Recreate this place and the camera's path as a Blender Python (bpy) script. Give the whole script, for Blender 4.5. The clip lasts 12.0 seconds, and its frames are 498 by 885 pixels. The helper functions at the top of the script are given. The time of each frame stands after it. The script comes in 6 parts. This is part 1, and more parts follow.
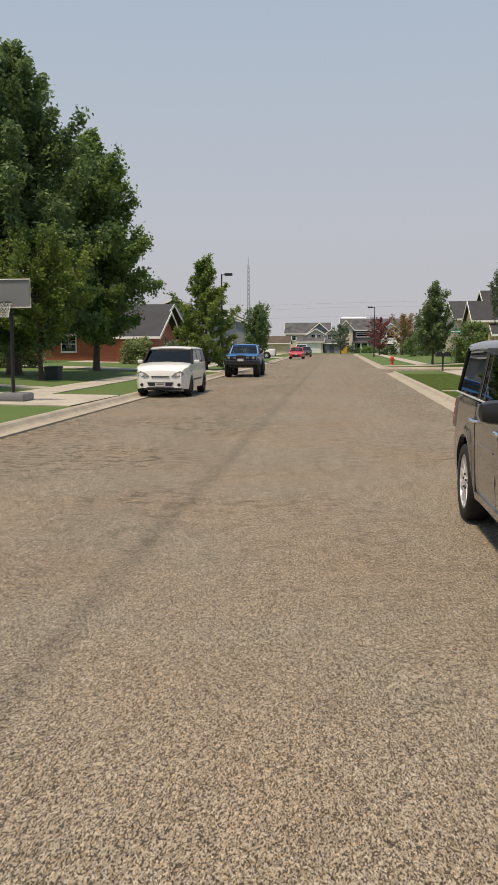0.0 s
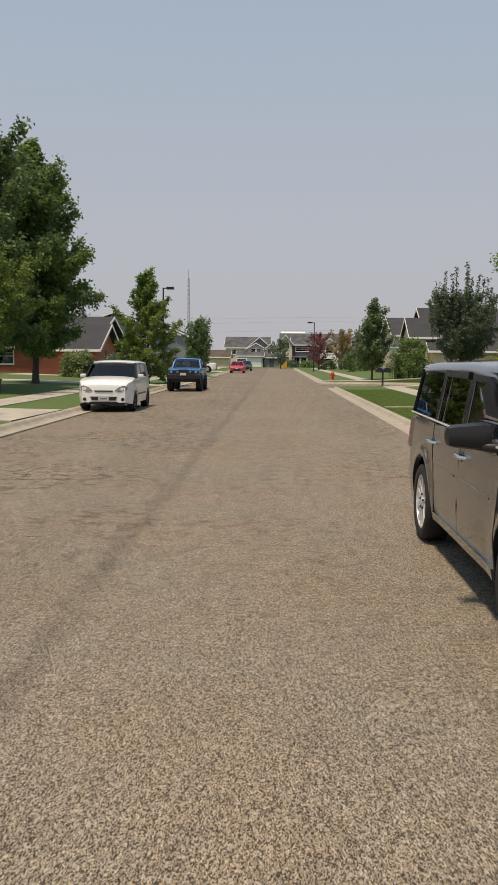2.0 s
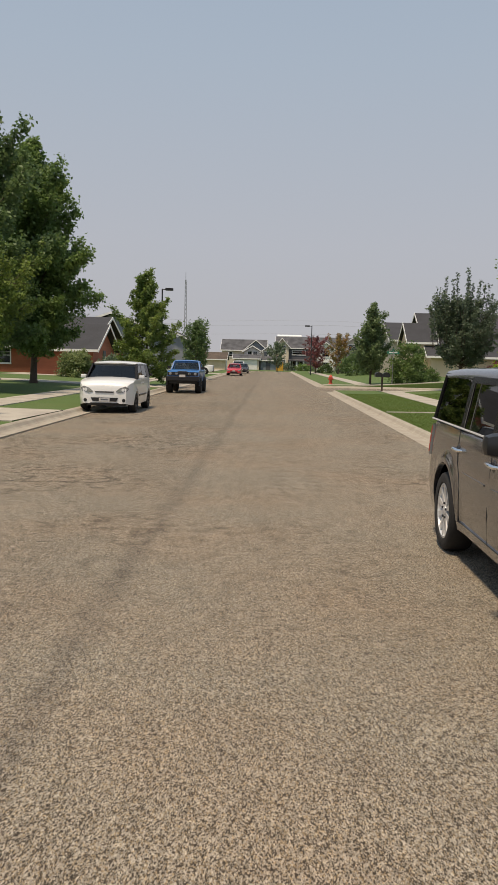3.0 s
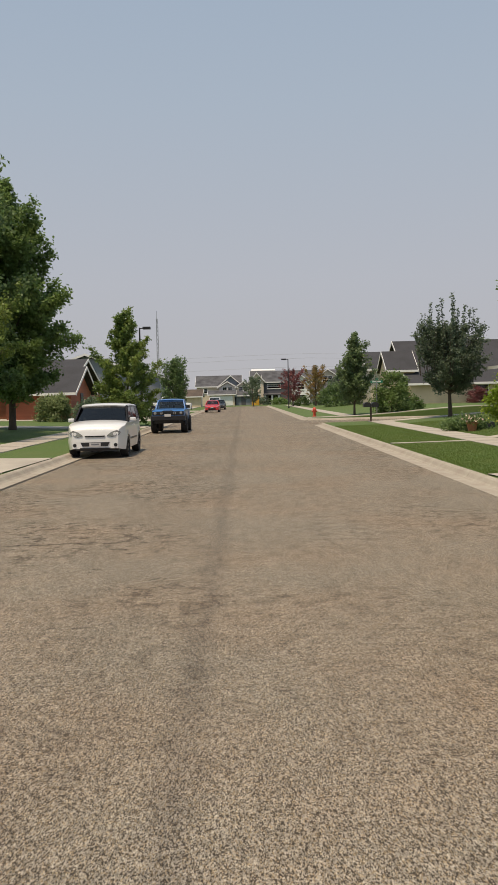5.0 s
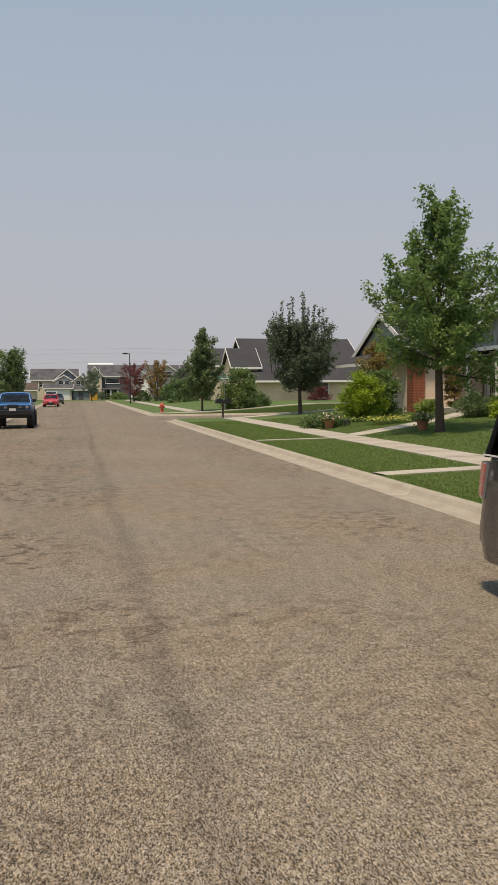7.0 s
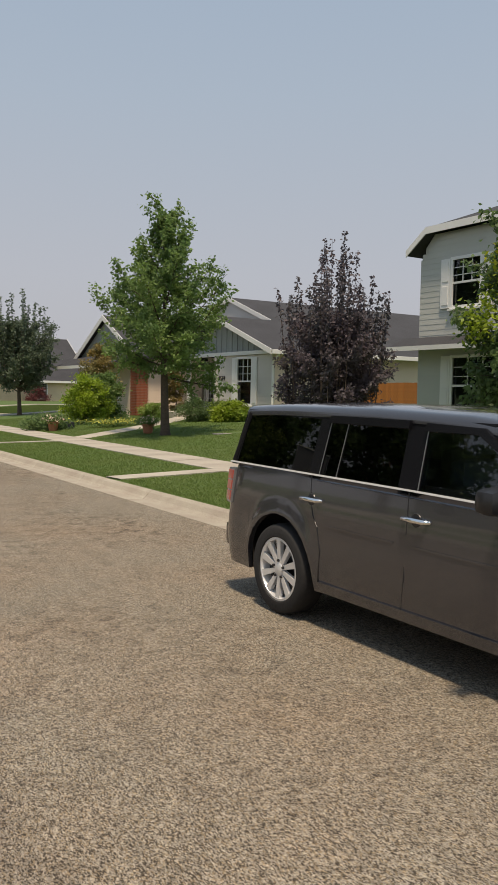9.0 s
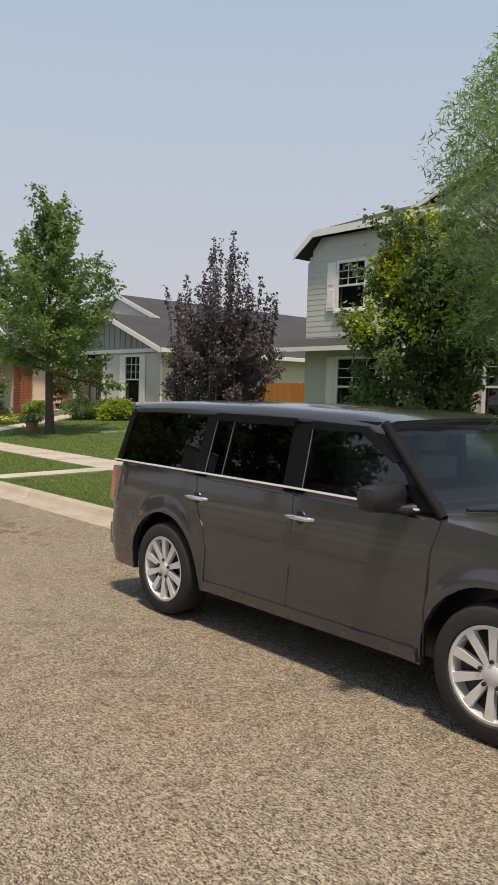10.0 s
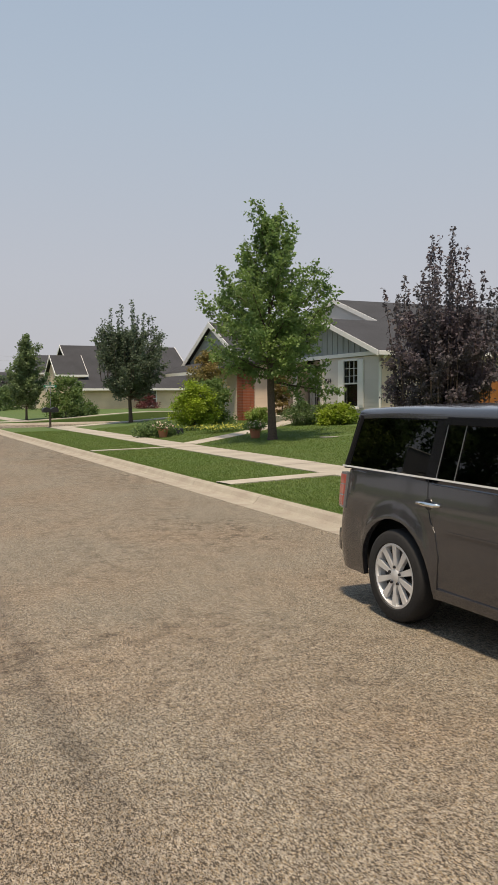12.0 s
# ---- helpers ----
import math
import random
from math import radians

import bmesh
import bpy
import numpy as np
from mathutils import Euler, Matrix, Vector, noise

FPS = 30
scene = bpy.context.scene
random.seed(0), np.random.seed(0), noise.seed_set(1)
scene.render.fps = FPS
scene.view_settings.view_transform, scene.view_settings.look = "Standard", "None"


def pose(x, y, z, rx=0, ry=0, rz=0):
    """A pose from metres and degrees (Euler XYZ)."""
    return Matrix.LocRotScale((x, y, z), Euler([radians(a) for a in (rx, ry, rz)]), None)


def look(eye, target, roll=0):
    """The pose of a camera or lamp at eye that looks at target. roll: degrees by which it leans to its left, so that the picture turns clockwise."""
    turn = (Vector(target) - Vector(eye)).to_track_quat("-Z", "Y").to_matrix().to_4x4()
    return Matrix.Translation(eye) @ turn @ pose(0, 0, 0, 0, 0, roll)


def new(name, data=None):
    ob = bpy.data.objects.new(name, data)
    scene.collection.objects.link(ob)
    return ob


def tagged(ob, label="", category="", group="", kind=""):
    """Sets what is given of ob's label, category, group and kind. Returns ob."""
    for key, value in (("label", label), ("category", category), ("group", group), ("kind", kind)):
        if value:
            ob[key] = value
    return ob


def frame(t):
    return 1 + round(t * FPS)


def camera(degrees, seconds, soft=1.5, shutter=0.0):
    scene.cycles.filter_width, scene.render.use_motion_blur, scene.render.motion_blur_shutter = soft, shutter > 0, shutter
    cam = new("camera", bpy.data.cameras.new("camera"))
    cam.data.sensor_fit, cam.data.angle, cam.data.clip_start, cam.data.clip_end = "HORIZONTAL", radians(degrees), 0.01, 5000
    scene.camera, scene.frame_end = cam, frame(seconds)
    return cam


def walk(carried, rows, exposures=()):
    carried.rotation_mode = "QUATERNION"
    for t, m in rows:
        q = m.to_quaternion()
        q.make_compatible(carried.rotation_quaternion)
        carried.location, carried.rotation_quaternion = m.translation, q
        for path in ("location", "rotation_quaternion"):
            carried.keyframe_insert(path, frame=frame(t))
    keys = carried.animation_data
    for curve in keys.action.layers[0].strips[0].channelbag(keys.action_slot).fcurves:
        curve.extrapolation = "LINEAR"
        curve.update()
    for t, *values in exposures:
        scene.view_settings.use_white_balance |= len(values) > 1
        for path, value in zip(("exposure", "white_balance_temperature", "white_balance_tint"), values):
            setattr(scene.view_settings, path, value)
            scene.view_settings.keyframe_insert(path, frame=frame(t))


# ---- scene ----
cam = camera(34.9, 12.0, soft=1.0)
PATH = [
    (0, (0.623, 0.349, 1.682), (0.405, 2.323, 1.438), -0.1),
    (0.5, (0.483, 0.385, 1.729), (0.43, 2.369, 1.483), -0.3),
    (1, (0.487, 0.427, 1.742), (0.422, 2.412, 1.508), -0.4),
    (1.5, (0.489, 0.444, 1.74), (0.429, 2.433, 1.537), 0.6),
    (2, (0.43, 0.429, 1.737), (0.365, 2.417, 1.527), 0.5),
    (2.5, (0.335, 0.468, 1.739), (0.282, 2.457, 1.535), 1.3),
    (4.5, (-0.43, 1.572, 1.729), (-0.447, 3.561, 1.527), 0.5),
    (5, (-0.628, 1.907, 1.75), (-0.614, 3.904, 1.635), -1.3),
    (5.5, (-0.878, 2.079, 1.757), (-0.724, 4.069, 1.636), -1.7),
    (6, (-1.141, 2.314, 1.77), (-0.882, 4.292, 1.637), -1.0),
    (6.5, (-1.326, 2.544, 1.768), (-1.053, 4.522, 1.64), -2.5),
    (7, (-1.499, 2.756, 1.761), (-1.073, 4.706, 1.629), -0.4),
    (9, (-1.83, 2.81, 1.808), (-0.753, 4.491, 1.685), 1.1),
    (9.5, (-1.757, 2.835, 1.815), (-0.467, 4.359, 1.691), 1.3),
    (10, (-1.763, 2.854, 1.788), (-0.462, 4.369, 1.671), 1.8),
    (10.5, (-1.783, 2.833, 1.817), (-0.5, 4.363, 1.691), 0.4),
    (11, (-1.786, 2.884, 1.81), (-0.646, 4.522, 1.683), 0.0),
    (11.5, (-1.794, 2.895, 1.808), (-0.809, 4.631, 1.689), 0.2),
    (12, (-1.833, 2.897, 1.816), (-0.99, 4.707, 1.7), -0.4),
]
walk(cam, [(t, look(e, a, r)) for t, e, a, r in PATH],
     exposures=[(0, 0.12), (2.5, 0.0), (7.0, 0.0), (9.0, 0.04), (9.6, 0.27), (11.0, 0.27), (12, 0.14)])

# ---------- world, sun ----------
world = bpy.data.worlds.new("hazy_sky")
scene.world = world
world.use_nodes = True
wn, wl = world.node_tree.nodes, world.node_tree.links
wn.clear()
SUN = Vector((-0.17, -0.27, 0.92)).normalized()
sky = wn.new("ShaderNodeTexSky")
sky.sky_type, sky.sun_disc = "NISHITA", False
sky.sun_elevation = math.asin(SUN.z)
sky.sun_rotation = math.atan2(SUN.x, SUN.y)
sky.air_density, sky.dust_density, sky.ozone_density = 1.0, 6.0, 1.5
tc = wn.new("ShaderNodeTexCoord")
sep = wn.new("ShaderNodeSeparateXYZ")
ramp = wn.new("ShaderNodeValToRGB")
ramp.color_ramp.elements[0].position, ramp.color_ramp.elements[0].color = 0.0, (0.455, 0.445, 0.462, 1)
ramp.color_ramp.elements[1].position, ramp.color_ramp.elements[1].color = 0.6, (0.29, 0.38, 0.50, 1)
e = ramp.color_ramp.elements.new(0.14)
e.color = (0.44, 0.455, 0.50, 1)
e = ramp.color_ramp.elements.new(0.34)
e.color = (0.375, 0.435, 0.515, 1)
dim = wn.new("ShaderNodeMix")
dim.data_type, dim.blend_type = "RGBA", "MIX"
dim.inputs[0].default_value = 0.93
mul = wn.new("ShaderNodeVectorMath")
mul.operation = "SCALE"
mul.inputs[3].default_value = 0.06
bg = wn.new("ShaderNodeBackground")
out = wn.new("ShaderNodeOutputWorld")
wl.new(tc.outputs["Generated"], sep.inputs[0])
wl.new(sep.outputs[2], ramp.inputs[0])
wl.new(sky.outputs[0], mul.inputs[0])
wl.new(mul.outputs[0], dim.inputs[6])
wl.new(ramp.outputs[0], dim.inputs[7])
wl.new(dim.outputs[2], bg.inputs[0])
wl.new(bg.outputs[0], out.inputs[0])
bg.inputs[1].default_value = 1.1
sun = new("sun", bpy.data.lights.new("sun", "SUN"))
sun.data.energy, sun.data.angle, sun.data.color = 3.9, radians(6.0), (1.0, 0.82, 0.61)
sun.matrix_world = look(SUN * 60, (0, 0, 0))

# ---------- materials ----------
MATS = {}


def mat(name, color, rough=0.6, metal=0.0, var=0.12, scale=8.0, bump=0.0, bscale=60.0, coat=0.0, second=None, piece=0.0, big=0.6):
    """A surface with fine grain and broad tone changes; second: a colour that shows through in patches; piece: tone change from piece to piece."""
    m = bpy.data.materials.new(name)
    m.use_nodes = True
    n, l = m.node_tree.nodes, m.node_tree.links
    b = n["Principled BSDF"]
    b.inputs["Roughness"].default_value, b.inputs["Metallic"].default_value = rough, metal
    b.inputs["Coat Weight"].default_value, b.inputs["Coat Roughness"].default_value = coat, 0.06
    co = n.new("ShaderNodeTexCoord")
    fine, broad = n.new("ShaderNodeTexNoise"), n.new("ShaderNodeTexNoise")
    fine.inputs["Scale"].default_value, fine.inputs["Detail"].default_value = bscale, 4
    broad.inputs["Scale"].default_value, broad.inputs["Detail"].default_value = big, 5
    for t in (fine, broad):
        l.new(co.outputs["Object"], t.inputs["Vector"])
    mix = n.new("ShaderNodeMix")
    mix.data_type = "RGBA"
    c2 = second or tuple(c * (1 - 2.2 * var) for c in color)
    mix.inputs[6].default_value, mix.inputs[7].default_value = (*color, 1), (*c2, 1)
    r = n.new("ShaderNodeMapRange")
    r.inputs[1].default_value, r.inputs[2].default_value = 0.38, 0.68
    l.new(broad.outputs[0], r.inputs[0])
    l.new(r.outputs[0], mix.inputs[0])
    hs = n.new("ShaderNodeHueSaturation")
    l.new(mix.outputs[2], hs.inputs["Color"])
    v = n.new("ShaderNodeMapRange")
    v.inputs[1].default_value, v.inputs[2].default_value = 0.25, 0.75
    v.inputs[3].default_value, v.inputs[4].default_value = 1 - var, 1 + var
    l.new(fine.outputs[0], v.inputs[0])
    last = v.outputs[0]
    if piece:
        oi, ge = n.new("ShaderNodeObjectInfo"), n.new("ShaderNodeNewGeometry")
        a = n.new("ShaderNodeMath")
        a.operation = "ADD"
        l.new(oi.outputs["Random"], a.inputs[0])
        l.new(ge.outputs["Random Per Island"], a.inputs[1])
        f = n.new("ShaderNodeMapRange")
        f.inputs[2].default_value, f.inputs[3].default_value, f.inputs[4].default_value = 2.0, 1 - piece, 1 + piece
        l.new(a.outputs[0], f.inputs[0])
        mm = n.new("ShaderNodeMath")
        mm.operation = "MULTIPLY"
        l.new(last, mm.inputs[0])
        l.new(f.outputs[0], mm.inputs[1])
        last = mm.outputs[0]
    l.new(last, hs.inputs["Value"])
    l.new(hs.outputs[0], b.inputs["Base Color"])
    if bump:
        bp = n.new("ShaderNodeBump")
        bp.inputs["Strength"].default_value, bp.inputs["Distance"].default_value = bump, 0.02
        l.new(fine.outputs[0], bp.inputs["Height"])
        l.new(bp.outputs[0], b.inputs["Normal"])
    MATS[name] = m
    return m


def leafmat(name, color, second, var=0.25, piece=0.35):
    m = mat(name, color, 0.55, var=var, second=second, piece=piece, bscale=3.0, big=0.9)
    b = m.node_tree.nodes["Principled BSDF"]
    b.inputs["Subsurface Weight"].default_value = 0.0
    tr = m.node_tree.nodes.new("ShaderNodeBsdfTranslucent")
    mx = m.node_tree.nodes.new("ShaderNodeMixShader")
    mx.inputs[0].default_value = 0.48
    o = m.node_tree.nodes["Material Output"]
    hs = [x for x in m.node_tree.nodes if x.type == "HUE_SAT"][0]
    l = m.node_tree.links
    l.new(hs.outputs[0], tr.inputs[0])
    l.new(b.outputs[0], mx.inputs[1])
    l.new(tr.outputs[0], mx.inputs[2])
    l.new(mx.outputs[0], o.inputs[0])
    return m


def road_material():
    """Worn tan chip seal: stones of about a centimetre, tar between them, brown stains, dark worn tracks along the street."""
    m = bpy.data.materials.new("chip_seal")
    m.use_nodes = True
    n, l = m.node_tree.nodes, m.node_tree.links
    b = n["Principled BSDF"]
    b.inputs["Roughness"].default_value = 0.85
    co = n.new("ShaderNodeTexCoord")

    def tex(kind, scale, stretch=None, detail=4.0):
        t = n.new(kind)
        t.inputs["Scale"].default_value = scale
        if "Detail" in t.inputs:
            t.inputs["Detail"].default_value = detail
        src = co.outputs["Object"]
        if stretch:
            mp = n.new("ShaderNodeMapping")
            mp.inputs["Scale"].default_value = stretch
            l.new(src, mp.inputs[0])
            src = mp.outputs[0]
        l.new(src, t.inputs["Vector"])
        return t

    def rng(sock, a, c, lo, hi):
        r = n.new("ShaderNodeMapRange")
        for i, x in enumerate((a, c, lo, hi)):
            r.inputs[i + 1].default_value = x
        l.new(sock, r.inputs[0])
        return r.outputs[0]

    def mixc(f, a, c, how="MIX"):
        x = n.new("ShaderNodeMix")
        x.data_type, x.blend_type = "RGBA", how
        for s, k in ((f, 0), (a, 6), (c, 7)):
            if isinstance(s, (float, tuple)):
                x.inputs[k].default_value = s
            else:
                l.new(s, x.inputs[k])
        return x.outputs[2]

    stones = tex("ShaderNodeTexVoronoi", 175, (1.0, 0.55, 1.0))
    stones.voronoi_dimensions = "2D"
    b.inputs["Specular IOR Level"].default_value = 0.25
    sc = n.new("ShaderNodeSeparateColor")
    l.new(stones.outputs["Color"], sc.inputs[0])
    base = mixc(rng(sc.outputs[0], 0.0, 1.0, 0, 1), (0.108, 0.085, 0.054, 1), (0.345, 0.273, 0.176, 1))
    base = mixc(rng(sc.outputs[1], 0.78, 0.84, 0, 0.9), base, (0.042, 0.035, 0.029, 1))
    base = mixc(rng(sc.outputs[2], 0.95, 0.99, 0, 0.7), base, (0.46, 0.42, 0.35, 1))
    # grain at three scales: single chips, clots of tar, patches laid by the spreader
    for sc_, det, lo, hi, tone in ((150, 2, 0.36, 0.62, (0.60, 0.59, 0.58, 1)), (48, 6, 0.40, 0.58, (0.62, 0.61, 0.60, 1)), (7, 5, 0.34, 0.66, (0.91, 0.91, 0.91, 1))):
        clot = tex("ShaderNodeTexNoise", sc_, (1.0, 0.42, 1.0), det)
        clot.inputs["Roughness"].default_value = 0.7
        base = mixc(rng(clot.outputs[0], lo, hi, 0, 1), mixc(1.0, base, tone, "MULTIPLY"), mixc(1.0, base, (1.12, 1.12, 1.12, 1), "MULTIPLY"))
    pink = tex("ShaderNodeTexNoise", 0.45, detail=6)
    base = mixc(rng(pink.outputs[0], 0.40, 0.66, 0, 0.6), base, mixc(1.0, base, (1.12, 0.985, 0.89, 1), "MULTIPLY"))
    grey = tex("ShaderNodeTexNoise", 0.55, (1.0, 0.30, 1), 6)
    base = mixc(rng(grey.outputs[0], 0.50, 0.72, 0, 0.4), base, mixc(1.0, base, (0.78, 0.79, 0.78, 1), "MULTIPLY"))

    def times(a, c):
        x = n.new("ShaderNodeMath")
        x.operation = "MULTIPLY"
        l.new(a, x.inputs[0])
        l.new(c, x.inputs[1])
        return x.outputs[0]

    # torn dark scuffs lying across the street, thick in some stretches and scattered elsewhere
    area = tex("ShaderNodeTexNoise", 0.22, None, 3)
    far = n.new("ShaderNodeSeparateXYZ")
    l.new(co.outputs["Object"], far.inputs[0])
    aside, lane = n.new("ShaderNodeMath"), n.new("ShaderNodeMath")
    aside.operation, lane.operation = "ADD", "ABSOLUTE"
    aside.inputs[1].default_value = -0.4
    l.new(far.outputs[0], aside.inputs[0])
    l.new(aside.outputs[0], lane.inputs[0])
    sides_more = rng(lane.outputs[0], 1.0, 2.4, 0.5, 1.0)
    for sc_, stretch, lo, hi, a0, a1, tone in ((4.5, (0.9, 1.1, 1), 0.525, 0.555, 0.40, 0.52, (0.32, 0.29, 0.27, 1)), (1.3, (0.9, 1.0, 1), 0.54, 0.70, 0.42, 0.56, (0.80, 0.76, 0.73, 1)), (3.0, (0.8, 1.2, 1), 0.62, 0.64, 0.0, 0.3, (0.28, 0.27, 0.25, 1))):
        scuff = tex("ShaderNodeTexNoise", sc_, stretch, 10)
        scuff.inputs["Roughness"].default_value = 0.68
        crackle = tex("ShaderNodeTexNoise", 26, (0.7, 1.3, 1), 4)
        k = times(times(times(rng(scuff.outputs[0], lo, hi, 0, 1), times(rng(far.outputs[1], 4.0, 9.0, 0.25, 1.0), sides_more)), rng(area.outputs[0], a0, a1, 0, 1)), rng(crackle.outputs[0], 0.42, 0.52, 0.2, 1))
        base = mixc(k, base, mixc(1.0, base, tone, "MULTIPLY"))
    # a long dark seam down the street, and the greyer wheel track beside it
    sx = n.new("ShaderNodeSeparateXYZ")
    wob = tex("ShaderNodeTexNoise", 0.25, None, 3)
    l.new(co.outputs["Object"], sx.inputs[0])
    fray = tex("ShaderNodeTexNoise", 2.2, (1, 0.4, 1), 6)
    for gain, at, w0, w1, strength, tone in ((0.30, 0.82, 0.03, 0.17, 0.7, (0.66, 0.66, 0.68, 1)), (1.2, 1.2, 0.25, 1.0, 0.4, (0.78, 0.79, 0.80, 1))):
        ad, off, ab = n.new("ShaderNodeMath"), n.new("ShaderNodeMath"), n.new("ShaderNodeMath")
        ad.operation, off.operation, ab.operation = "MULTIPLY_ADD", "ADD", "ABSOLUTE"
        l.new(wob.outputs[0], ad.inputs[0])
        ad.inputs[1].default_value = gain
        l.new(sx.outputs[0], ad.inputs[2])
        l.new(ad.outputs[0], off.inputs[0])
        off.inputs[1].default_value = at
        l.new(off.outputs[0], ab.inputs[0])
        base = mixc(times(rng(ab.outputs[0], w0, w1, strength, 0.0), rng(fray.outputs[0], 0.3, 0.6, 0.45, 1)), base, mixc(1.0, base, tone, "MULTIPLY"))
    l.new(base, b.inputs["Base Color"])
    bp = n.new("ShaderNodeBump")
    bp.inputs["Strength"].default_value, bp.inputs["Distance"].default_value = 0.06, 0.002
    bp.invert = True
    l.new(stones.outputs["Distance"], bp.inputs["Height"])
    l.new(bp.outputs[0], b.inputs["Normal"])
    MATS["chip_seal"] = m
    return m


def glass_material(name, tint, see):
    m = bpy.data.materials.new(name)
    m.use_nodes = True
    n, l = m.node_tree.nodes, m.node_tree.links
    n.remove(n["Principled BSDF"])
    t, g, mx, lw = n.new("ShaderNodeBsdfTransparent"), n.new("ShaderNodeBsdfGlossy"), n.new("ShaderNodeMixShader"), n.new("ShaderNodeLayerWeight")
    t.inputs[0].default_value = (*[c * see for c in tint], 1)
    g.inputs["Roughness"].default_value = 0.015
    lw.inputs[0].default_value = 0.5
    pw, ma = n.new("ShaderNodeMath"), n.new("ShaderNodeMath")
    pw.operation, ma.operation = "POWER", "MULTIPLY_ADD"
    pw.inputs[1].default_value, ma.inputs[1].default_value, ma.inputs[2].default_value = 4.5, 0.9, 0.07
    l.new(lw.outputs["Facing"], pw.inputs[0])
    l.new(pw.outputs[0], ma.inputs[0])
    l.new(ma.outputs[0], mx.inputs[0])
    l.new(t.outputs[0], mx.inputs[1])
    l.new(g.outputs[0], mx.inputs[2])
    l.new(mx.outputs[0], n["Material Output"].inputs[0])
    MATS[name] = m
    return m


ROAD = road_material()
CONCRETE = mat("concrete", (0.46, 0.42, 0.35), 0.85, var=0.12, bump=0.25, bscale=45, second=(0.36, 0.32, 0.27), piece=0.07, big=1.2)
KERBC = mat("kerb_concrete", (0.39, 0.35, 0.28), 0.85, var=0.14, bump=0.3, bscale=40, second=(0.30, 0.25, 0.20), piece=0.08, big=1.6)
GRASS = mat("lawn", (0.075, 0.128, 0.024), 0.9, var=0.35, bump=0.8, bscale=30, second=(0.092, 0.132, 0.032), big=0.5)
BLADE = leafmat("grass_blade", (0.165, 0.245, 0.055), (0.185, 0.245, 0.060), 0.10, 0.12)
SOIL = mat("soil", (0.10, 0.07, 0.045), 0.95, var=0.3, bump=0.6)
SHINGLE = mat("dark_shingle", (0.046, 0.046, 0.052), 0.9, var=0.25, bump=0.5, bscale=25, second=(0.036, 0.036, 0.04), big=0.8)
SHINGLE_L = mat("grey_shingle", (0.10, 0.10, 0.108), 0.9, var=0.25, bump=0.5, bscale=25, big=0.8)
WHITE = mat("white_trim", (0.86, 0.85, 0.82), 0.5, var=0.04, second=(0.80, 0.79, 0.76))
GREYSID = mat("pale_grey_siding", (0.68, 0.635, 0.59), 0.6, var=0.05, second=(0.63, 0.585, 0.545), piece=0.04)
PINKSID = mat("cream_siding", (0.80, 0.67, 0.55), 0.6, var=0.05, second=(0.74, 0.62, 0.51), piece=0.04)
SAGESID = mat("sage_grey_siding", (0.56, 0.565, 0.52), 0.6, var=0.05, second=(0.52, 0.525, 0.485), piece=0.04)
TANSID = mat("tan_stucco", (0.80, 0.63, 0.45), 0.75, var=0.06, second=(0.64, 0.50, 0.35))
PALETAN = mat("pale_tan_siding", (0.66, 0.57, 0.44), 0.7, var=0.05, piece=0.04)
BLUEGREY = mat("blue_grey_siding", (0.26, 0.28, 0.31), 0.7, var=0.06, piece=0.04)
DARKSID = mat("charcoal_siding", (0.10, 0.10, 0.11), 0.7, var=0.06)
BATTEN = mat("grey_batten", (0.33, 0.35, 0.33), 0.65, var=0.06)
BRICK = mat("red_brick", (0.36, 0.12, 0.065), 0.85, var=0.2, bump=0.3, bscale=22, second=(0.27, 0.10, 0.06), piece=0.18)
MORTAR = mat("mortar", (0.42, 0.37, 0.32), 0.9, var=0.1)
CEDAR = mat("cedar_board", (0.52, 0.20, 0.045), 0.6, var=0.18, bscale=14, second=(0.38, 0.13, 0.03), piece=0.2)
BARK = mat("bark", (0.115, 0.085, 0.065), 0.95, var=0.3, bump=0.9, bscale=18, second=(0.07, 0.055, 0.045))
DOORP = mat("grey_door_paint", (0.38, 0.40, 0.40), 0.4, var=0.04)
BLACKM = mat("black_metal", (0.03, 0.03, 0.033), 0.45, 0.3, var=0.1)
GALV = mat("galvanised", (0.42, 0.42, 0.42), 0.4, 0.8, var=0.1)
BOARDC = mat("backboard", (0.20, 0.20, 0.21), 0.45, var=0.08)
NETC = mat("net_white", (0.62, 0.62, 0.60), 0.8)
TERRA = mat("terracotta", (0.48, 0.20, 0.11), 0.8, var=0.15)
HYDR = mat("hydrant_red", (0.62, 0.09, 0.05), 0.4, var=0.08)
SIGNG = mat("sign_green", (0.03, 0.22, 0.13), 0.4)
BINP = mat("bin_plastic", (0.035, 0.04, 0.045), 0.5)
YELLOWP = mat("yellow_paint", (0.66, 0.36, 0.04), 0.5, var=0.1)
FLOWER = mat("flower_petals", (0.72, 0.68, 0.50), 0.6, var=0.1, second=(0.75, 0.45, 0.42), piece=0.3, big=8)
FLOWY = mat("yellow_flowers", (0.62, 0.60, 0.10), 0.6, var=0.1, piece=0.3)
GREYPAINT = mat("grey_car_paint", (0.082, 0.080, 0.088), 0.22, 0.55, var=0.02, coat=1.0, second=(0.077, 0.075, 0.083))
WHITEPAINT = mat("white_car_paint", (0.80, 0.80, 0.79), 0.3, 0.0, var=0.01, coat=0.8, second=(0.77, 0.77, 0.76))
BLUEPAINT = mat("blue_car_paint", (0.035, 0.17, 0.47), 0.35, 0.0, var=0.03, coat=0.6, second=(0.03, 0.15, 0.42))
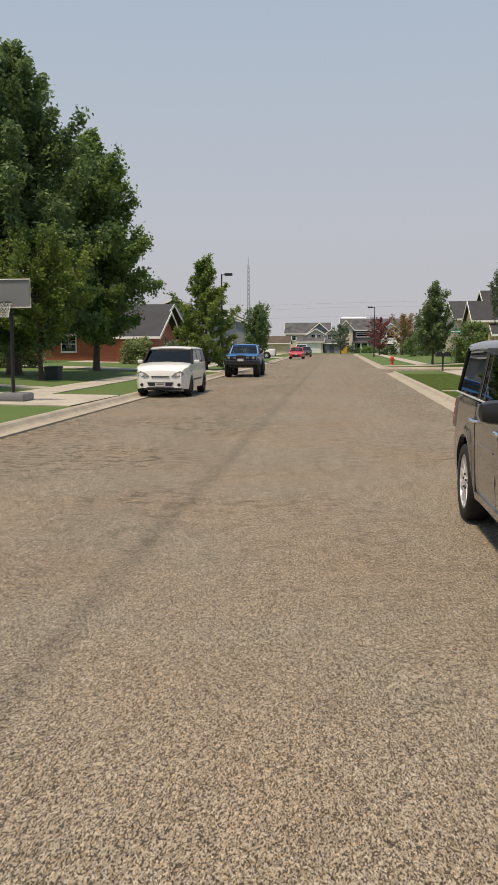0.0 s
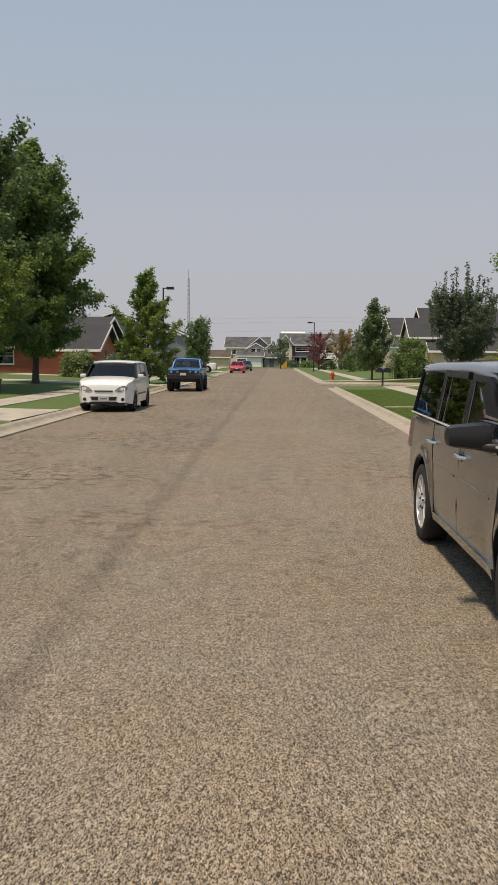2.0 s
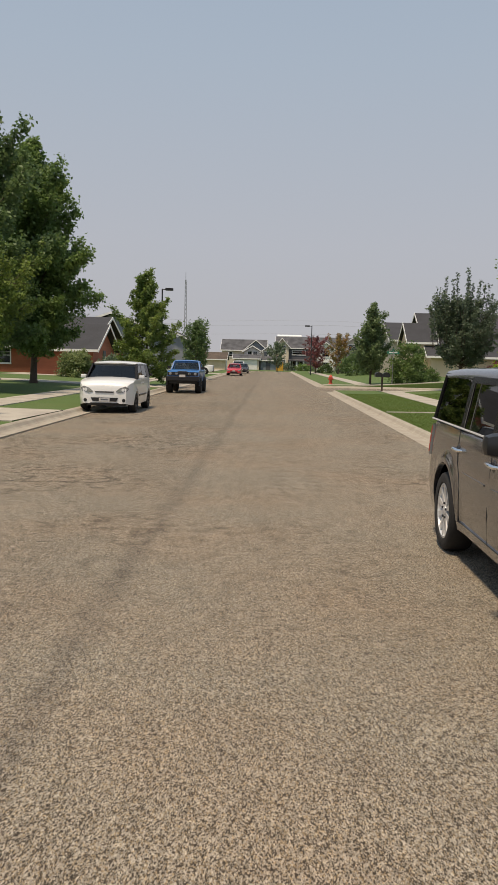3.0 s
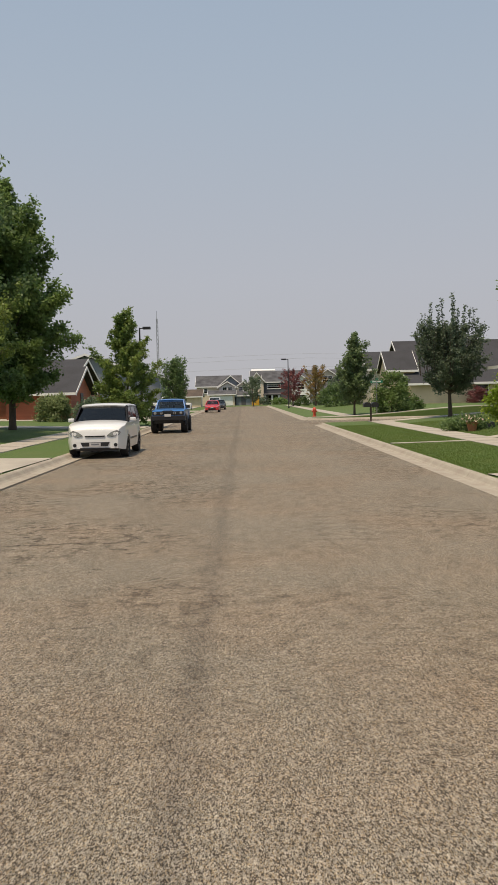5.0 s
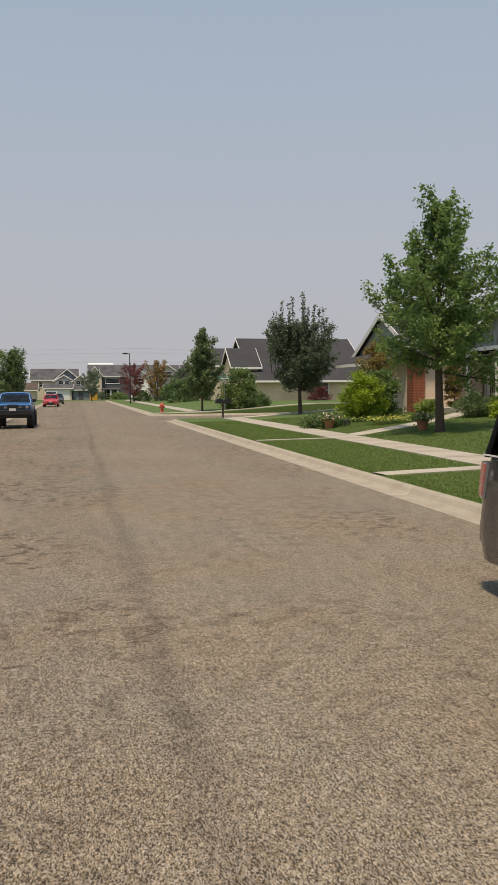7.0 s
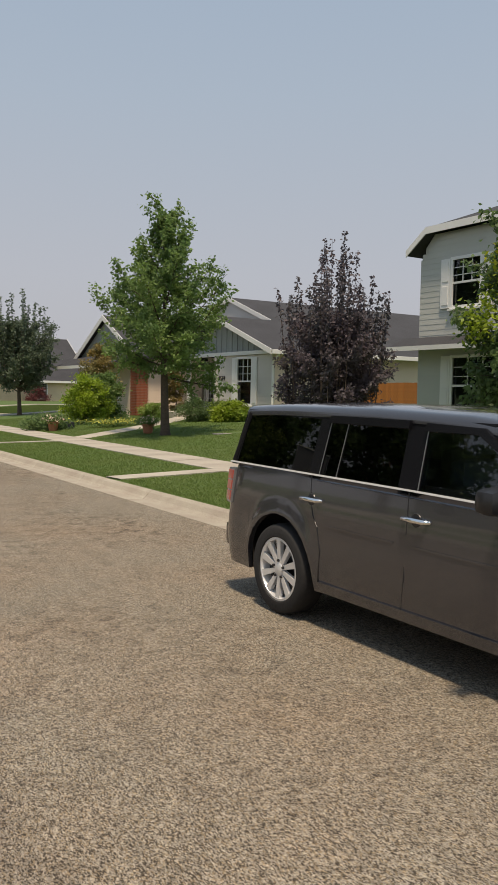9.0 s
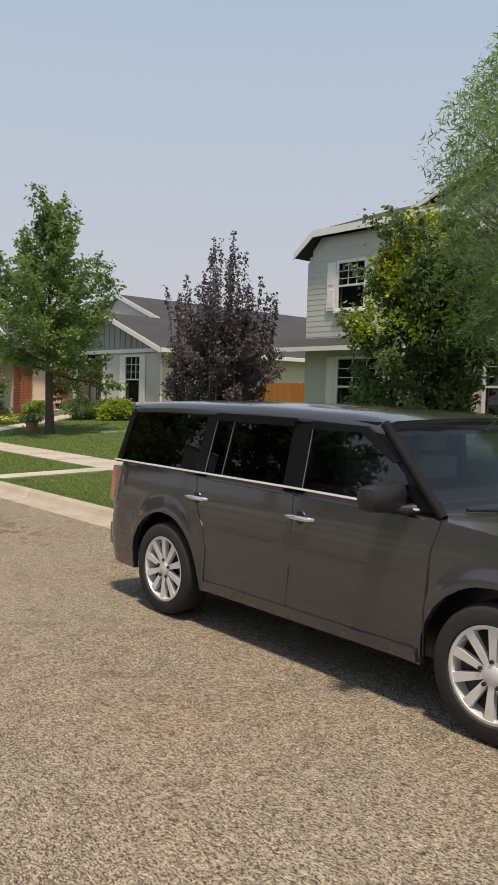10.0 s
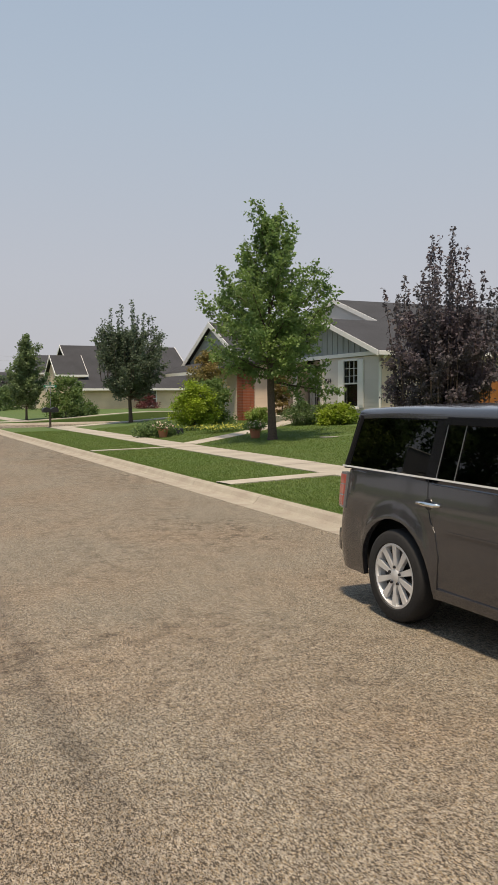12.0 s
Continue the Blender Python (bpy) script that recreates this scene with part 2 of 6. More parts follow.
REDPAINT = mat("red_car_paint", (0.55, 0.03, 0.045), 0.3, 0.0, var=0.02, coat=0.8)
DARKPAINT = mat("dark_car_paint", (0.045, 0.045, 0.055), 0.3, 0.2, var=0.02, coat=0.8)
TRIM = mat("black_trim", (0.018, 0.018, 0.02), 0.35, var=0.05)
GLOSSB = mat("gloss_black", (0.008, 0.008, 0.010), 0.25, var=0.02)
GLOSSB.node_tree.nodes["Principled BSDF"].inputs["Specular IOR Level"].default_value = 0.25
RUBBER = mat("tyre_rubber", (0.022, 0.021, 0.021), 0.8, var=0.15, bump=0.2, bscale=40)
ALLOY = mat("alloy", (0.80, 0.80, 0.80), 0.34, 0.45, var=0.03)
CHROME = mat("chrome", (0.85, 0.85, 0.85), 0.08, 1.0, var=0.01)
BRIGHT = mat("bright_trim", (0.85, 0.85, 0.85), 0.3, 0.25, var=0.02)
TAILRED = mat("tail_light_red", (0.55, 0.13, 0.10), 0.12, coat=1.0, var=0.08)
LAMPC = mat("lamp_lens", (0.36, 0.37, 0.38), 0.08, 0.3, coat=1.0)
SEATC = mat("seat_cloth", (0.17, 0.165, 0.16), 0.9, var=0.1)
DASH = mat("dashboard_grey", (0.30, 0.30, 0.30), 0.7, var=0.06)
WIRE = mat("dull_wire", (0.38, 0.38, 0.40), 0.9)
PLATE = mat("number_plate", (0.62, 0.60, 0.60), 0.5)
MATTEB = mat("matte_black_trim", (0.014, 0.014, 0.015), 0.75, var=0.05)
MATTEB.node_tree.nodes["Principled BSDF"].inputs["Specular IOR Level"].default_value = 0.1
# flat dark tone standing in for the unlit rooms behind the panes
ROOMDARK = mat("dark_room", (0.10, 0.095, 0.09), 0.9, var=0.2)
TINT = glass_material("tinted_glass", (0.75, 0.8, 0.85), 0.10)
SMOKE = glass_material("smoked_glass", (0.80, 0.9, 1.0), 0.6)
CLEAR = glass_material("car_glass", (0.88, 0.96, 0.94), 0.82)
PANE = glass_material("window_glass", (0.9, 0.95, 0.97), 0.6)

# ---------- helpers of this scene ----------


def part(name, bm, material, parent, label="", smooth=None):
    me = bpy.data.meshes.new(name)
    bm.normal_update()
    bm.to_mesh(me)
    bm.free()
    me.materials.append(material)
    if smooth is not None:
        me.shade_smooth()
        if smooth:
            me.set_sharp_from_angle(angle=radians(smooth))
    ob = new(name, me)
    if parent:
        ob.parent = parent
    if label:
        ob["label"] = label
    return ob


def share(name, ob, parent, m):
    o = new(name, ob.data)
    o.parent = parent
    o.matrix_basis = m
    return o


def thing(name, m, label, category, group="", kind=""):
    o = new(name)
    o.empty_display_size = 0.2
    o.matrix_world = m
    return tagged(o, label, category, group, kind)


def box(bm, x0, x1, y0, y1, z0, z1, bevel=0.0):
    vs = [bm.verts.new((x, y, z)) for z in (z0, z1) for y in (y0, y1) for x in (x0, x1)]
    fs = [bm.faces.new([vs[i] for i in f]) for f in ((0, 2, 3, 1), (4, 5, 7, 6), (0, 1, 5, 4), (2, 6, 7, 3), (0, 4, 6, 2), (1, 3, 7, 5))]
    if bevel:
        bmesh.ops.bevel(bm, geom=list({e for f in fs for e in f.edges}), offset=bevel, segments=2, affect="EDGES", profile=0.6)
    return vs


def prism(bm, pts, d):
    """A solid between the polygon pts and the same polygon moved by d."""
    a = [bm.verts.new(p) for p in pts]
    b = [bm.verts.new(Vector(p) + Vector(d)) for p in pts]
    bm.faces.new(a)
    bm.faces.new(b[::-1])
    for i in range(len(a)):
        j = (i + 1) % len(a)
        bm.faces.new((a[j], a[i], b[i], b[j]))
    bmesh.ops.recalc_face_normals(bm, faces=bm.faces)


def tube(bm, pts, rad, n=8, cap=True):
    rings = []
    for i, p in enumerate(pts):
        p = Vector(p)
        d = (Vector(pts[min(i + 1, len(pts) - 1)]) - Vector(pts[max(i - 1, 0)])).normalized()
        u = d.cross(Vector((0, 0, 1)) if abs(d.z) < 0.9 else Vector((1, 0, 0))).normalized()
        v = d.cross(u)
        r = rad[i] if isinstance(rad, (list, tuple)) else rad
        rings.append([bm.verts.new(p + (u * math.cos(a) + v * math.sin(a)) * r) for a in (2 * math.pi * k / n for k in range(n))])
    for a, b in zip(rings, rings[1:]):
        for k in range(n):
            bm.faces.new((a[k], a[(k + 1) % n], b[(k + 1) % n], b[k]))
    if cap:
        bm.faces.new(rings[0][::-1])
        bm.faces.new(rings[-1])


def lathe(bm, prof, n=32, axis="x"):
    """prof: (radius, along) pairs turned round the axis."""
    rings = []
    for r, h in prof:
        ring = []
        for k in range(n):
            a = 2 * math.pi * k / n
            c, s = r * math.cos(a), r * math.sin(a)
            ring.append(bm.verts.new((h, c, s) if axis == "x" else (c, s, h)))
        rings.append(ring)
    for a, b in zip(rings, rings[1:]):
        for k in range(n):
            bm.faces.new((a[k], a[(k + 1) % n], b[(k + 1) % n], b[k]))
    bmesh.ops.recalc_face_normals(bm, faces=bm.faces)


def raw(name, verts, faces, material, parent=None):
    me = bpy.data.meshes.new(name)
    me.from_pydata(verts, [], faces)
    me.materials.append(material)
    me.update()
    ob = new(name, me)
    if parent:
        ob.parent = parent
    return ob


def lerp_table(tab, s):
    for (a, va), (b, vb) in zip(tab, tab[1:]):
        if s <= b:
            return va + (vb - va) * max(0, (s - a) / (b - a))
    return tab[-1][1]


# ---------- ground, street, kerbs ----------
SIDE0, SIDE1 = 49.0, 58.0           # side street on the right
LEFT, RIGHT = -5.55, 3.56           # edges of the asphalt
RTAB = [(4.09, 0.13), (6.6, 0.165), (7.8, 0.19), (10.5, 0.36), (14.0, 0.62), (16.0, 0.72), (40.0, 0.75), (60, 0.3), (900, 0.2)]
LTAB = [(6.1, 0.12), (8.3, 0.15), (9.6, 0.17), (14.0, 0.32), (20.0, 0.42), (40.0, 0.45), (60, 0.3), (900, 0.2)]


def ground_z(x, y):
    if LEFT - 0.512 < x < 4.08 and y < 150:
        return -0.05
    if x >= 4.08 and SIDE0 - 0.4 < y < SIDE1 + 0.4 and x < 200:
        return -0.05
    f = max(0.0, min(1.0, (150 - y) / 60)) if y > 90 else 1.0
    z = lerp_table(RTAB, x) if x > 0 else lerp_table(LTAB, -x)
    return 0.08 + (z - 0.08) * f


xs = [-900, -300, -100, -60, -40, -30, -24, -20, -17, -14, -12, -9.6, -8.3, -6.07, -6.06, -3, 0, 4.07, 4.09, 6.6, 7.8, 9, 10.5, 12, 14, 16, 20, 26, 40, 60, 120, 199, 201, 400, 900]
ys = [-300, -100, -40, -20, -10, 0, 8, 14, 20, 26, 32, 38, 44, SIDE0 - 0.41, SIDE0 - 0.39, SIDE1 + 0.39, SIDE1 + 0.41, 64, 72, 80, 90, 100, 115, 130, 148, 152, 170, 200, 300, 1200]
gv = [(x, y, ground_z(x, y)) for y in ys for x in xs]
nx = len(xs)
gf = [(j * nx + i, j * nx + i + 1, (j + 1) * nx + i + 1, (j + 1) * nx + i) for j in range(len(ys) - 1) for i in range(nx - 1)]
tagged(raw("ground", gv, gf, GRASS), "mown green lawns rising gently to the houses", "lawn", kind="structure")

bm = bmesh.new()
rx = [LEFT, -4, -2.5, -1.1, 0.3, 2, RIGHT]
ry = [-60, -10, 0, 10, 20, 40, 60, 90, 120, 150]
rv = [[bm.verts.new((x, y, -0.035 * max(0, -x - 1.1) / 4.6)) for x in rx] for y in ry]
for a, b in zip(rv, rv[1:]):
    for i in range(len(rx) - 1):
        bm.faces.new((a[i], a[i + 1], b[i + 1], b[i]))
tagged(part("road", bm, ROAD, None), "worn tan chip seal street with dark scuffs", "road", kind="structure")
bm = bmesh.new()
vs = [bm.verts.new(p) for p in ((RIGHT + 0.004, SIDE0 + 0.02, -0.004), (199, SIDE0 + 0.02, -0.004), (199, SIDE1 - 0.02, -0.004), (RIGHT + 0.004, SIDE1 - 0.02, -0.004))]
bm.faces.new(vs)
tagged(part("side_road", bm, ROAD, None), "side street of worn tan chip seal", "road", kind="structure")
bm = bmesh.new()
vs = [bm.verts.new(p) for p in ((-70, 150, -0.004), (70, 150, -0.004), (70, 158, -0.004), (-70, 158, -0.004))]
bm.faces.new(vs)
tagged(part("cross_road", bm, ROAD, None), "cross street at the far end", "road", kind="structure")


def kerb_profile(side):
    """Gutter pan, rolled face and flat top, from the asphalt outward."""
    return [(0, -0.06), (0, 0.004), (0.30, -0.006), (0.36, 0.03), (0.42, 0.10), (0.47, 0.125), (0.55, 0.13), (0.56, -0.06)]


def kerb(name, x_edge, side, y0, y1, step=3.0):
    root = thing(name, pose(0, 0, 0), "weathered concrete rolled kerb with gutter pan", "kerb", kind="structure")
    first = None
    y, n = y0, 0
    while y < y1 - 0.01:
        ln = min(step, y1 - y)
        if first is None or abs(ln - step) > 0.01:
            bm = bmesh.new()
            prism(bm, [(side * u, 0.006, z) for u, z in kerb_profile(side)], (0, ln - 0.012, 0))
            o = part("kerb_stone", bm, KERBC, root)
            if first is None:
                first = o
            o.matrix_basis = pose(x_edge, y, 0)
        else:
            share("kerb_stone", first, root, pose(x_edge, y, 0))
        y += step
    return root


kerb("kerb_right", RIGHT, 1, -12, SIDE0 - 0.6)
kerb("kerb_right_far", RIGHT, 1, SIDE1 + 0.6, 148)
kerb("kerb_left", LEFT, -1, -12, 148)
# the kerb turns into the side street
for yy, sg, nm in ((SIDE0 - 0.6, 1, "kerb_corner_near"), (SIDE1 + 0.6, -1, "kerb_corner_far")):
    bm = bmesh.new()
    ring = []
    for k in range(7):
        a = radians(90 * k / 6)
        R = 1.15
        row = []
        for u, z in kerb_profile(1):
            r = R - u
            row.append(bm.verts.new((RIGHT + R - r * math.cos(a), yy + sg * (r * math.sin(a)), z)))
        ring.append(row)
    row = [bm.verts.new((60, yy + sg * (1.15 - u), z)) for u, z in kerb_profile(1)]
    ring.append(row)
    for a, b in zip(ring, ring[1:]):
        for i in range(7):
            bm.faces.new((a[i], a[i + 1], b[i + 1], b[i]))
    bmesh.ops.recalc_face_normals(bm, faces=bm.faces)
    tagged(part(nm, bm, KERBC, None), "rounded concrete kerb turning into the side street", "kerb", kind="structure")


def slabs(name, x0, x1, y0, y1, z0, z1, step=1.5, label="pale concrete pavement of jointed slabs"):
    root = thing(name, pose(0, 0, 0), label, "pavement", kind="structure")
    y, first = y0, None
    while y < y1 - 0.3:
        if first is None:
            bm = bmesh.new()
            vs = [bm.verts.new(p) for p in ((x0, 0.006, z0), (x1, 0.006, z1), (x1, step - 0.006, z1), (x0, step - 0.006, z0))]
            f = bm.faces.new(vs)
            r = bmesh.ops.extrude_face_region(bm, geom=[f])
            for v in (g for g in r["geom"] if isinstance(g, bmesh.types.BMVert)):
                v.co.z += 0.05
            bmesh.ops.recalc_face_normals(bm, faces=bm.faces)
            first = part("slab", bm, CONCRETE, root)
            first.matrix_basis = pose(0, y, 0)
        else:
            share("slab", first, root, pose(0, y, random.uniform(-0.004, 0.004)))
        y += step


slabs("pavement_right", 6.65, 7.75, -6, SIDE0 - 1.0, 0.14, 0.165)
slabs("pavement_right_far", 6.65, 7.75, SIDE1 + 1.0, 140, 0.14, 0.165)
slabs("pavement_left", -9.6, -8.3, -6, 140, 0.15, 0.13)


def path(name, a, b, w, label):
    """A strip of concrete over the lawn from a to b, following the ground."""
    bm = bmesh.new()
    a, b = Vector((*a, 0)), Vector((*b, 0))
    n = max(2, int((b - a).length / 0.5))
    side = (b - a).normalized().cross(Vector((0, 0, 1))) * w / 2
    rows = []
    for i in range(n + 1):
        c = a.lerp(b, i / n)
        row = []
        for k, (s, dz) in enumerate(((-1, -0.08), (-1, 0.028), (1, 0.028), (1, -0.08))):
            p = c + side * s
            row.append(bm.verts.new((p.x, p.y, ground_z(c.x, c.y) + dz)))
        rows.append(row)
    for p, q in zip(rows, rows[1:]):
        for i in range(3):
            bm.faces.new((p[i], p[i + 1], q[i + 1], q[i]))
    bmesh.ops.recalc_face_normals(bm, faces=bm.faces)
    tagged(part(name, bm, CONCRETE, None), label, "path", kind="structure")


path("verge_path", (4.13, 16.9), (6.64, 17.2), 0.55, "narrow concrete step-out path across the verge")
path("verge_path_far", (4.13, 27.4), (6.64, 27.4), 0.3, "narrow concrete strip across the verge")
path("front_walk", (7.77, 28.4), (13.0, 32.4), 0.7, "concrete front walk across the lawn")
path("porch_walk", (13.0, 32.4), (17.6, 37.2), 0.8, "concrete walk up to the porch")
path("drive_left", (-6.12, 22.2), (-22, 22.6), 4.4, "pale concrete driveway")
path("side_walk_left", (-9.62, 27.5), (-20, 29.5), 1.0, "shaded concrete front walk")
path("far_drive_left", (-6.12, 47.5), (-24, 47.5), 3.0, "pale concrete driveway of the brick house")
path("far_drive_left_two", (-6.12, 62.0), (-20, 62.0), 5.0, "pale concrete driveway")
path("far_drive_left_three", (-6.12, 100.0), (-20, 100.0), 6.0, "pale concrete driveway")
path("corner_walk", (7.5, SIDE0 - 1.9), (60, SIDE0 - 1.9), 1.2, "concrete pavement along the side street")
path("corner_walk_far", (4.1, SIDE1 + 1.9), (60, SIDE1 + 1.9), 1.2, "concrete pavement along the side street")

# ---------- houses ----------


def boards(name, parent, m, u0, u1, z0, z1, material, holes=(), lap=0.16, rake=None, thick=0.14):
    """A wall of lapped boards in its own frame: u to the right, front towards -y. rake(z) gives the limits of u up in a gable."""
    verts, faces = [], []

    def slab(a, b, c, d):
        k = len(verts)
        verts.extend([(a, -0.006, c), (b, -0.006, c), (b, 0, d), (a, 0, d), (a, thick, c), (b, thick, c), (b, thick, d), (a, thick, d)])
        faces.extend([tuple(k + i for i in f) for f in ((0, 1, 2, 3), (5, 4, 7, 6), (4, 5, 1, 0), (3, 2, 6, 7), (4, 0, 3, 7), (1, 5, 6, 2))])
    cuts = sorted({z0, z1, *[h[2] for h in holes], *[h[3] for h in holes]})
    zs = []
    for a, b in zip(cuts, cuts[1:]):
        n = max(1, round((b - a) / lap))
        zs += [(a + (b - a) * i / n, a + (b - a) * (i + 1) / n) for i in range(n)]
    for c, d in zs:
        a, b = (u0, u1) if rake is None else rake((c + d) / 2)
        if b - a < 0.05:
            continue
        cur = a
        for h in sorted(holes):
            if h[2] < (c + d) / 2 < h[3]:
                if h[0] > cur:
                    slab(cur, h[0], c, d)
                cur = max(cur, h[1])
        if b > cur:
            slab(cur, b, c, d)
    ob = raw(name, verts, faces, material, parent)
    ob.matrix_basis = m
    ob["kind"] = "stuff"
    return ob


def window(parent, m, u0, u1, z0, z1, shutters=False, grid=(3, 4), name="window"):
    bm = bmesh.new()
    t = 0.09
    for a in ((u0 - t, u1 + t, z1, z1 + t), (u0 - t, u1 + t, z0 - t, z0), (u0 - t, u0, z0, z1), (u1, u1 + t, z0, z1)):
        box(bm, a[0], a[1], -0.05, 0.08, a[2], a[3])
    f = part(name, bm, WHITE, parent, "white-framed sash window")
    f.matrix_basis = m
    bm = bmesh.new()
    box(bm, u0 - t - 0.04, u1 + t + 0.04, -0.10, 0.0, z0 - t - 0.05, z0 - t)
    part("sill", bm, WHITE, f)
    zm = (z0 + z1) / 2
    bm = bmesh.new()
    box(bm, u0, u1, -0.02, 0.04, zm - 0.03, zm + 0.03)
    nx_, nz = grid
    for i in range(1, nx_):
        u = u0 + (u1 - u0) * i / nx_
        box(bm, u - 0.010, u + 0.010, 0.0, 0.03, zm + 0.03, z1)
    for i in range(1, nz // 2 + 1):
        z = zm + (z1 - zm) * i / (nz // 2 + 1)
        box(bm, u0, u1, 0.0, 0.03, z - 0.010, z + 0.010)
    part("glazing_bar", bm, WHITE, f)
    for a, b in ((z0, zm - 0.03), (zm + 0.03, z1)):
        bm = bmesh.new()
        box(bm, u0, u1, 0.035, 0.043, a, b)
        o = part("pane", bm, PANE, f)
        o.visible_shadow = False
    # dark sheet behind the panes: the room's shade put into its colour
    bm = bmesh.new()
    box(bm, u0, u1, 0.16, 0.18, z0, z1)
    part("blind", bm, ROOMDARK, f)
    if shutters:
        for s0, s1 in ((u0 - t - 0.36, u0 - t - 0.01), (u1 + t + 0.01, u1 + t + 0.36)):
            bm = bmesh.new()
            box(bm, s0, s1, -0.055, -0.024, z0 - 0.06, z1 + 0.06)
            for k, (p, q) in enumerate(((z0 + 0.03, zm - 0.08), (zm + 0.05, z1 - 0.03))):
                box(bm, s0 + 0.06, s1 - 0.06, -0.068, -0.05, p, q, 0.006)
            part("shutter", bm, WHITE, f, "white panelled shutter")
    return f


def roof_slab(parent, pts, material=SHINGLE, t=0.14, name="roof"):
    bm = bmesh.new()
    prism(bm, pts, (0, 0, -t))
    return part(name, bm, material, parent)


def fascia(parent, a, b, h=0.15, d=(0.03, 0, 0), name="fascia", material=WHITE):
    bm = bmesh.new()
    a, b = Vector(a), Vector(b)
    prism(bm, [a, b, b - Vector((0, 0, h)), a - Vector((0, 0, h))], d)
    return part(name, bm, material, parent)


def street_wall(x):
    """Frame of a wall on the right of the street that faces it: u runs towards +y... as -y seen from the road."""
    return Matrix.Translation((x, 0, 0)) @ Euler((0, 0, radians(-90))).to_matrix().to_4x4()


# u = -y on a wall facing -x
def fx(y):
    return -y


# --- the pale grey gabled house with the number on it ---
h1 = thing("house", pose(0, 0, 0), "single-storey pale grey house with gables, white trim and dark shingle roof", "house")
W = street_wall(16.5)
boards("wall", h1, W, fx(34.35), fx(29.75), 0.66, 3.45, GREYSID, holes=[(fx(32.4), fx(31.3), 1.38, 3.30)])
window(h1, W, fx(32.4), fx(31.3), 1.38, 3.30, shutters=True)
bm = bmesh.new()
box(bm, 16.40, 16.62, 29.6, 38.4, 3.47, 3.63)
part("frieze", bm, WHITE, h1)
bm = bmesh.new()
prism(bm, [(16.52, 29.75, 3.63), (16.52, 38.05, 3.63), (16.52, 33.9, 5.10)], (0.12, 0, 0))
part("gable", bm, BATTEN, h1, "grey board and batten gable")
for i in range(17):
    y = 30.3 + i * 0.45
    zt = 5.08 - abs(y - 33.9) * 0.355
    bm = bmesh.new()
    box(bm, 16.49, 16.52, y - 0.025, y + 0.025, 3.63, zt)
    part("batten", bm, BATTEN, h1)
# front gable roof, main roof
roof_slab(h1, [(16.1, 29.25, 3.60), (16.1, 33.9, 5.28), (19.2, 33.9, 5.28), (19.2, 29.25, 3.60)])
roof_slab(h1, [(16.1, 33.9, 5.28), (16.1, 38.55, 3.60), (19.2, 38.55, 3.60), (19.2, 33.9, 5.28)])
roof_slab(h1, [(19.2, 29.25, 3.60), (19.2, 37.8, 6.69), (34, 37.8, 6.69), (34, 29.25, 3.60)])
roof_slab(h1, [(19.2, 37.8, 6.69), (19.2, 46.3, 3.60), (34, 46.3, 3.60), (34, 37.8, 6.69)])
for a, b in (((29.25, 3.62), (33.9, 5.30)), ((38.55, 3.62), (33.9, 5.30))):
    fascia(h1, (16.07, *a), (16.07, *b), 0.22)
for a, b in (((33.9, 5.30), (37.8, 6.71)), ((46.3, 3.62), (37.8, 6.71))):
    fascia(h1, (19.17, *a), (19.17, *b), 0.22)
bm = bmesh.new()
prism(bm, [(19.3, 29.8, 3.5), (19.3, 45.8, 3.5), (19.3, 37.8, 6.5)], (0.1, 0, 0))
part("gable", bm, GREYSID, h1)
bm = bmesh.new()
box(bm, 16.1, 34, 29.12, 29.24, 3.42, 3.60, 0.015)
part("gutter", bm, WHITE, h1)
bm = bmesh.new()
tube(bm, [(16.46, 29.18, 3.45), (16.46, 29.45, 3.25), (16.46, 29.66, 3.12), (16.46, 29.66, 0.75)], 0.05, 8)
part("downspout", bm, WHITE, h1)
south = pose(16.5, 29.75, 0)
boards("wall", h1, south, 0.12, 17.0, 0.66, 3.5, PINKSID)
boards("wall", h1, pose(34, 29.75, 0, 0, 0, 90), 0, 16, 0.66, 3.5, PINKSID)
boards("wall", h1, pose(33.5, 46, 0, 0, 0, 180), 0, 17, 0.66, 3.5, PINKSID)
boards("wall", h1, street_wall(18.1), fx(38.3), fx(34.35), 0.66, 3.55, GREYSID, holes=[(fx(38.1), fx(37.1), 0.95, 3.05)])
boards("wall", h1, pose(16.55, 34.2, 0, 0, 0, 90), 0.0, 0.14, 0.66, 3.45, GREYSID)
boards("wall", h1, pose(18.1, 34.35, 0, 0, 0, 180), 0.0, 1.6, 0.66, 3.45, GREYSID)
bm = bmesh.new()
D = street_wall(18.1)
for a in ((-38.2, -38.1, 0.95, 3.15), (-37.1, -37.0, 0.95, 3.15), (-38.1, -37.1, 3.05, 3.15)):
    box(bm, a[0], a[1], -0.05, 0.1, a[2], a[3])
o = part("door_frame", bm, WHITE, h1)
o.matrix_basis = D
bm = bmesh.new()
for a in ((-38.1, -37.85, 0.95, 3.05), (-37.35, -37.1, 0.95, 3.05), (-37.85, -37.35, 0.95, 1.25), (-37.85, -37.35, 2.85, 3.05)):
    box(bm, a[0], a[1], 0.02, 0.07, a[2], a[3])
dr = part("door", bm, WHITE, h1, "white front door with a long glazed panel")
dr.matrix_basis = D
bm = bmesh.new()
box(bm, -37.85, -37.35, 0.04, 0.05, 1.25, 2.85)
part("pane", bm, PANE, dr).visible_shadow = False
bm = bmesh.new()
for i in range(1, 3):
    box(bm, -37.85 + i * 0.1667 - 0.008, -37.85 + i * 0.1667 + 0.008, 0.03, 0.045, 1.25, 2.85)
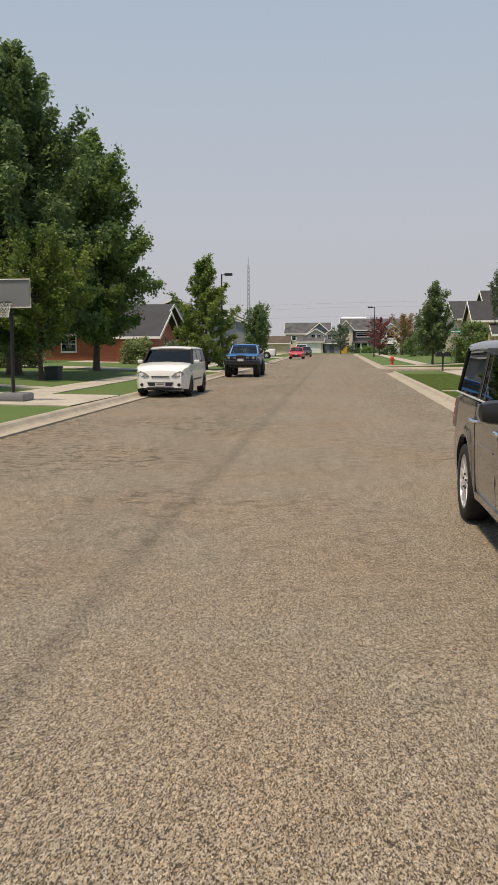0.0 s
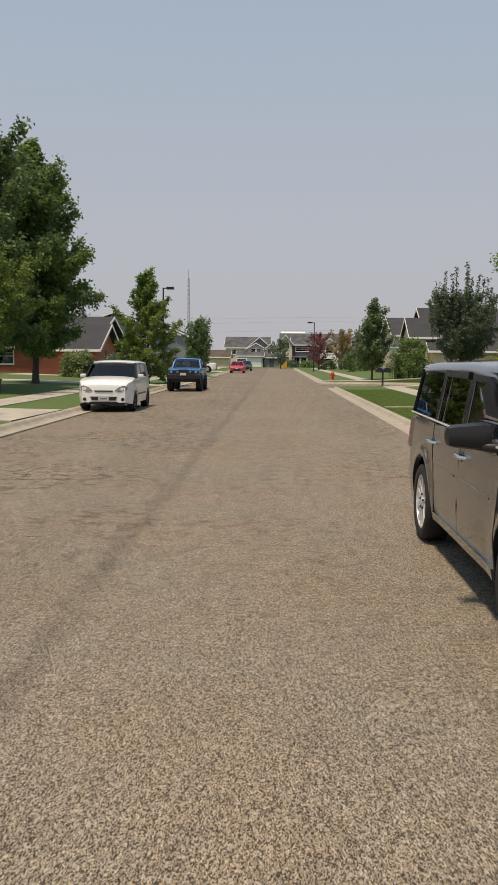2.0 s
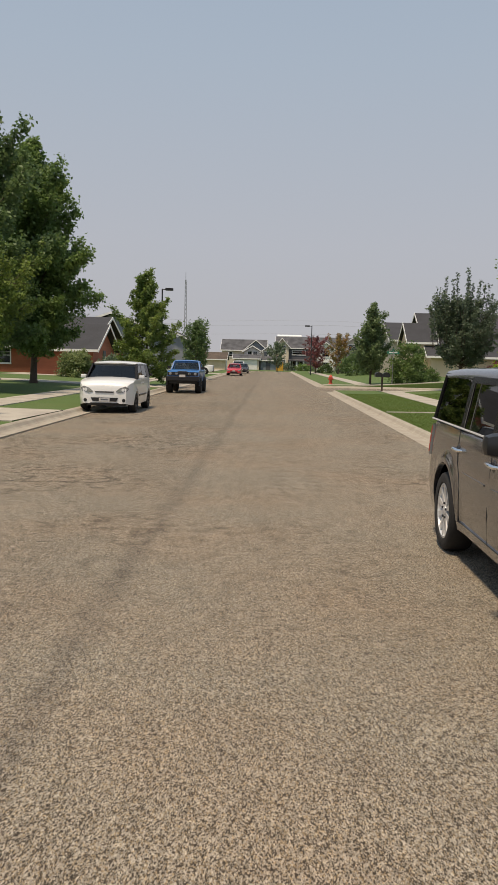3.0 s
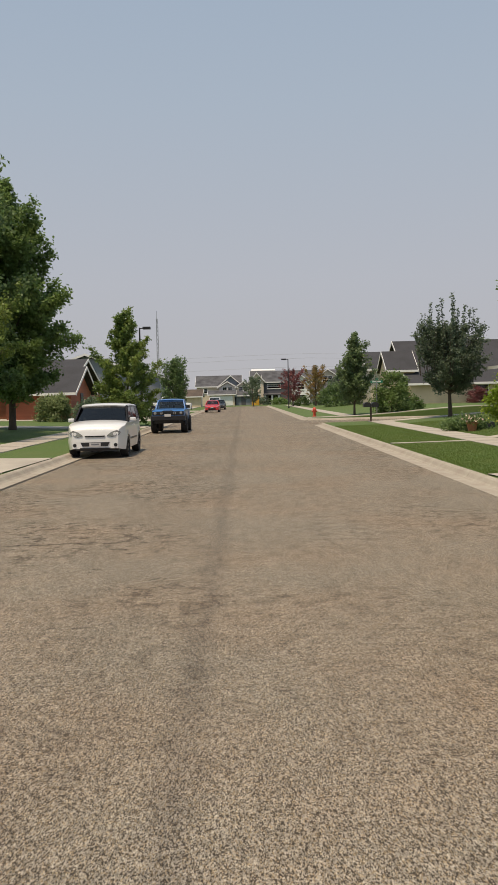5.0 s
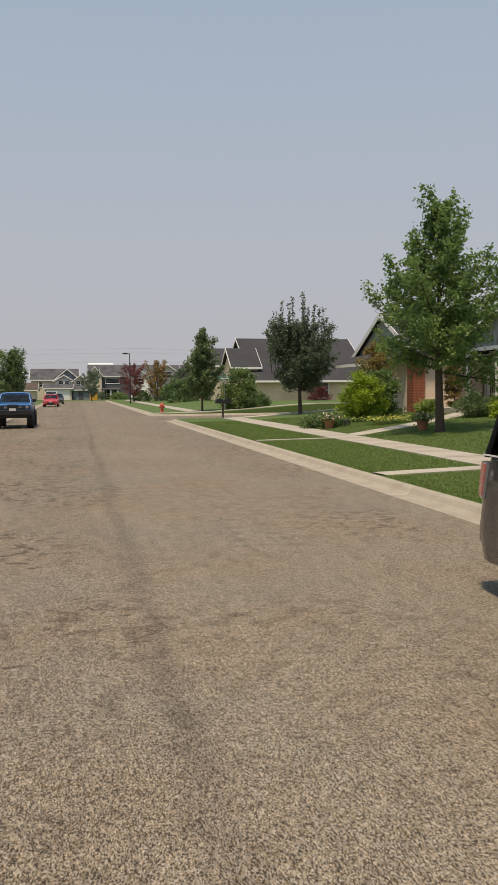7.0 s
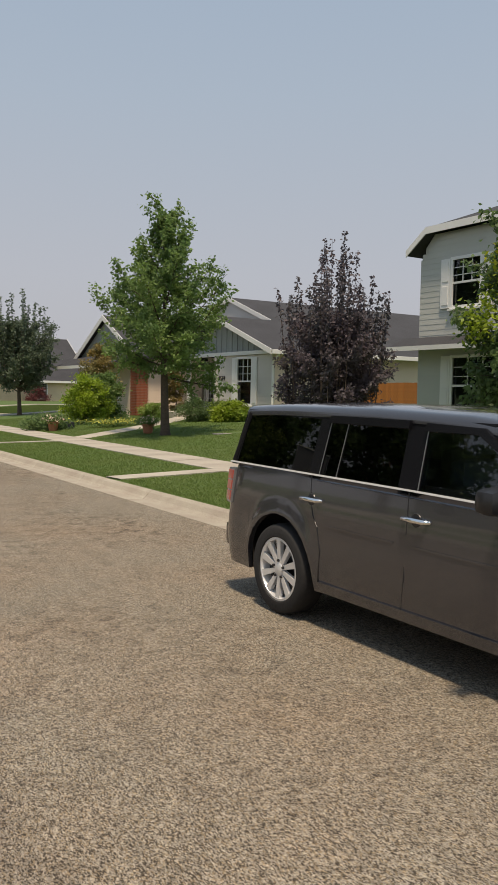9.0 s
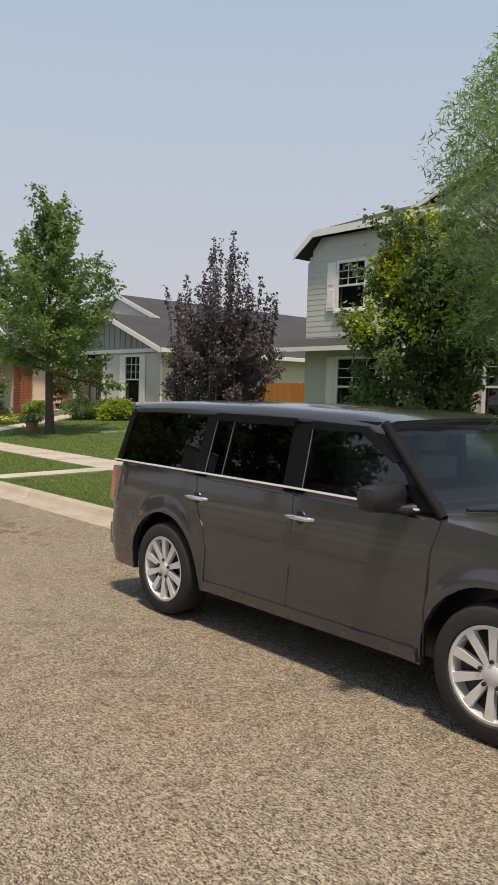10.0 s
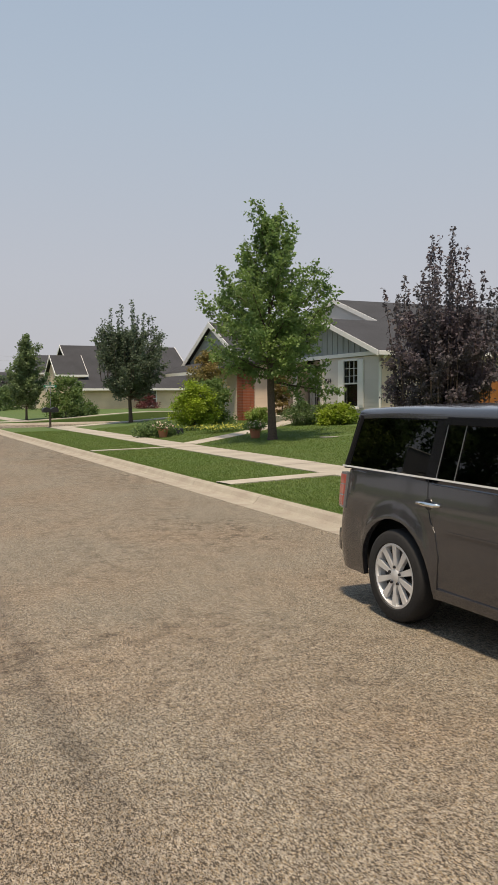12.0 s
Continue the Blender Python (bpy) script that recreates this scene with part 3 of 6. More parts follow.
for i in range(1, 6):
    box(bm, -37.85, -37.35, 0.03, 0.045, 1.25 + i * 0.267 - 0.008, 1.25 + i * 0.267 + 0.008)
part("glazing_bar", bm, WHITE, dr)
# same dark sheet behind the door glass, in place of the dim hall
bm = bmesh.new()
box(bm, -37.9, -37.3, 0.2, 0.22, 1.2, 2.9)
part("blind", bm, ROOMDARK, dr)
bm = bmesh.new()
box(bm, 14.6, 18.1, 34.5, 38.2, 0.5, 0.92, 0.01)
part("porch_step", bm, CONCRETE, h1)
bm = bmesh.new()
box(bm, 16.45, 16.60, 36.9, 37.05, 0.92, 3.5, 0.01)
part("porch_post", bm, WHITE, h1)
# house number
txt = bpy.data.curves.new("digits", "FONT")
txt.body, txt.size, txt.extrude, txt.align_x = "4574", 0.30, 0.012, "CENTER"
tmp = new("digits", txt)
bpy.context.view_layer.update()
dg = bpy.context.evaluated_depsgraph_get()
me = bpy.data.meshes.new_from_object(tmp.evaluated_get(dg))
bpy.data.objects.remove(tmp)
me.materials.clear()
me.materials.append(BLACKM)
num = new("house_number", me)
num.parent = h1
num.matrix_basis = street_wall(16.46) @ pose(fx(33.75), 0, 2.38, 90, 0, 0)
num["label"] = "dark house number 4574"
# garage wing
boards("wall", h1, pose(14.9, 38.3, 0), 0, 3.1, 0.75, 3.5, PINKSID)
boards("wall", h1, street_wall(14.3), fx(46.0), fx(38.9), 0.6, 3.6, PINKSID, holes=[(fx(45.2), fx(40.2), 0.6, 2.8)])
bm = bmesh.new()
box(bm, 14.36, 14.42, 40.2, 45.2, 0.6, 2.8)
gd = part("garage_door", bm, WHITE, h1)
for i in range(4):
    bm = bmesh.new()
    box(bm, 14.335, 14.36, 40.22, 45.18, 0.63 + i * 0.545, 1.13 + i * 0.545, 0.008)
    part("panel", bm, WHITE, gd)
bm = bmesh.new()
box(bm, 14.3, 14.9, 38.24, 38.95, 0.55, 3.5)
pier = part("brick_pier", bm, MORTAR, h1)
bm = bmesh.new()
box(bm, 0, 0.2, -0.03, 0.02, 0, 0.065)
unit = part("brick", bm, BRICK, pier)
unit.matrix_basis = pose(14.3, 38.235, 0.6)
for r in range(38):
    for c in range(3):
        share("brick", unit, pier, pose(14.275 + c * 0.21 + (0.0 if r % 2 else 0.04), 38.235, 0.60 + r * 0.076))
        share("brick", unit, pier, pose(14.295, 38.40 + c * 0.21 + (0.0 if r % 2 else 0.04), 0.60 + r * 0.076, 0, 0, -90))
roof_slab(h1, [(14.12, 37.9, 3.55), (14.12, 42.1, 5.75), (21, 42.1, 5.75), (21, 37.9, 3.55)])
roof_slab(h1, [(14.12, 42.1, 5.75), (14.12, 46.4, 3.55), (21, 46.4, 3.55), (21, 42.1, 5.75)])
fascia(h1, (14.09, 37.9, 3.57), (14.09, 42.1, 5.77), 0.28)
fascia(h1, (14.09, 46.4, 3.57), (14.09, 42.1, 5.77), 0.28)
bm = bmesh.new()
prism(bm, [(14.32, 38.4, 3.5), (14.32, 46, 3.5), (14.32, 42.1, 5.5)], (0.1, 0, 0))
part("gable", bm, BATTEN, h1)
roof_slab(h1, [(13.0, 38.6, 3.1), (13.0, 46.3, 3.1), (14.3, 46.3, 3.7), (14.3, 38.6, 3.7)], name="pent_roof")
fascia(h1, (12.98, 38.6, 3.12), (12.98, 46.3, 3.12), 0.16, (-0.03, 0, 0))

# --- the sage two-storey house ---
h2 = thing("house", pose(0, 0, 0), "two-storey sage grey house with white shutters and clipped gable roof", "house")
W = street_wall(15.5)
rk = lambda z: (fx(20.42), fx(14.0)) if z < 5.95 else (fx(20.42 - (z - 5.95) / 0.67), fx(14.0 + (z - 5.95) / 0.67))
boards("wall", h2, W, fx(20.42), fx(14.0), 3.15, 6.55, SAGESID, holes=[(fx(19.1), fx(18.1), 4.45, 5.75)], rake=rk)
window(h2, W, fx(19.1), fx(18.1), 4.45, 5.75, shutters=True)
boards("wall", h2, W, fx(20.42), fx(14.2), 0.6, 3.15, SAGESID, holes=[(fx(19.0), fx(17.4), 1.35, 2.95)])
window(h2, W, fx(19.0), fx(17.4), 1.35, 2.95, shutters=True)
boards("wall", h2, pose(28, 20.42, 0, 0, 0, 180), 0, 12.36, 0.6, 6.1, SAGESID)
boards("wall", h2, pose(28, 6.0, 0, 0, 0, 90), 0, 14.3, 0.6, 6.1, SAGESID)
boards("wall", h2, pose(15.64, 6.0, 0), 0, 12.3, 0.6, 6.1, SAGESID)
boards("wall", h2, W, fx(14.2), fx(6.0), 0.6, 6.1, PALETAN, holes=[(fx(14.0), fx(12.7), 1.45, 2.95)])
window(h2, W, fx(14.0), fx(12.7), 1.45, 2.95)
bm = bmesh.new()
box(bm, 15.44, 15.5, 15.15, 15.95, 0.7, 2.75, 0.008)
sd = part("side_door", bm, WHITE, h2, "white panelled side door")
bm = bmesh.new()
for z0, z1 in ((0.95, 1.65), (1.8, 2.55)):
    for y0, y1 in ((15.25, 15.5), (15.6, 15.85)):
        box(bm, 15.425, 15.445, y0, y1, z0, z1, 0.006)
part("panel", bm, WHITE, sd)
bm = bmesh.new()
box(bm, 15.36, 15.5, 14.55, 15.0, 1.3, 1.95, 0.015)
part("meter_box", bm, GREYSID, h2)
ZT = 6.80
roof_slab(h2, [(15.24, 20.80, 6.20), (15.24, 20.0, 6.78), (17.2, 18.6, 7.55), (28.3, 18.6, 7.55), (28.3, 20.80, 6.20)])
roof_slab(h2, [(15.24, 20.0, 6.78), (15.24, 15.2, 6.78), (17.2, 16.9, 7.55), (17.2, 18.6, 7.55)])
roof_slab(h2, [(15.24, 15.2, 6.78), (15.24, 13.6, 5.9), (28.3, 13.6, 5.9), (28.3, 16.9, 7.55), (17.2, 16.9, 7.55)])
roof_slab(h2, [(17.2, 18.6, 7.55), (17.2, 16.9, 7.55), (28.3, 16.9, 7.55), (28.3, 18.6, 7.55)])
for a, b in (((20.80, 6.22), (20.0, 6.80)), ((20.0, 6.80), (15.2, 6.80)), ((15.2, 6.80), (13.6, 5.92))):
    fascia(h2, (15.21, *a), (15.21, *b), 0.2)
bm = bmesh.new()
prism(bm, [(15.56, 20.3, 5.9), (15.56, 20.3, 6.25), (15.56, 19.95, 6.62), (15.56, 15.2, 6.62), (15.56, 14.1, 5.95)], (0.06, 0, 0))
part("gable", bm, SAGESID, h2)
# the taller gable behind
roof_slab(h2, [(16.6, 18.9, 6.75), (16.6, 13.0, 9.0), (28.3, 13.0, 9.0), (28.3, 18.9, 6.75)])
roof_slab(h2, [(16.6, 13.0, 9.0), (16.6, 7.0, 6.7), (28.3, 7.0, 6.7), (28.3, 13.0, 9.0)])
fascia(h2, (16.57, 18.9, 6.77), (16.57, 13.0, 9.02), 0.14)
fascia(h2, (16.57, 7.0, 6.72), (16.57, 13.0, 9.02), 0.2)
bm = bmesh.new()
prism(bm, [(16.8, 18.2, 6.8), (16.8, 13.0, 8.8), (16.8, 7.2, 6.6), (16.8, 7.2, 6.0), (16.8, 18.2, 6.0)], (0.1, 0, 0))
part("gable", bm, SAGESID, h2)
roof_slab(h2, [(14.85, 21.1, 3.28), (14.85, 14.4, 3.28), (15.5, 14.4, 3.6), (15.5, 21.1, 3.6)], name="pent_roof", t=0.08)
fascia(h2, (14.83, 21.1, 3.30), (14.83, 14.4, 3.30), 0.13, (-0.03, 0, 0), name="gutter")
roof_slab(h2, [(14.9, 14.2, 5.9), (14.9, 5.5, 5.9), (16.6, 5.5, 6.6), (16.6, 14.2, 6.6)])

# --- cedar fence between the two ---
fence = thing("fence", pose(20, 20.6, 0.6), "orange-stained cedar board fence", "fence")
bm = bmesh.new()
box(bm, 0, 0.02, 0, 0.138, 0, 1.75)
b0 = part("board", bm, CEDAR, fence)
for i in range(1, 64):
    share("board", b0, fence, pose(random.uniform(-0.004, 0.004), i * 0.143, random.uniform(-0.01, 0.01)))
for z in (0.3, 1.45):
    bm = bmesh.new()
    box(bm, 0.024, 0.065, 0, 9.1, z, z + 0.09)
    part("rail", bm, CEDAR, fence)


def block_house(x0, x1, y0, y1, zb, ze, zr, material, label, roof="y", over=0.5, wins=(), roofmat=SHINGLE, face="south"):
    """A plainer house: four board walls, a gable roof with its ridge along the given axis, windows set in the walls.
    wins: (side, centre, z0, width, height)."""
    h = thing("house", pose(0, 0, 0), label, "house")
    gx, gy = (x0 + x1) / 2, (y0 + y1) / 2
    for side, m, ln in (("south", pose(x0, y0, 0), x1 - x0), ("east", pose(x1, y0, 0, 0, 0, 90), y1 - y0), ("north", pose(x1, y1, 0, 0, 0, 180), x1 - x0), ("west", pose(x0, y1, 0, 0, 0, -90), y1 - y0)):
        mine = [w for w in wins if w[0] == side]
        holes = [(c - w / 2, c + w / 2, z, z + hh) for _, c, z, w, hh in mine if hh < 1.9]
        is_gable = (side in ("south", "north")) == (roof == "y")
        rk = None
        if is_gable:
            rk = lambda z, ln=ln: (0, ln) if z < ze - 0.3 else (ln / 2 * (z + 0.3 - ze) / (zr - ze), ln - ln / 2 * (z + 0.3 - ze) / (zr - ze))
        boards("wall", h, m, 0, ln, zb, zr - 0.35 if is_gable else ze, material, holes=holes, rake=rk, lap=0.076 if material is BRICK else 0.2)
        for _, c, z, w, hh in mine:
            if hh < 1.9:
                window(h, m, c - w / 2, c + w / 2, z, z + hh, grid=(2, 2))
            else:
                bm = bmesh.new()
                box(bm, c - w / 2, c + w / 2, -0.06, -0.025, z, z + hh, 0.01)
                g = part("garage_door" if w > 2 else "door", bm, WHITE if w > 2 else DARKSID, h)
                g.matrix_basis = m
                for k in range(4):
                    bm = bmesh.new()
                    box(bm, c - w / 2 + 0.05, c + w / 2 - 0.05, -0.075, -0.06, z + 0.04 + k * hh / 4, z + (k + 1) * hh / 4 - 0.04)
                    part("panel", bm, WHITE if w > 2 else DARKSID, g)
    k = (zr - ze) / ((x1 - x0) / 2 if roof == "y" else (y1 - y0) / 2)
    zl = ze - over * k
    o = over
    if roof == "y":
        roof_slab(h, [(x0 - o, y0 - o, zl), (x0 - o, y1 + o, zl), (gx, y1 + o, zr), (gx, y0 - o, zr)], roofmat)
        roof_slab(h, [(x1 + o, y0 - o, zl), (x1 + o, y1 + o, zl), (gx, y1 + o, zr), (gx, y0 - o, zr)], roofmat)
        for y, d in ((y0 - o, -0.04), (y1 + o, 0.04)):
            for x in (x0 - o, x1 + o):
                fascia(h, (x, y, zl + 0.02), (gx, y, zr + 0.02), 0.24, (0, d, 0))
        for x, d in ((x0 - o, -0.06), (x1 + o, 0.06)):
            fascia(h, (x, y0 - o, zl + 0.02), (x, y1 + o, zl + 0.02), 0.2, (d, 0, 0), "gutter")
    else:
        roof_slab(h, [(x0 - o, y0 - o, zl), (x1 + o, y0 - o, zl), (x1 + o, gy, zr), (x0 - o, gy, zr)], roofmat)
        roof_slab(h, [(x0 - o, y1 + o, zl), (x1 + o, y1 + o, zl), (x1 + o, gy, zr), (x0 - o, gy, zr)], roofmat)
        for x, d in ((x0 - o, -0.04), (x1 + o, 0.04)):
            for y in (y0 - o, y1 + o):
                fascia(h, (x, y, zl + 0.02), (x, gy, zr + 0.02), 0.24, (d, 0, 0))
        for y, d in ((y0 - o, -0.06), (y1 + o, 0.06)):
            fascia(h, (x0 - o, y, zl + 0.02), (x1 + o, y, zl + 0.02), 0.2, (0, d, 0), "gutter")
    return h


# tan house across the side street: long main roof, lower wing, small gable towards the street
h3 = block_house(15.6, 27.0, 78.0, 92.0, 0.3, 2.97, 7.2, TANSID, "single-storey tan stucco house with a steep dark shingle roof", roof="x", wins=[("south", 6.8, 1.0, 1.2, 1.4)])
block_house(27.0, 44.0, 78.1, 91.0, 0.3, 2.95, 5.75, TANSID, "lower tan wing with a dark shingle roof", roof="x")
block_house(13.7, 16.2, 79.2, 84.4, 0.3, 4.2, 6.0, TANSID, "narrow tan gable with white trim on the street side", roof="x", over=0.3, wins=[("west", 2.6, 0.32, 1.0, 2.1)])
block_house(15.6, 28.0, 125.0, 137.0, 0.2, 3.2, 5.8, PALETAN, "single-storey cream house with a dark roof", roof="x", wins=[("west", 4, 0.3, 4.4, 2.1), ("south", 1.4, 1.1, 0.8, 1.2)])
block_house(14.6, 22.0, 96.0, 106.0, 0.2, 4.9, 7.0, PALETAN, "two-storey tan house with a dark roof", roof="x", wins=[("west", 4, 3.3, 1.2, 1.2), ("south", 3, 3.3, 1.2, 1.2)])
# red brick house on the other side
block_house(-30.0, -15.0, 66.0, 82.0, 0.3, 2.75, 5.5, BRICK, "single-storey red brick house with a dark hipped and gabled roof", roof="x",
            wins=[("south", 8, 1.2, 1.2, 1.2), ("east", 3, 1.0, 1.2, 1.4), ("east", 10, 0.3, 1.0, 2.1)])
block_house(-18.5, -13.6, 62.0, 70.0, 0.3, 2.6, 4.5, BRICK, "red brick porch wing with a dark shingle roof", roof="x", wins=[("south", 3.4, 1.1, 0.8, 1.1), ("east", 4, 0.3, 1.0, 2.05)])
# grey house and garage by the driveway, deep in shade
block_house(-34.0, -21.5, 16.0, 30.0, 0.4, 3.0, 5.6, GREYSID, "single-storey grey house behind dark trees", roof="x", wins=[("east", 6.5, 0.42, 4.6, 2.2), ("east", 12, 1.2, 1.2, 1.2)])
block_house(-24.0, -12.5, 92.0, 104.0, 0.3, 5.0, 7.0, BLUEGREY, "two-storey blue grey house with dark roof", roof="y", wins=[("south", 9, 3.4, 1.0, 1.2), ("south", 5, 3.4, 1.0, 1.2), ("east", 6, 0.3, 4.6, 2.2)])
block_house(-22.0, -12.0, 112.0, 124.0, 0.3, 5.0, 7.2, BLUEGREY, "two-storey grey house with dark gable roof", roof="y", wins=[("south", 7, 3.2, 1.2, 1.2), ("east", 6, 0.3, 4.6, 2.2)])
# houses across the far end
far_h = [
    (-10.0, -1.0, 166, 176, 4.2, 6.4, PALETAN, "x", [("south", 1.6, 2.7, 1.0, 0.9)]),
    (-5.2, -0.8, 165.2, 171, 4.4, 6.25, BLUEGREY, "y", []),
    (-5.4, -1.9, 164, 168, 4.0, 5.05, GREYSID, "y", [("south", 1.2, 2.5, 0.8, 1.3), ("south", 2.3, 2.5, 0.8, 1.3)]),
    (-1.8, 0.95, 164, 168, 4.0, 5.05, PALETAN, "y", [("south", 0.9, 2.5, 0.7, 1.3), ("south", 1.8, 2.5, 0.7, 1.3)]),
    (-7.2, -2.2, 160.5, 164, 2.5, 3.2, PALETAN, "x", [("south", 2.5, 0.1, 4.3, 1.95)]),
    (-1.9, 1.2, 162, 163.9, 2.3, 2.9, BLUEGREY, "x", [("south", 1.5, 0.1, 0.9, 1.95)]),
    (1.0, 3.8, 166, 174, 5.2, 6.75, PALETAN, "y", [("south", 1.4, 3.9, 1.5, 1.2), ("south", 1.4, 1.0, 1.5, 1.2)]),
    (1.5, 24.0, 175, 186, 5.3, 7.5, BLUEGREY, "x", []),
    (3.85, 9.45, 167, 174, 4.9, 6.4, DARKSID, "x", [("south", 2.1, 3.4, 2.7, 0.8), ("south", 2.0, 0.5, 2.2, 1.5)]),
    (9.5, 13.2, 164, 172, 4.7, 6.05, WHITE, "y", [("south", 1.85, 3.1, 1.4, 1.1), ("south", 1.85, 0.7, 1.6, 1.2)]),
    (15.3, 19.2, 168, 174, 5.9, 7.25, PALETAN, "y", [("south", 1.95, 4.4, 1.9, 1.3)]),
    (14.8, 20.8, 162, 167.5, 2.6, 4.5, BLUEGREY, "x", [("south", 3, 0.9, 1.6, 1.2)]),
    (24.5, 40.0, 168, 180, 5.2, 7.4, BLUEGREY, "x", [("south", 4, 2.8, 1.2, 1.2), ("south", 9, 2.8, 1.2, 1.2)]),
    (-32.0, -15.0, 164, 176, 4.4, 6.6, BLUEGREY, "x", [("south", 6, 2.8, 1.2, 1.2)]),
    (2.0, 7.0, 192, 198, 8.0, 8.4, WHITE, "x", []),
]
for x0, x1, y0, y1, ze, zr, mt, rf, wn_ in far_h:
    storey = "single-storey " if ze < 3.3 else "two-storey "
    block_house(x0, x1, y0, y1, 0.05, ze, zr, mt, storey + {PALETAN.name: "cream", GREYSID.name: "pale grey", DARKSID.name: "charcoal", WHITE.name: "white", BLUEGREY.name: "blue grey"}[mt.name] + " house front with white trim and dark shingle roof", roof=rf, over=0.35, wins=wn_, roofmat=WHITE if y0 > 190 else SHINGLE_L)
block_house(-13.6, -8.4, 150.0, 156.0, 0.05, 2.2, 3.4, TANSID, "low tan garage with a brown shingle roof", roof="x", over=0.4, wins=[("east", 3, 0.1, 2.4, 2.0)], roofmat=BARK)
porch = thing("porch", pose(5.5, 165.5, 0.05), "white columned porch of the charcoal house", "porch")
for x in (-1.4, 0.0, 1.4):
    bm = bmesh.new()
    box(bm, x - 0.17, x + 0.17, -0.17, 0.17, 0, 1.95, 0.02)
    part("column", bm, WHITE, porch)
bm = bmesh.new()
prism(bm, [(-1.8, -0.4, 1.95), (1.8, -0.4, 1.95), (1.8, -0.4, 2.15), (-1.8, -0.4, 2.15)], (0, 1.9, 0.25))
part("roof", bm, SHINGLE_L, porch)

# ---------- trees and shrubs ----------


def leaves(rng, centres, size, aspect=0.55, droop=0.0):
    """Folded leaf blades of four corners at the given places."""
    n = len(centres)
    d = rng.normal(size=(n, 3))
    d[:, 2] = d[:, 2] * 0.7 - droop
    d /= np.linalg.norm(d, axis=1)[:, None]
    u = np.cross(d, rng.normal(size=(n, 3)))
    u /= np.linalg.norm(u, axis=1)[:, None]
    nn = np.cross(d, u)
    s = (size * rng.uniform(0.6, 1.3, n))[:, None]
    a, b = centres, centres + d * s
    c = centres + d * s * 0.5 + u * s * aspect / 2 + nn * s * 0.12
    e = centres + d * s * 0.5 - u * s * aspect / 2 + nn * s * 0.12
    v = np.stack((a, c, b, e), 1).reshape(-1, 3)
    f = np.arange(4 * n).reshape(-1, 4)
    return v, f


def raw_np(name, v, f, material, parent):
    me = bpy.data.meshes.new(name)
    me.vertices.add(len(v))
    me.vertices.foreach_set("co", v.astype(np.float32).ravel())
    me.loops.add(f.size)
    me.loops.foreach_set("vertex_index", f.astype(np.int32).ravel())
    me.polygons.add(len(f))
    me.polygons.foreach_set("loop_start", np.arange(0, f.size, 4, dtype=np.int32))
    me.update(calc_edges=True)
    me.materials.append(material)
    ob = new(name, me)
    ob.parent = parent
    return ob


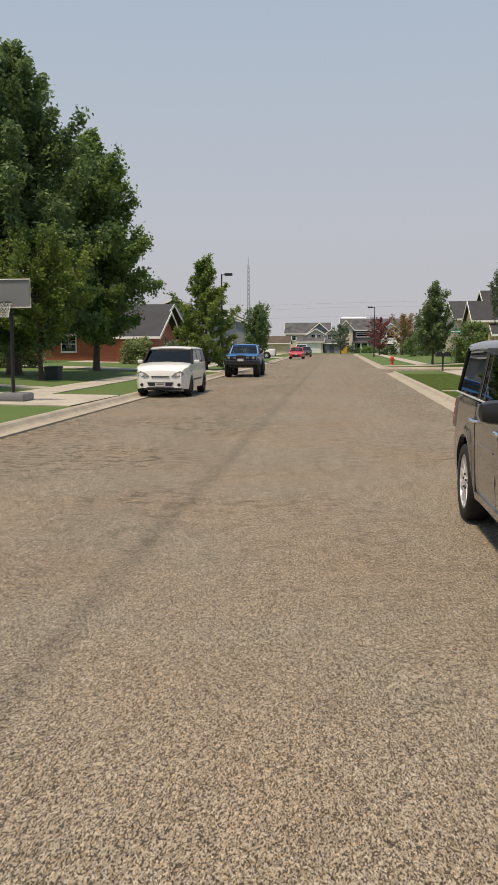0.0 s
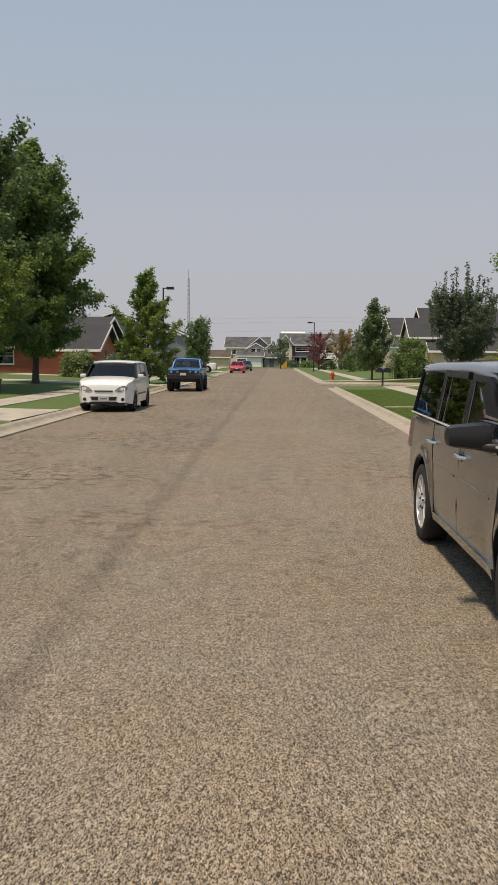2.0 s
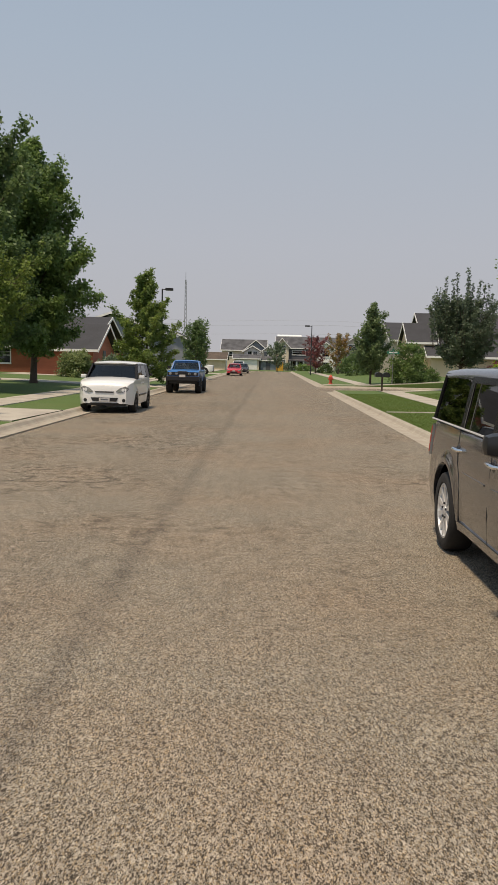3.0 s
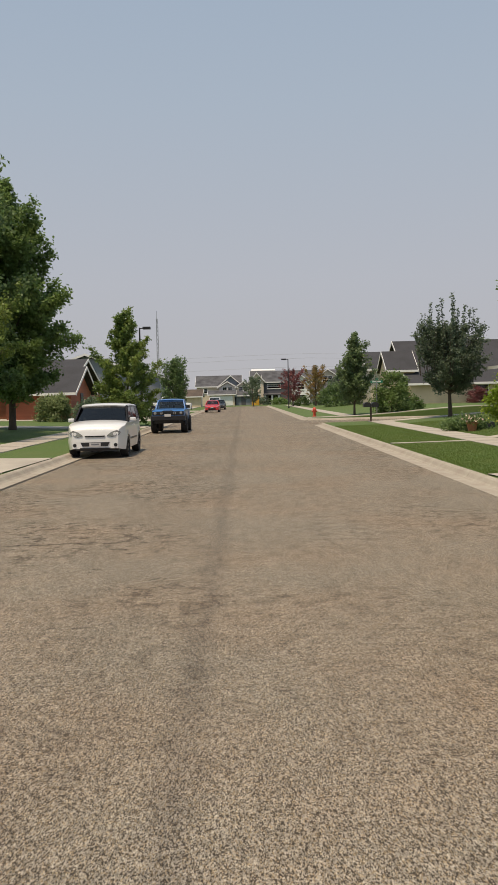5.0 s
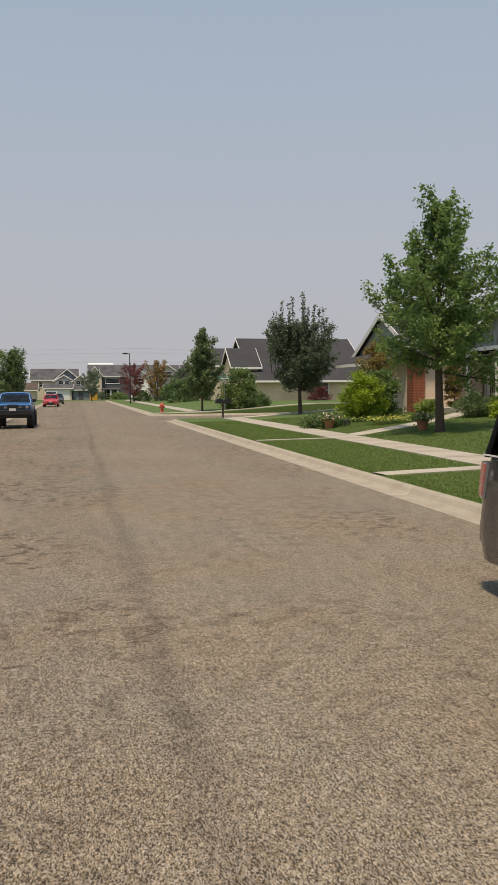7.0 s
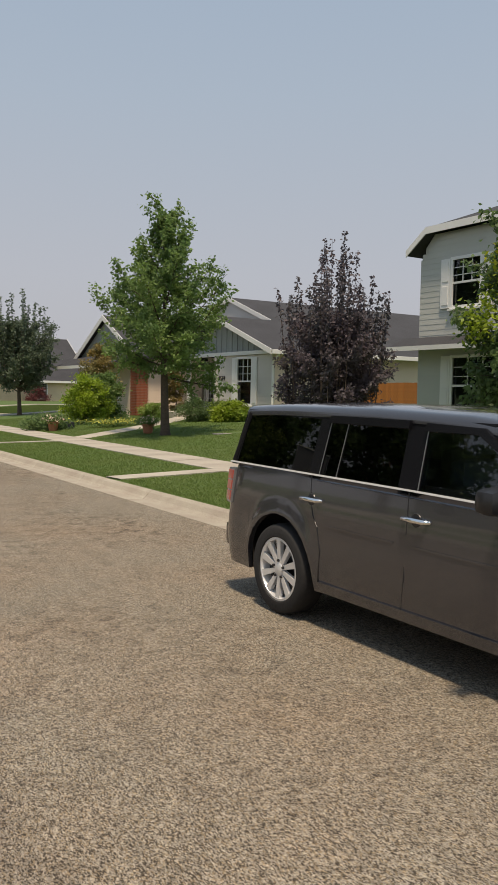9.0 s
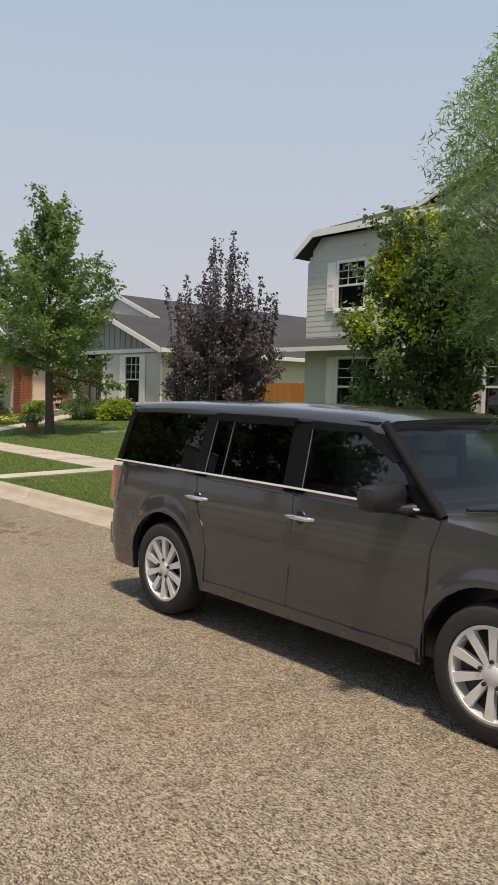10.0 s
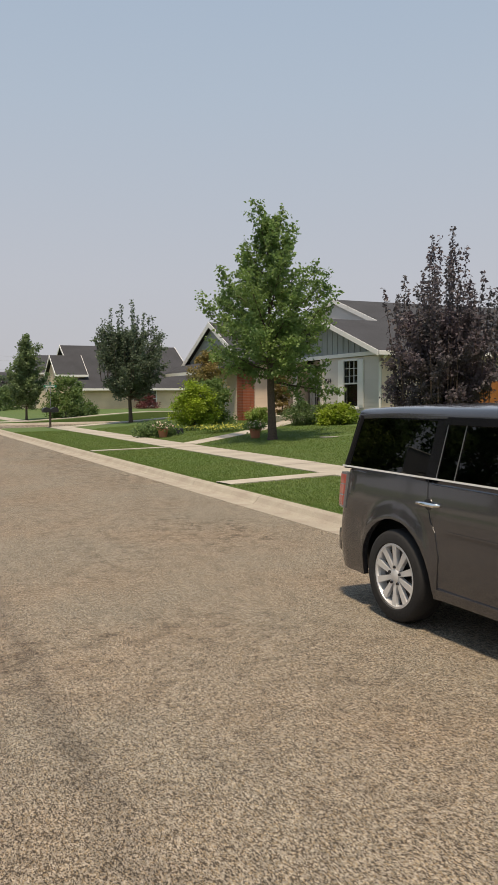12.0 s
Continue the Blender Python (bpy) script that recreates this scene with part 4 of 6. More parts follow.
def tree(name, x, y, height, radius, profile, leaf, size, n, seed, label, trunk_r=0.12, bottom=2.0, clumps=60, per_limb=0.5, shoots=0, shoot_len=1.2, aspect=0.55, droop=0.0, spread=0.125, lean=(0, 0), category="tree", core=0.35, shoot_at=(0.40, 0.58)):
    """Tapered trunk, limbs out to clumps of leaves; profile: crown radius (0 to 1) against height in the crown (0 to 1)."""
    rng = np.random.default_rng(seed)
    z = ground_z(x, y)
    root = thing(name, pose(x, y, z - 0.02), label, category)
    bm = bmesh.new()
    hh = height * 0.9
    pts = [Vector((lean[0] * t + 0.05 * math.sin(5 * t + seed), lean[1] * t + 0.05 * math.cos(4 * t + seed), t * hh)) for t in (0, 0.02, 0.1, 0.25, 0.45, 0.7, 1.0)]
    tube(bm, pts, [trunk_r * k for k in (1.45, 1.15, 1.0, 0.85, 0.6, 0.35, 0.1)], 9)

    def axis(h):
        t = max(0, min(1, h / hh))
        return Vector((lean[0] * t + 0.05 * math.sin(5 * t + seed), lean[1] * t + 0.05 * math.cos(4 * t + seed), h))
    cen, rad = [], []
    ch = height - bottom
    k = 0
    while len(cen) < clumps and k < clumps * 30:
        k += 1
        t = rng.uniform(0.02, 0.97)
        pr = lerp_table(profile, t)
        if rng.uniform() > pr + 0.12:
            continue
        a = rng.uniform(0, 2 * math.pi)
        r = radius * pr * (core + (1 - core) * rng.uniform() ** 0.55) * rng.uniform(0.82, 1.12)
        h = bottom + ch * t
        c = axis(h) + Vector((r * math.cos(a), r * math.sin(a), 0))
        cen.append(c)
        rad.append(spread * radius * rng.uniform(0.7, 1.35) * (0.65 + 0.5 * pr))
        if rng.uniform() < per_limb:
            h0 = max(bottom * 0.75, h - r * rng.uniform(0.5, 0.9))
            p0 = axis(h0)
            mid = p0.lerp(c, 0.5) + Vector((0, 0, 0.08 * r))
            tube(bm, [p0, mid, c], [trunk_r * 0.28 * (1 - 0.6 * t), trunk_r * 0.17 * (1 - 0.5 * t), 0.006], 5, cap=False)
    pts_ = []
    per = max(4, int(n * (1 - 0.17 * (shoots > 0)) / len(cen)))
    for c, r in zip(cen, rad):
        q = rng.normal(size=(per, 3)) * r * 0.62
        q[:, 2] *= 0.75
        pts_.append(np.array(c) + q)
    if shoots:
        for i in range(shoots):
            a = rng.uniform(0, 2 * math.pi)
            rr = radius * 0.75 * math.sqrt(rng.uniform())
            h0 = bottom + ch * rng.uniform(*shoot_at)
            ln = shoot_len * rng.uniform(0.6, 1.25) * (1.2 - 0.6 * rr / radius)
            p0 = axis(h0) + Vector((rr * math.cos(a), rr * math.sin(a), 0))
            p1 = p0 + Vector((0.22 * rr * math.cos(a), 0.22 * rr * math.sin(a), ln + 0.4))
            tube(bm, [p0, p0.lerp(p1, 0.5), p1], [0.014, 0.009, 0.003], 4, cap=False)
            m_ = int(n * 0.17 / shoots)
            tt = rng.uniform(0, 1, m_)[:, None]
            q = np.array(p0) * (1 - tt) + np.array(p1) * tt + rng.normal(size=(m_, 3)) * np.array((0.04, 0.04, 0.03))
            pts_.append(q)
    part("trunk", bm, BARK, root, smooth=60)
    v, f = leaves(rng, np.concatenate(pts_), size, aspect, droop)
    raw_np("crown", v, f, leaf, root)
    return root


def branch_tree(name, x, y, height, radius, profile, leaf, size, n, seed, label, trunk_r=0.12, bottom=1.8, limbs=42, rise=(15, 60), twigs=9, twig=0.34, jitter=0.085, droop=0.35, aspect=0.6, curl=0.16, bare=0.0, category="tree", uneven=(0.72, 1.2), base_frac=0.18, spires=0, spire_len=1.2):
    """Trunk, limbs that rise and bend outward, twigs along each limb, leaves along each twig.
    profile: crown radius (0 to 1) against height in the crown; rise: limb angle in degrees at the foot and the tip of the crown; bare: leafless share of a twig's tip."""
    rng = np.random.default_rng(seed)
    root = thing(name, pose(x, y, ground_z(x, y) - 0.02), label, category)
    bm = bmesh.new()
    hh = height * 0.95

    def axis(h):
        t = h / hh
        return np.array((0.06 * math.sin(4.3 * t + seed) * height / 8, 0.06 * math.cos(3.7 * t + seed) * height / 8, h))
    ts = (0, 0.02, 0.1, 0.25, 0.45, 0.7, 0.88, 1.0)
    tube(bm, [axis(t * hh) for t in ts], [trunk_r * k for k in (1.5, 1.18, 1.0, 0.86, 0.6, 0.34, 0.17, 0.06)], 9)
    ch = height - bottom
    tw = []
    for i in range(limbs):
        t = min(0.985, max(0.0, (i + rng.uniform(0, 1)) / limbs)) ** 1.15
        el = radians(rise[0] + (rise[1] - rise[0]) * t + rng.normal() * 7)
        ln = max(0.25, radius * lerp_table(profile, t) * rng.uniform(*uneven) / max(0.35, math.cos(el)))
        ln = min(ln, (height * 1.04 - bottom - ch * t * 0.9) / max(0.2, math.sin(max(0.05, el)) + curl)) if el > 0.2 else ln
        ln = max(0.25, ln)
        a = i * 2.39996 + rng.normal() * 0.35
        d = np.array((math.cos(a) * math.cos(el), math.sin(a) * math.cos(el), math.sin(el)))
        p0 = axis(max(bottom * 0.85, bottom + ch * t * 0.9 - 0.12 * ln))
        bend = np.array((0, 0, curl * ln)) + rng.normal(size=3) * 0.05 * ln
        at = lambda q: p0 + d * ln * q + bend * q * q
        r0 = trunk_r * 0.36 * (1 - 0.6 * t)
        tube(bm, [at(0), at(0.35), at(0.7), at(1.0)], [r0, r0 * 0.65, r0 * 0.38, 0.006], 5, cap=False)
        k = max(3, int(twigs * (0.45 + 0.55 * ln / radius)))
        for q in np.linspace(base_frac, 1.0, k):
            side = rng.normal(size=3)
            side -= d * side.dot(d)
            side /= np.linalg.norm(side) + 1e-6
            e = d * 0.75 + side * 0.85 * (1.15 - 0.6 * q) + np.array((0, 0, 0.10))
            tl = twig * ln * rng.uniform(0.55, 1.15) * (1.15 - 0.55 * q) + 0.10
            b0 = at(q)
            b1 = b0 + e * tl
            tw.append((b0, b1, tl))
            if len(tw) % 2 == 0:
                tube(bm, [b0, (b0 + b1) / 2 + np.array((0, 0, 0.03)), b1], [0.012, 0.008, 0.003], 4, cap=False)
    thin = []
    for i in range(spires):
        a, rr = i * 2.39996 + rng.normal() * 0.3, math.sqrt((i + 0.5) / max(1, spires)) * 0.85
        h = bottom + ch * (0.62 - 0.32 * rr * rr)
        b0 = axis(h) + np.array((math.cos(a), math.sin(a), 0)) * rr * radius
        up = spire_len * rng.uniform(0.75, 1.2) * (1.15 - 0.45 * rr)
        b1 = b0 + np.array((math.cos(a) * 0.16 * rr * up, math.sin(a) * 0.16 * rr * up, up))
        tube(bm, [b0 - np.array((0, 0, 0.5)), (b0 + b1) / 2, b1], [0.016, 0.010, 0.003], 4, cap=False)
        thin.append((b0, b1, up))
    part("trunk", bm, BARK, root, smooth=60)
    total = sum(0.25 + q[2] for q in tw)
    pts_ = []
    for b0, b1, tl in tw:
        m_ = max(5, int(n * (0.25 + tl) / total))
        u = rng.uniform(0.0, 1.0 - bare, m_)[:, None]
        pts_.append(b0 * (1 - u) + b1 * u + rng.normal(size=(m_, 3)) * jitter * (0.6 + tl * 0.5))
    for b0, b1, up in thin:
        m_ = int(70 * up / size * 0.1)
        u = rng.uniform(0.0, 1.0, m_)[:, None]
        pts_.append(b0 * (1 - u) + b1 * u + rng.normal(size=(m_, 3)) * size * 0.42 * (1.15 - 0.6 * u))
    v, f = leaves(rng, np.concatenate(pts_), size, aspect, droop)
    raw_np("crown", v, f, leaf, root)
    return root


MAPLE = leafmat("maple_leaf", (0.195, 0.285, 0.078), (0.130, 0.212, 0.070))
DARKLEAF = leafmat("dark_leaf", (0.165, 0.240, 0.085), (0.105, 0.168, 0.068))
LIGHTLEAF = leafmat("bright_leaf", (0.26, 0.34, 0.075), (0.16, 0.25, 0.07))
GREYLEAF = leafmat("grey_green_leaf", (0.165, 0.215, 0.130), (0.112, 0.155, 0.096))
PURPLE = leafmat("purple_leaf", (0.20, 0.16, 0.185), (0.13, 0.125, 0.132))
YELLEAF = leafmat("yellow_leaf", (0.5, 0.5, 0.032), (0.256, 0.336, 0.032))
WILLOW = leafmat("willow_leaf", (0.24, 0.36, 0.13), (0.17, 0.27, 0.10))
SLIMLEAF = leafmat("slender_tree_leaf", (0.19, 0.26, 0.105), (0.13, 0.19, 0.085))
REDLEAF = leafmat("red_leaf", (0.27, 0.085, 0.085), (0.17, 0.085, 0.085))
ORANGELEAF = leafmat("orange_leaf", (0.352, 0.208, 0.064), (0.16, 0.16, 0.056))
BUSHLEAF = leafmat("bush_leaf", (0.32, 0.416, 0.032), (0.176, 0.272, 0.035))
PALEBUSH = leafmat("pale_bush_leaf", (0.256, 0.304, 0.128), (0.176, 0.224, 0.096))
RUSTLEAF = leafmat("rust_leaf", (0.32, 0.24, 0.08), (0.16, 0.16, 0.064))

OVAL = [(0, 0.45), (0.15, 0.8), (0.4, 1.0), (0.65, 0.85), (0.85, 0.5), (1, 0.08)]
CONE = [(0, 0.55), (0.12, 0.95), (0.3, 1.0), (0.55, 0.62), (0.8, 0.35), (1, 0.06)]
SLIM = [(0, 0.5), (0.2, 0.95), (0.45, 1.0), (0.7, 0.6), (0.85, 0.3), (1, 0.1)]
VASE = [(0, 0.3), (0.2, 0.75), (0.45, 1.0), (0.7, 0.8), (0.84, 0.3), (0.86, -0.2), (1, -0.2)]
PLUM = [(0, 0.4), (0.18, 0.85), (0.36, 1.0), (0.52, 0.8), (0.62, 0.3), (0.64, -0.2), (1, -0.2)]

branch_tree("green_tree", 10.24, 27.0, 7.7, 2.35, [(0, 0.8), (0.15, 1.0), (0.38, 0.80), (0.52, 0.48), (0.7, 0.34), (0.86, 0.20), (1, 0.06)], MAPLE, 0.125, 30000, 3, "young green maple with a layered conical crown on the lawn", 0.14, 2.25, 56, rise=(6, 68), twigs=11)
branch_tree("purple_tree", 11.0, 18.9, 3.3, 1.4, [(0, 0.8), (0.25, 1.0), (0.5, 0.92), (0.75, 0.7), (1, 0.35)], PURPLE, 0.10, 27000, 5, "purple-leaved plum tree with upright shoots", 0.09, 0.7, 54, rise=(18, 52), twigs=13, twig=0.26, jitter=0.07, curl=0.22, droop=0.5, uneven=(0.75, 1.08), spires=46, spire_len=2.6)
branch_tree("yellow_green_tree", 10.9, 12.55, 4.75, 1.3, [(0, 0.7), (0.2, 1.0), (0.5, 0.95), (0.8, 0.6), (1, 0.2)], DARKLEAF, 0.115, 30000, 7, "leafy tree turning yellow at the top", 0.09, 0.8, 50, rise=(15, 70), twigs=12, droop=0.6)
branch_tree("vase_tree", 11.0, 46.3, 4.9, 1.95, [(0, 0.85), (0.2, 1.0), (0.5, 0.95), (0.8, 0.65), (1, 0.3)], GREYLEAF, 0.13, 24000, 9, "grey-green vase-shaped tree on the corner lawn", 0.11, 1.45, 56, rise=(22, 62), twigs=12, twig=0.28, jitter=0.085, curl=0.22, droop=0.0, uneven=(0.75, 1.15), spires=40, spire_len=2.6)
branch_tree("slim_tree", 7.9, 62.0, 6.5, 1.35, [(0, 0.7), (0.2, 1.0), (0.4, 0.8), (0.58, 0.42), (0.8, 0.2), (1, 0.05)], SLIMLEAF, 0.17, 13000, 11, "slender upright tree beside the side street", 0.08, 0.9, 52, rise=(35, 72), twigs=9)
branch_tree("street_tree", -7.6, 50.0, 7.0, 2.15, [(0, 0.8), (0.15, 1.0), (0.4, 0.8), (0.6, 0.46), (0.8, 0.26), (1, 0.07)], LIGHTLEAF, 0.15, 28000, 13, "light green young maple by the parked cars", 0.09, 0.8, 50, rise=(8, 68), twigs=10)
branch_tree("poplar_tree", -6.8, 75.0, 5.0, 1.2, [(0, 0.8), (0.3, 1.0), (0.6, 0.9), (1, 0.5)], DARKLEAF, 0.18, 8000, 15, "dark bushy tree with upright shoots", 0.1, 0.8, 34, rise=(30, 70), twigs=8, spires=14, spire_len=2.2)
branch_tree("big_tree", -14.2, 36.0, 15.2, 3.5, [(0, 0.9), (0.15, 1.0), (0.38, 1.0), (0.6, 0.76), (0.8, 0.36), (0.92, 0.18), (1, 0.05)], DARKLEAF, 0.20, 105000, 17, "tall dark green shade tree with dense crown", 0.3, 1.8, 95, rise=(5, 66), twigs=15, twig=0.24, jitter=0.16)
branch_tree("tall_tree", -12.9, 44.0, 13.8, 2.7, [(0, 0.75), (0.15, 1.0), (0.4, 1.0), (0.62, 0.68), (0.8, 0.32), (1, 0.05)], MAPLE, 0.20, 78000, 19, "tall green tree with an uneven pointed crown", 0.17, 1.9, 85, rise=(8, 68), twigs=13, twig=0.28, jitter=0.14)
branch_tree("low_tree", -11.9, 33.0, 6.0, 2.2, OVAL, LIGHTLEAF, 0.15, 20000, 21, "small light green tree in front of the dark ones", 0.1, 1.9, 42, rise=(5, 62), twigs=10)
tree("shade_tree", -14.5, 24.5, 9.5, 3.4, OVAL, DARKLEAF, 0.25, 24000, 33, "broad dark shade tree beside the driveway", 0.22, 2.0, 110)
tree("far_tree", -26, 56, 12, 5, OVAL, DARKLEAF, 0.3, 9000, 22, "dark shade tree behind the driveway", 0.25, 1.5, 60)
branch_tree("red_tree", 7.0, 121, 5.4, 2.0, OVAL, REDLEAF, 0.2, 4500, 23, "small tree with dull red leaves", 0.1, 1.0, 26, rise=(10, 66), twigs=7)
branch_tree("orange_tree", 10.2, 119, 5.6, 1.7, OVAL, ORANGELEAF, 0.2, 4500, 25, "small tree turning orange and green", 0.1, 0.8, 26, rise=(20, 70), twigs=7)
branch_tree("small_purple_tree", 14.2, 121, 3.9, 0.9, OVAL, PURPLE, 0.2, 2500, 26, "small purple-leaved tree by the far houses", 0.06, 0.6, 20, rise=(40, 78), twigs=6)
branch_tree("end_tree", 1.3, 146, 5.2, 1.7, OVAL, GREYLEAF, 0.24, 3500, 27, "young tree at the end of the street", 0.1, 1.0, 24, rise=(15, 68), twigs=7)
tree("park_tree", 13.5, 112, 5.0, 2.2, OVAL, GREYLEAF, 0.28, 3000, 29, "rounded green tree by the far houses", 0.1, 0.8, 36)
tree("park_tree", 17.0, 118, 5.5, 2.2, OVAL, DARKLEAF, 0.28, 3000, 31, "rounded dark tree by the far houses", 0.1, 0.8, 36)


def bush(name, x, y, height, radius, leaf, size, n, seed, label, flat=1.0):
    b = tree(name, x, y, height, radius, [(0, 0.85), (0.35, 1.0), (0.7, 0.8), (1, 0.35)], leaf, size * 1.25, int(n * 1.7), seed, label, 0.03, 0.02, max(40, n // 70), 0.5, category="bush", core=0.3, spread=0.2)
    return b


bush("green_bush", 10.6, 61.5, 3.0, 1.6, MAPLE, 0.14, 5000, 41, "large rounded green bush on the corner")
bush("yellow_bush", 10.7, 35.4, 2.1, 0.95, BUSHLEAF, 0.09, 6000, 43, "bright yellow-green rounded bush")
bush("lilac_bush", 11.65, 36.0, 2.2, 0.9, MAPLE, 0.10, 6000, 45, "dark green bush beside the yellow one")
bush("rust_tree", 12.35, 38.0, 3.5, 0.95, RUSTLEAF, 0.11, 5000, 46, "rust and green bush by the brick pier")
bush("box_bush", 14.2, 31.8, 0.95, 0.75, DARKLEAF, 0.06, 4000, 47, "dark clipped bush by the house wall")
bush("daylily_clump", 15.0, 30.4, 0.75, 0.8, BUSHLEAF, 0.10, 3500, 49, "yellow-green clump of long leaves below the window")
bush("daylily_clump", 15.4, 31.9, 0.7, 0.7, LIGHTLEAF, 0.10, 3000, 50, "green clump of long leaves below the window")
bush("topiary", 15.6, 36.6, 2.6, 0.42, RUSTLEAF, 0.07, 4000, 51, "narrow brownish column conifer by the wall")
bush("low_bush", 13.6, 34.9, 0.7, 0.6, LIGHTLEAF, 0.07, 2500, 52, "low green bush beside the walk")
bush("pale_bush", -13.9, 58.0, 1.9, 1.25, PALEBUSH, 0.14, 5000, 53, "pale variegated rounded bush")
bush("pale_bush", -18.5, 46.0, 1.7, 1.5, PALEBUSH, 0.13, 4000, 55, "pale rounded bush in front of the brick house")
bush("round_bush", 21.4, 76.2, 1.5, 1.15, REDLEAF, 0.1, 2500, 57, "low dark reddish bush by the tan wall")
bush("hedge_bush", -10.5, 56.0, 1.8, 1.5, GREYLEAF, 0.14, 3500, 59, "grey-green bush behind the parked cars")
bush("far_bush", 11.0, 100, 2.6, 2.2, DARKLEAF, 0.22, 2500, 61, "dark bush near the far corner")
for i, (bx, by, bh, br) in enumerate(((8.5, 128, 1.6, 1.6), (12.0, 126, 1.8, 1.8), (15.5, 130, 2.0, 2.0), (19.0, 122, 2.4, 2.2), (3.2, 160, 1.4, 1.6), (6.8, 161, 1.3, 1.8), (-14.5, 110, 1.8, 1.6), (23.0, 112, 2.6, 2.4))):
    bush("far_hedge", bx, by, bh, br, (DARKLEAF, GREYLEAF, MAPLE)[i % 3], 0.22, 900, 200 + i, "rounded green shrub before the far houses")
bush("small_bush", 12.5, 62.5, 1.0, 0.7, MAPLE, 0.1, 1800, 63, "small green bush beside the corner")

# yellow side of the turning tree, and the willow
rng = np.random.default_rng(71)
ytree = [o for o in scene.objects if o.name == "yellow_green_tree"][0]
for nm, cnt, t0, t1, mt, lb in (("yellow_foliage", 64, 0.72, 1.03, YELLEAF, "yellow autumn leaves"), ("lime_foliage", 46, 0.45, 0.92, BUSHLEAF, "yellow-green leaves")):
    a = rng.uniform(2.2, 4.6, cnt)
    t = rng.uniform(t0, t1, cnt)
    r = 1.3 * np.interp(t, [0, 0.2, 0.5, 0.8, 1], [0.7, 1, 0.95, 0.6, 0.2])
    cc = np.stack((r * np.cos(a), r * np.sin(a), 0.8 + 3.95 * t), 1)
    pp = np.repeat(cc, 45, 0) + rng.normal(size=(cnt * 45, 3)) * np.array((0.12, 0.12, 0.16))
    v, f = leaves(rng, pp, 0.10)
    raw_np(nm, v, f, mt, ytree)["label"] = lb


def willow(x, y, height, radius, seed):
    rng = np.random.default_rng(seed)
    z = ground_z(x, y)
    root = thing("willow_tree", pose(x, y, z - 0.02), "large willow with feathery drooping light green foliage", "tree")
    bm = bmesh.new()
    tube(bm, [(0, 0, 0), (0.05, 0, 0.6), (0, 0.05, 2.0), (0.1, 0.1, 4.0), (0.1, 0, height * 0.8)], [0.32, 0.26, 0.22, 0.15, 0.03], 10)
    V, N = [], 5200
    for i in range(N):
        a = rng.uniform(0, 2 * math.pi)
        t = rng.uniform(0, 1)
        h = 2.3 + (height - 2.3) * t
        pr = float(np.interp(t, [0, 0.25, 0.55, 0.8, 1], [0.72, 0.95, 0.95, 0.65, 0.1]))
        rr = radius * pr * (0.35 + 0.65 * rng.uniform() ** 0.5)
        ux, uy = math.cos(a), math.sin(a)
        L = rng.uniform(0.5, 1.1)
        m_ = 26
        s = np.linspace(0, 1, m_)
        line = np.stack((ux * (rr + 0.75 * L * s), uy * (rr + 0.75 * L * s), h + 0.25 * L * s - 0.75 * L * s ** 2), 1)
        line += rng.normal(size=line.shape) * 0.035
        V.append(line)
        if i % 12 == 0:
            p0 = Vector((0.05, 0.05, max(1.6, h - rr * 0.8)))
            c = Vector(line[0])
            tube(bm, [p0, p0.lerp(c, 0.5) + Vector((0, 0, 0.2)), c], [0.06, 0.03, 0.008], 5, cap=False)
    part("trunk", bm, BARK, root, smooth=60)
    v, f = leaves(rng, np.concatenate(V), 0.13, 0.17, 0.5)
    raw_np("crown", v, f, WILLOW, root)


willow(11.2, 7.9, 8.8, 3.6, 81)

# grass blades on the nearest lawns
rng = np.random.default_rng(91)
n = 330000
gx_ = 4.13 + 10.5 * rng.uniform(0, 1, n) ** 1.35
gy_ = 7.0 + 36.0 * rng.uniform(0, 1, n) ** 1.5
keep = ~((gx_ > 6.62) & (gx_ < 7.78)) & ~((np.abs(gy_ - (16.9 + (gx_ - 4.13) * 0.12)) < 0.30) & (gx_ < 6.7)) & ~((np.abs(gy_ - 27.4) < 0.18) & (gx_ < 6.7))
dx, dy = 13.0 - 7.77, 32.4 - 28.4
dist = np.abs((gx_ - 7.77) * dy - (gy_ - 28.4) * dx) / math.hypot(dx, dy)
keep &= (dist > 0.38) | (gx_ < 7.7) | (gx_ > 13.0)
keep &= ~((gx_ > 11.35) & (gx_ < 12.65) & (gy_ > 25.3) & (gy_ < 25.8))
gx_, gy_ = gx_[keep], gy_[keep]
gz_ = np.interp(gx_, [a for a, b in RTAB], [b for a, b in RTAB])
n = len(gx_)
p = np.stack((gx_, gy_, gz_ - 0.005), 1)
ang = rng.uniform(0, 2 * math.pi, n)
w = np.stack((np.cos(ang), np.sin(ang), np.zeros(n)), 1) * rng.uniform(0.007, 0.014, n)[:, None]
tip = p + np.stack((rng.normal(size=n) * 0.03, rng.normal(size=n) * 0.03, rng.uniform(0.015, 0.042, n)), 1)
v = np.stack((p - w, p + w, tip + w * 0.2, tip - w * 0.2), 1).reshape(-1, 3)
lawn_root = raw_np("grass_blades", v, np.arange(4 * n).reshape(-1, 4), BLADE, None)
tagged(lawn_root, "short mown grass blades", "grass", kind="stuff")

# ---------- vehicles: local x across, y from the nose (0) to the tail, z up ----------


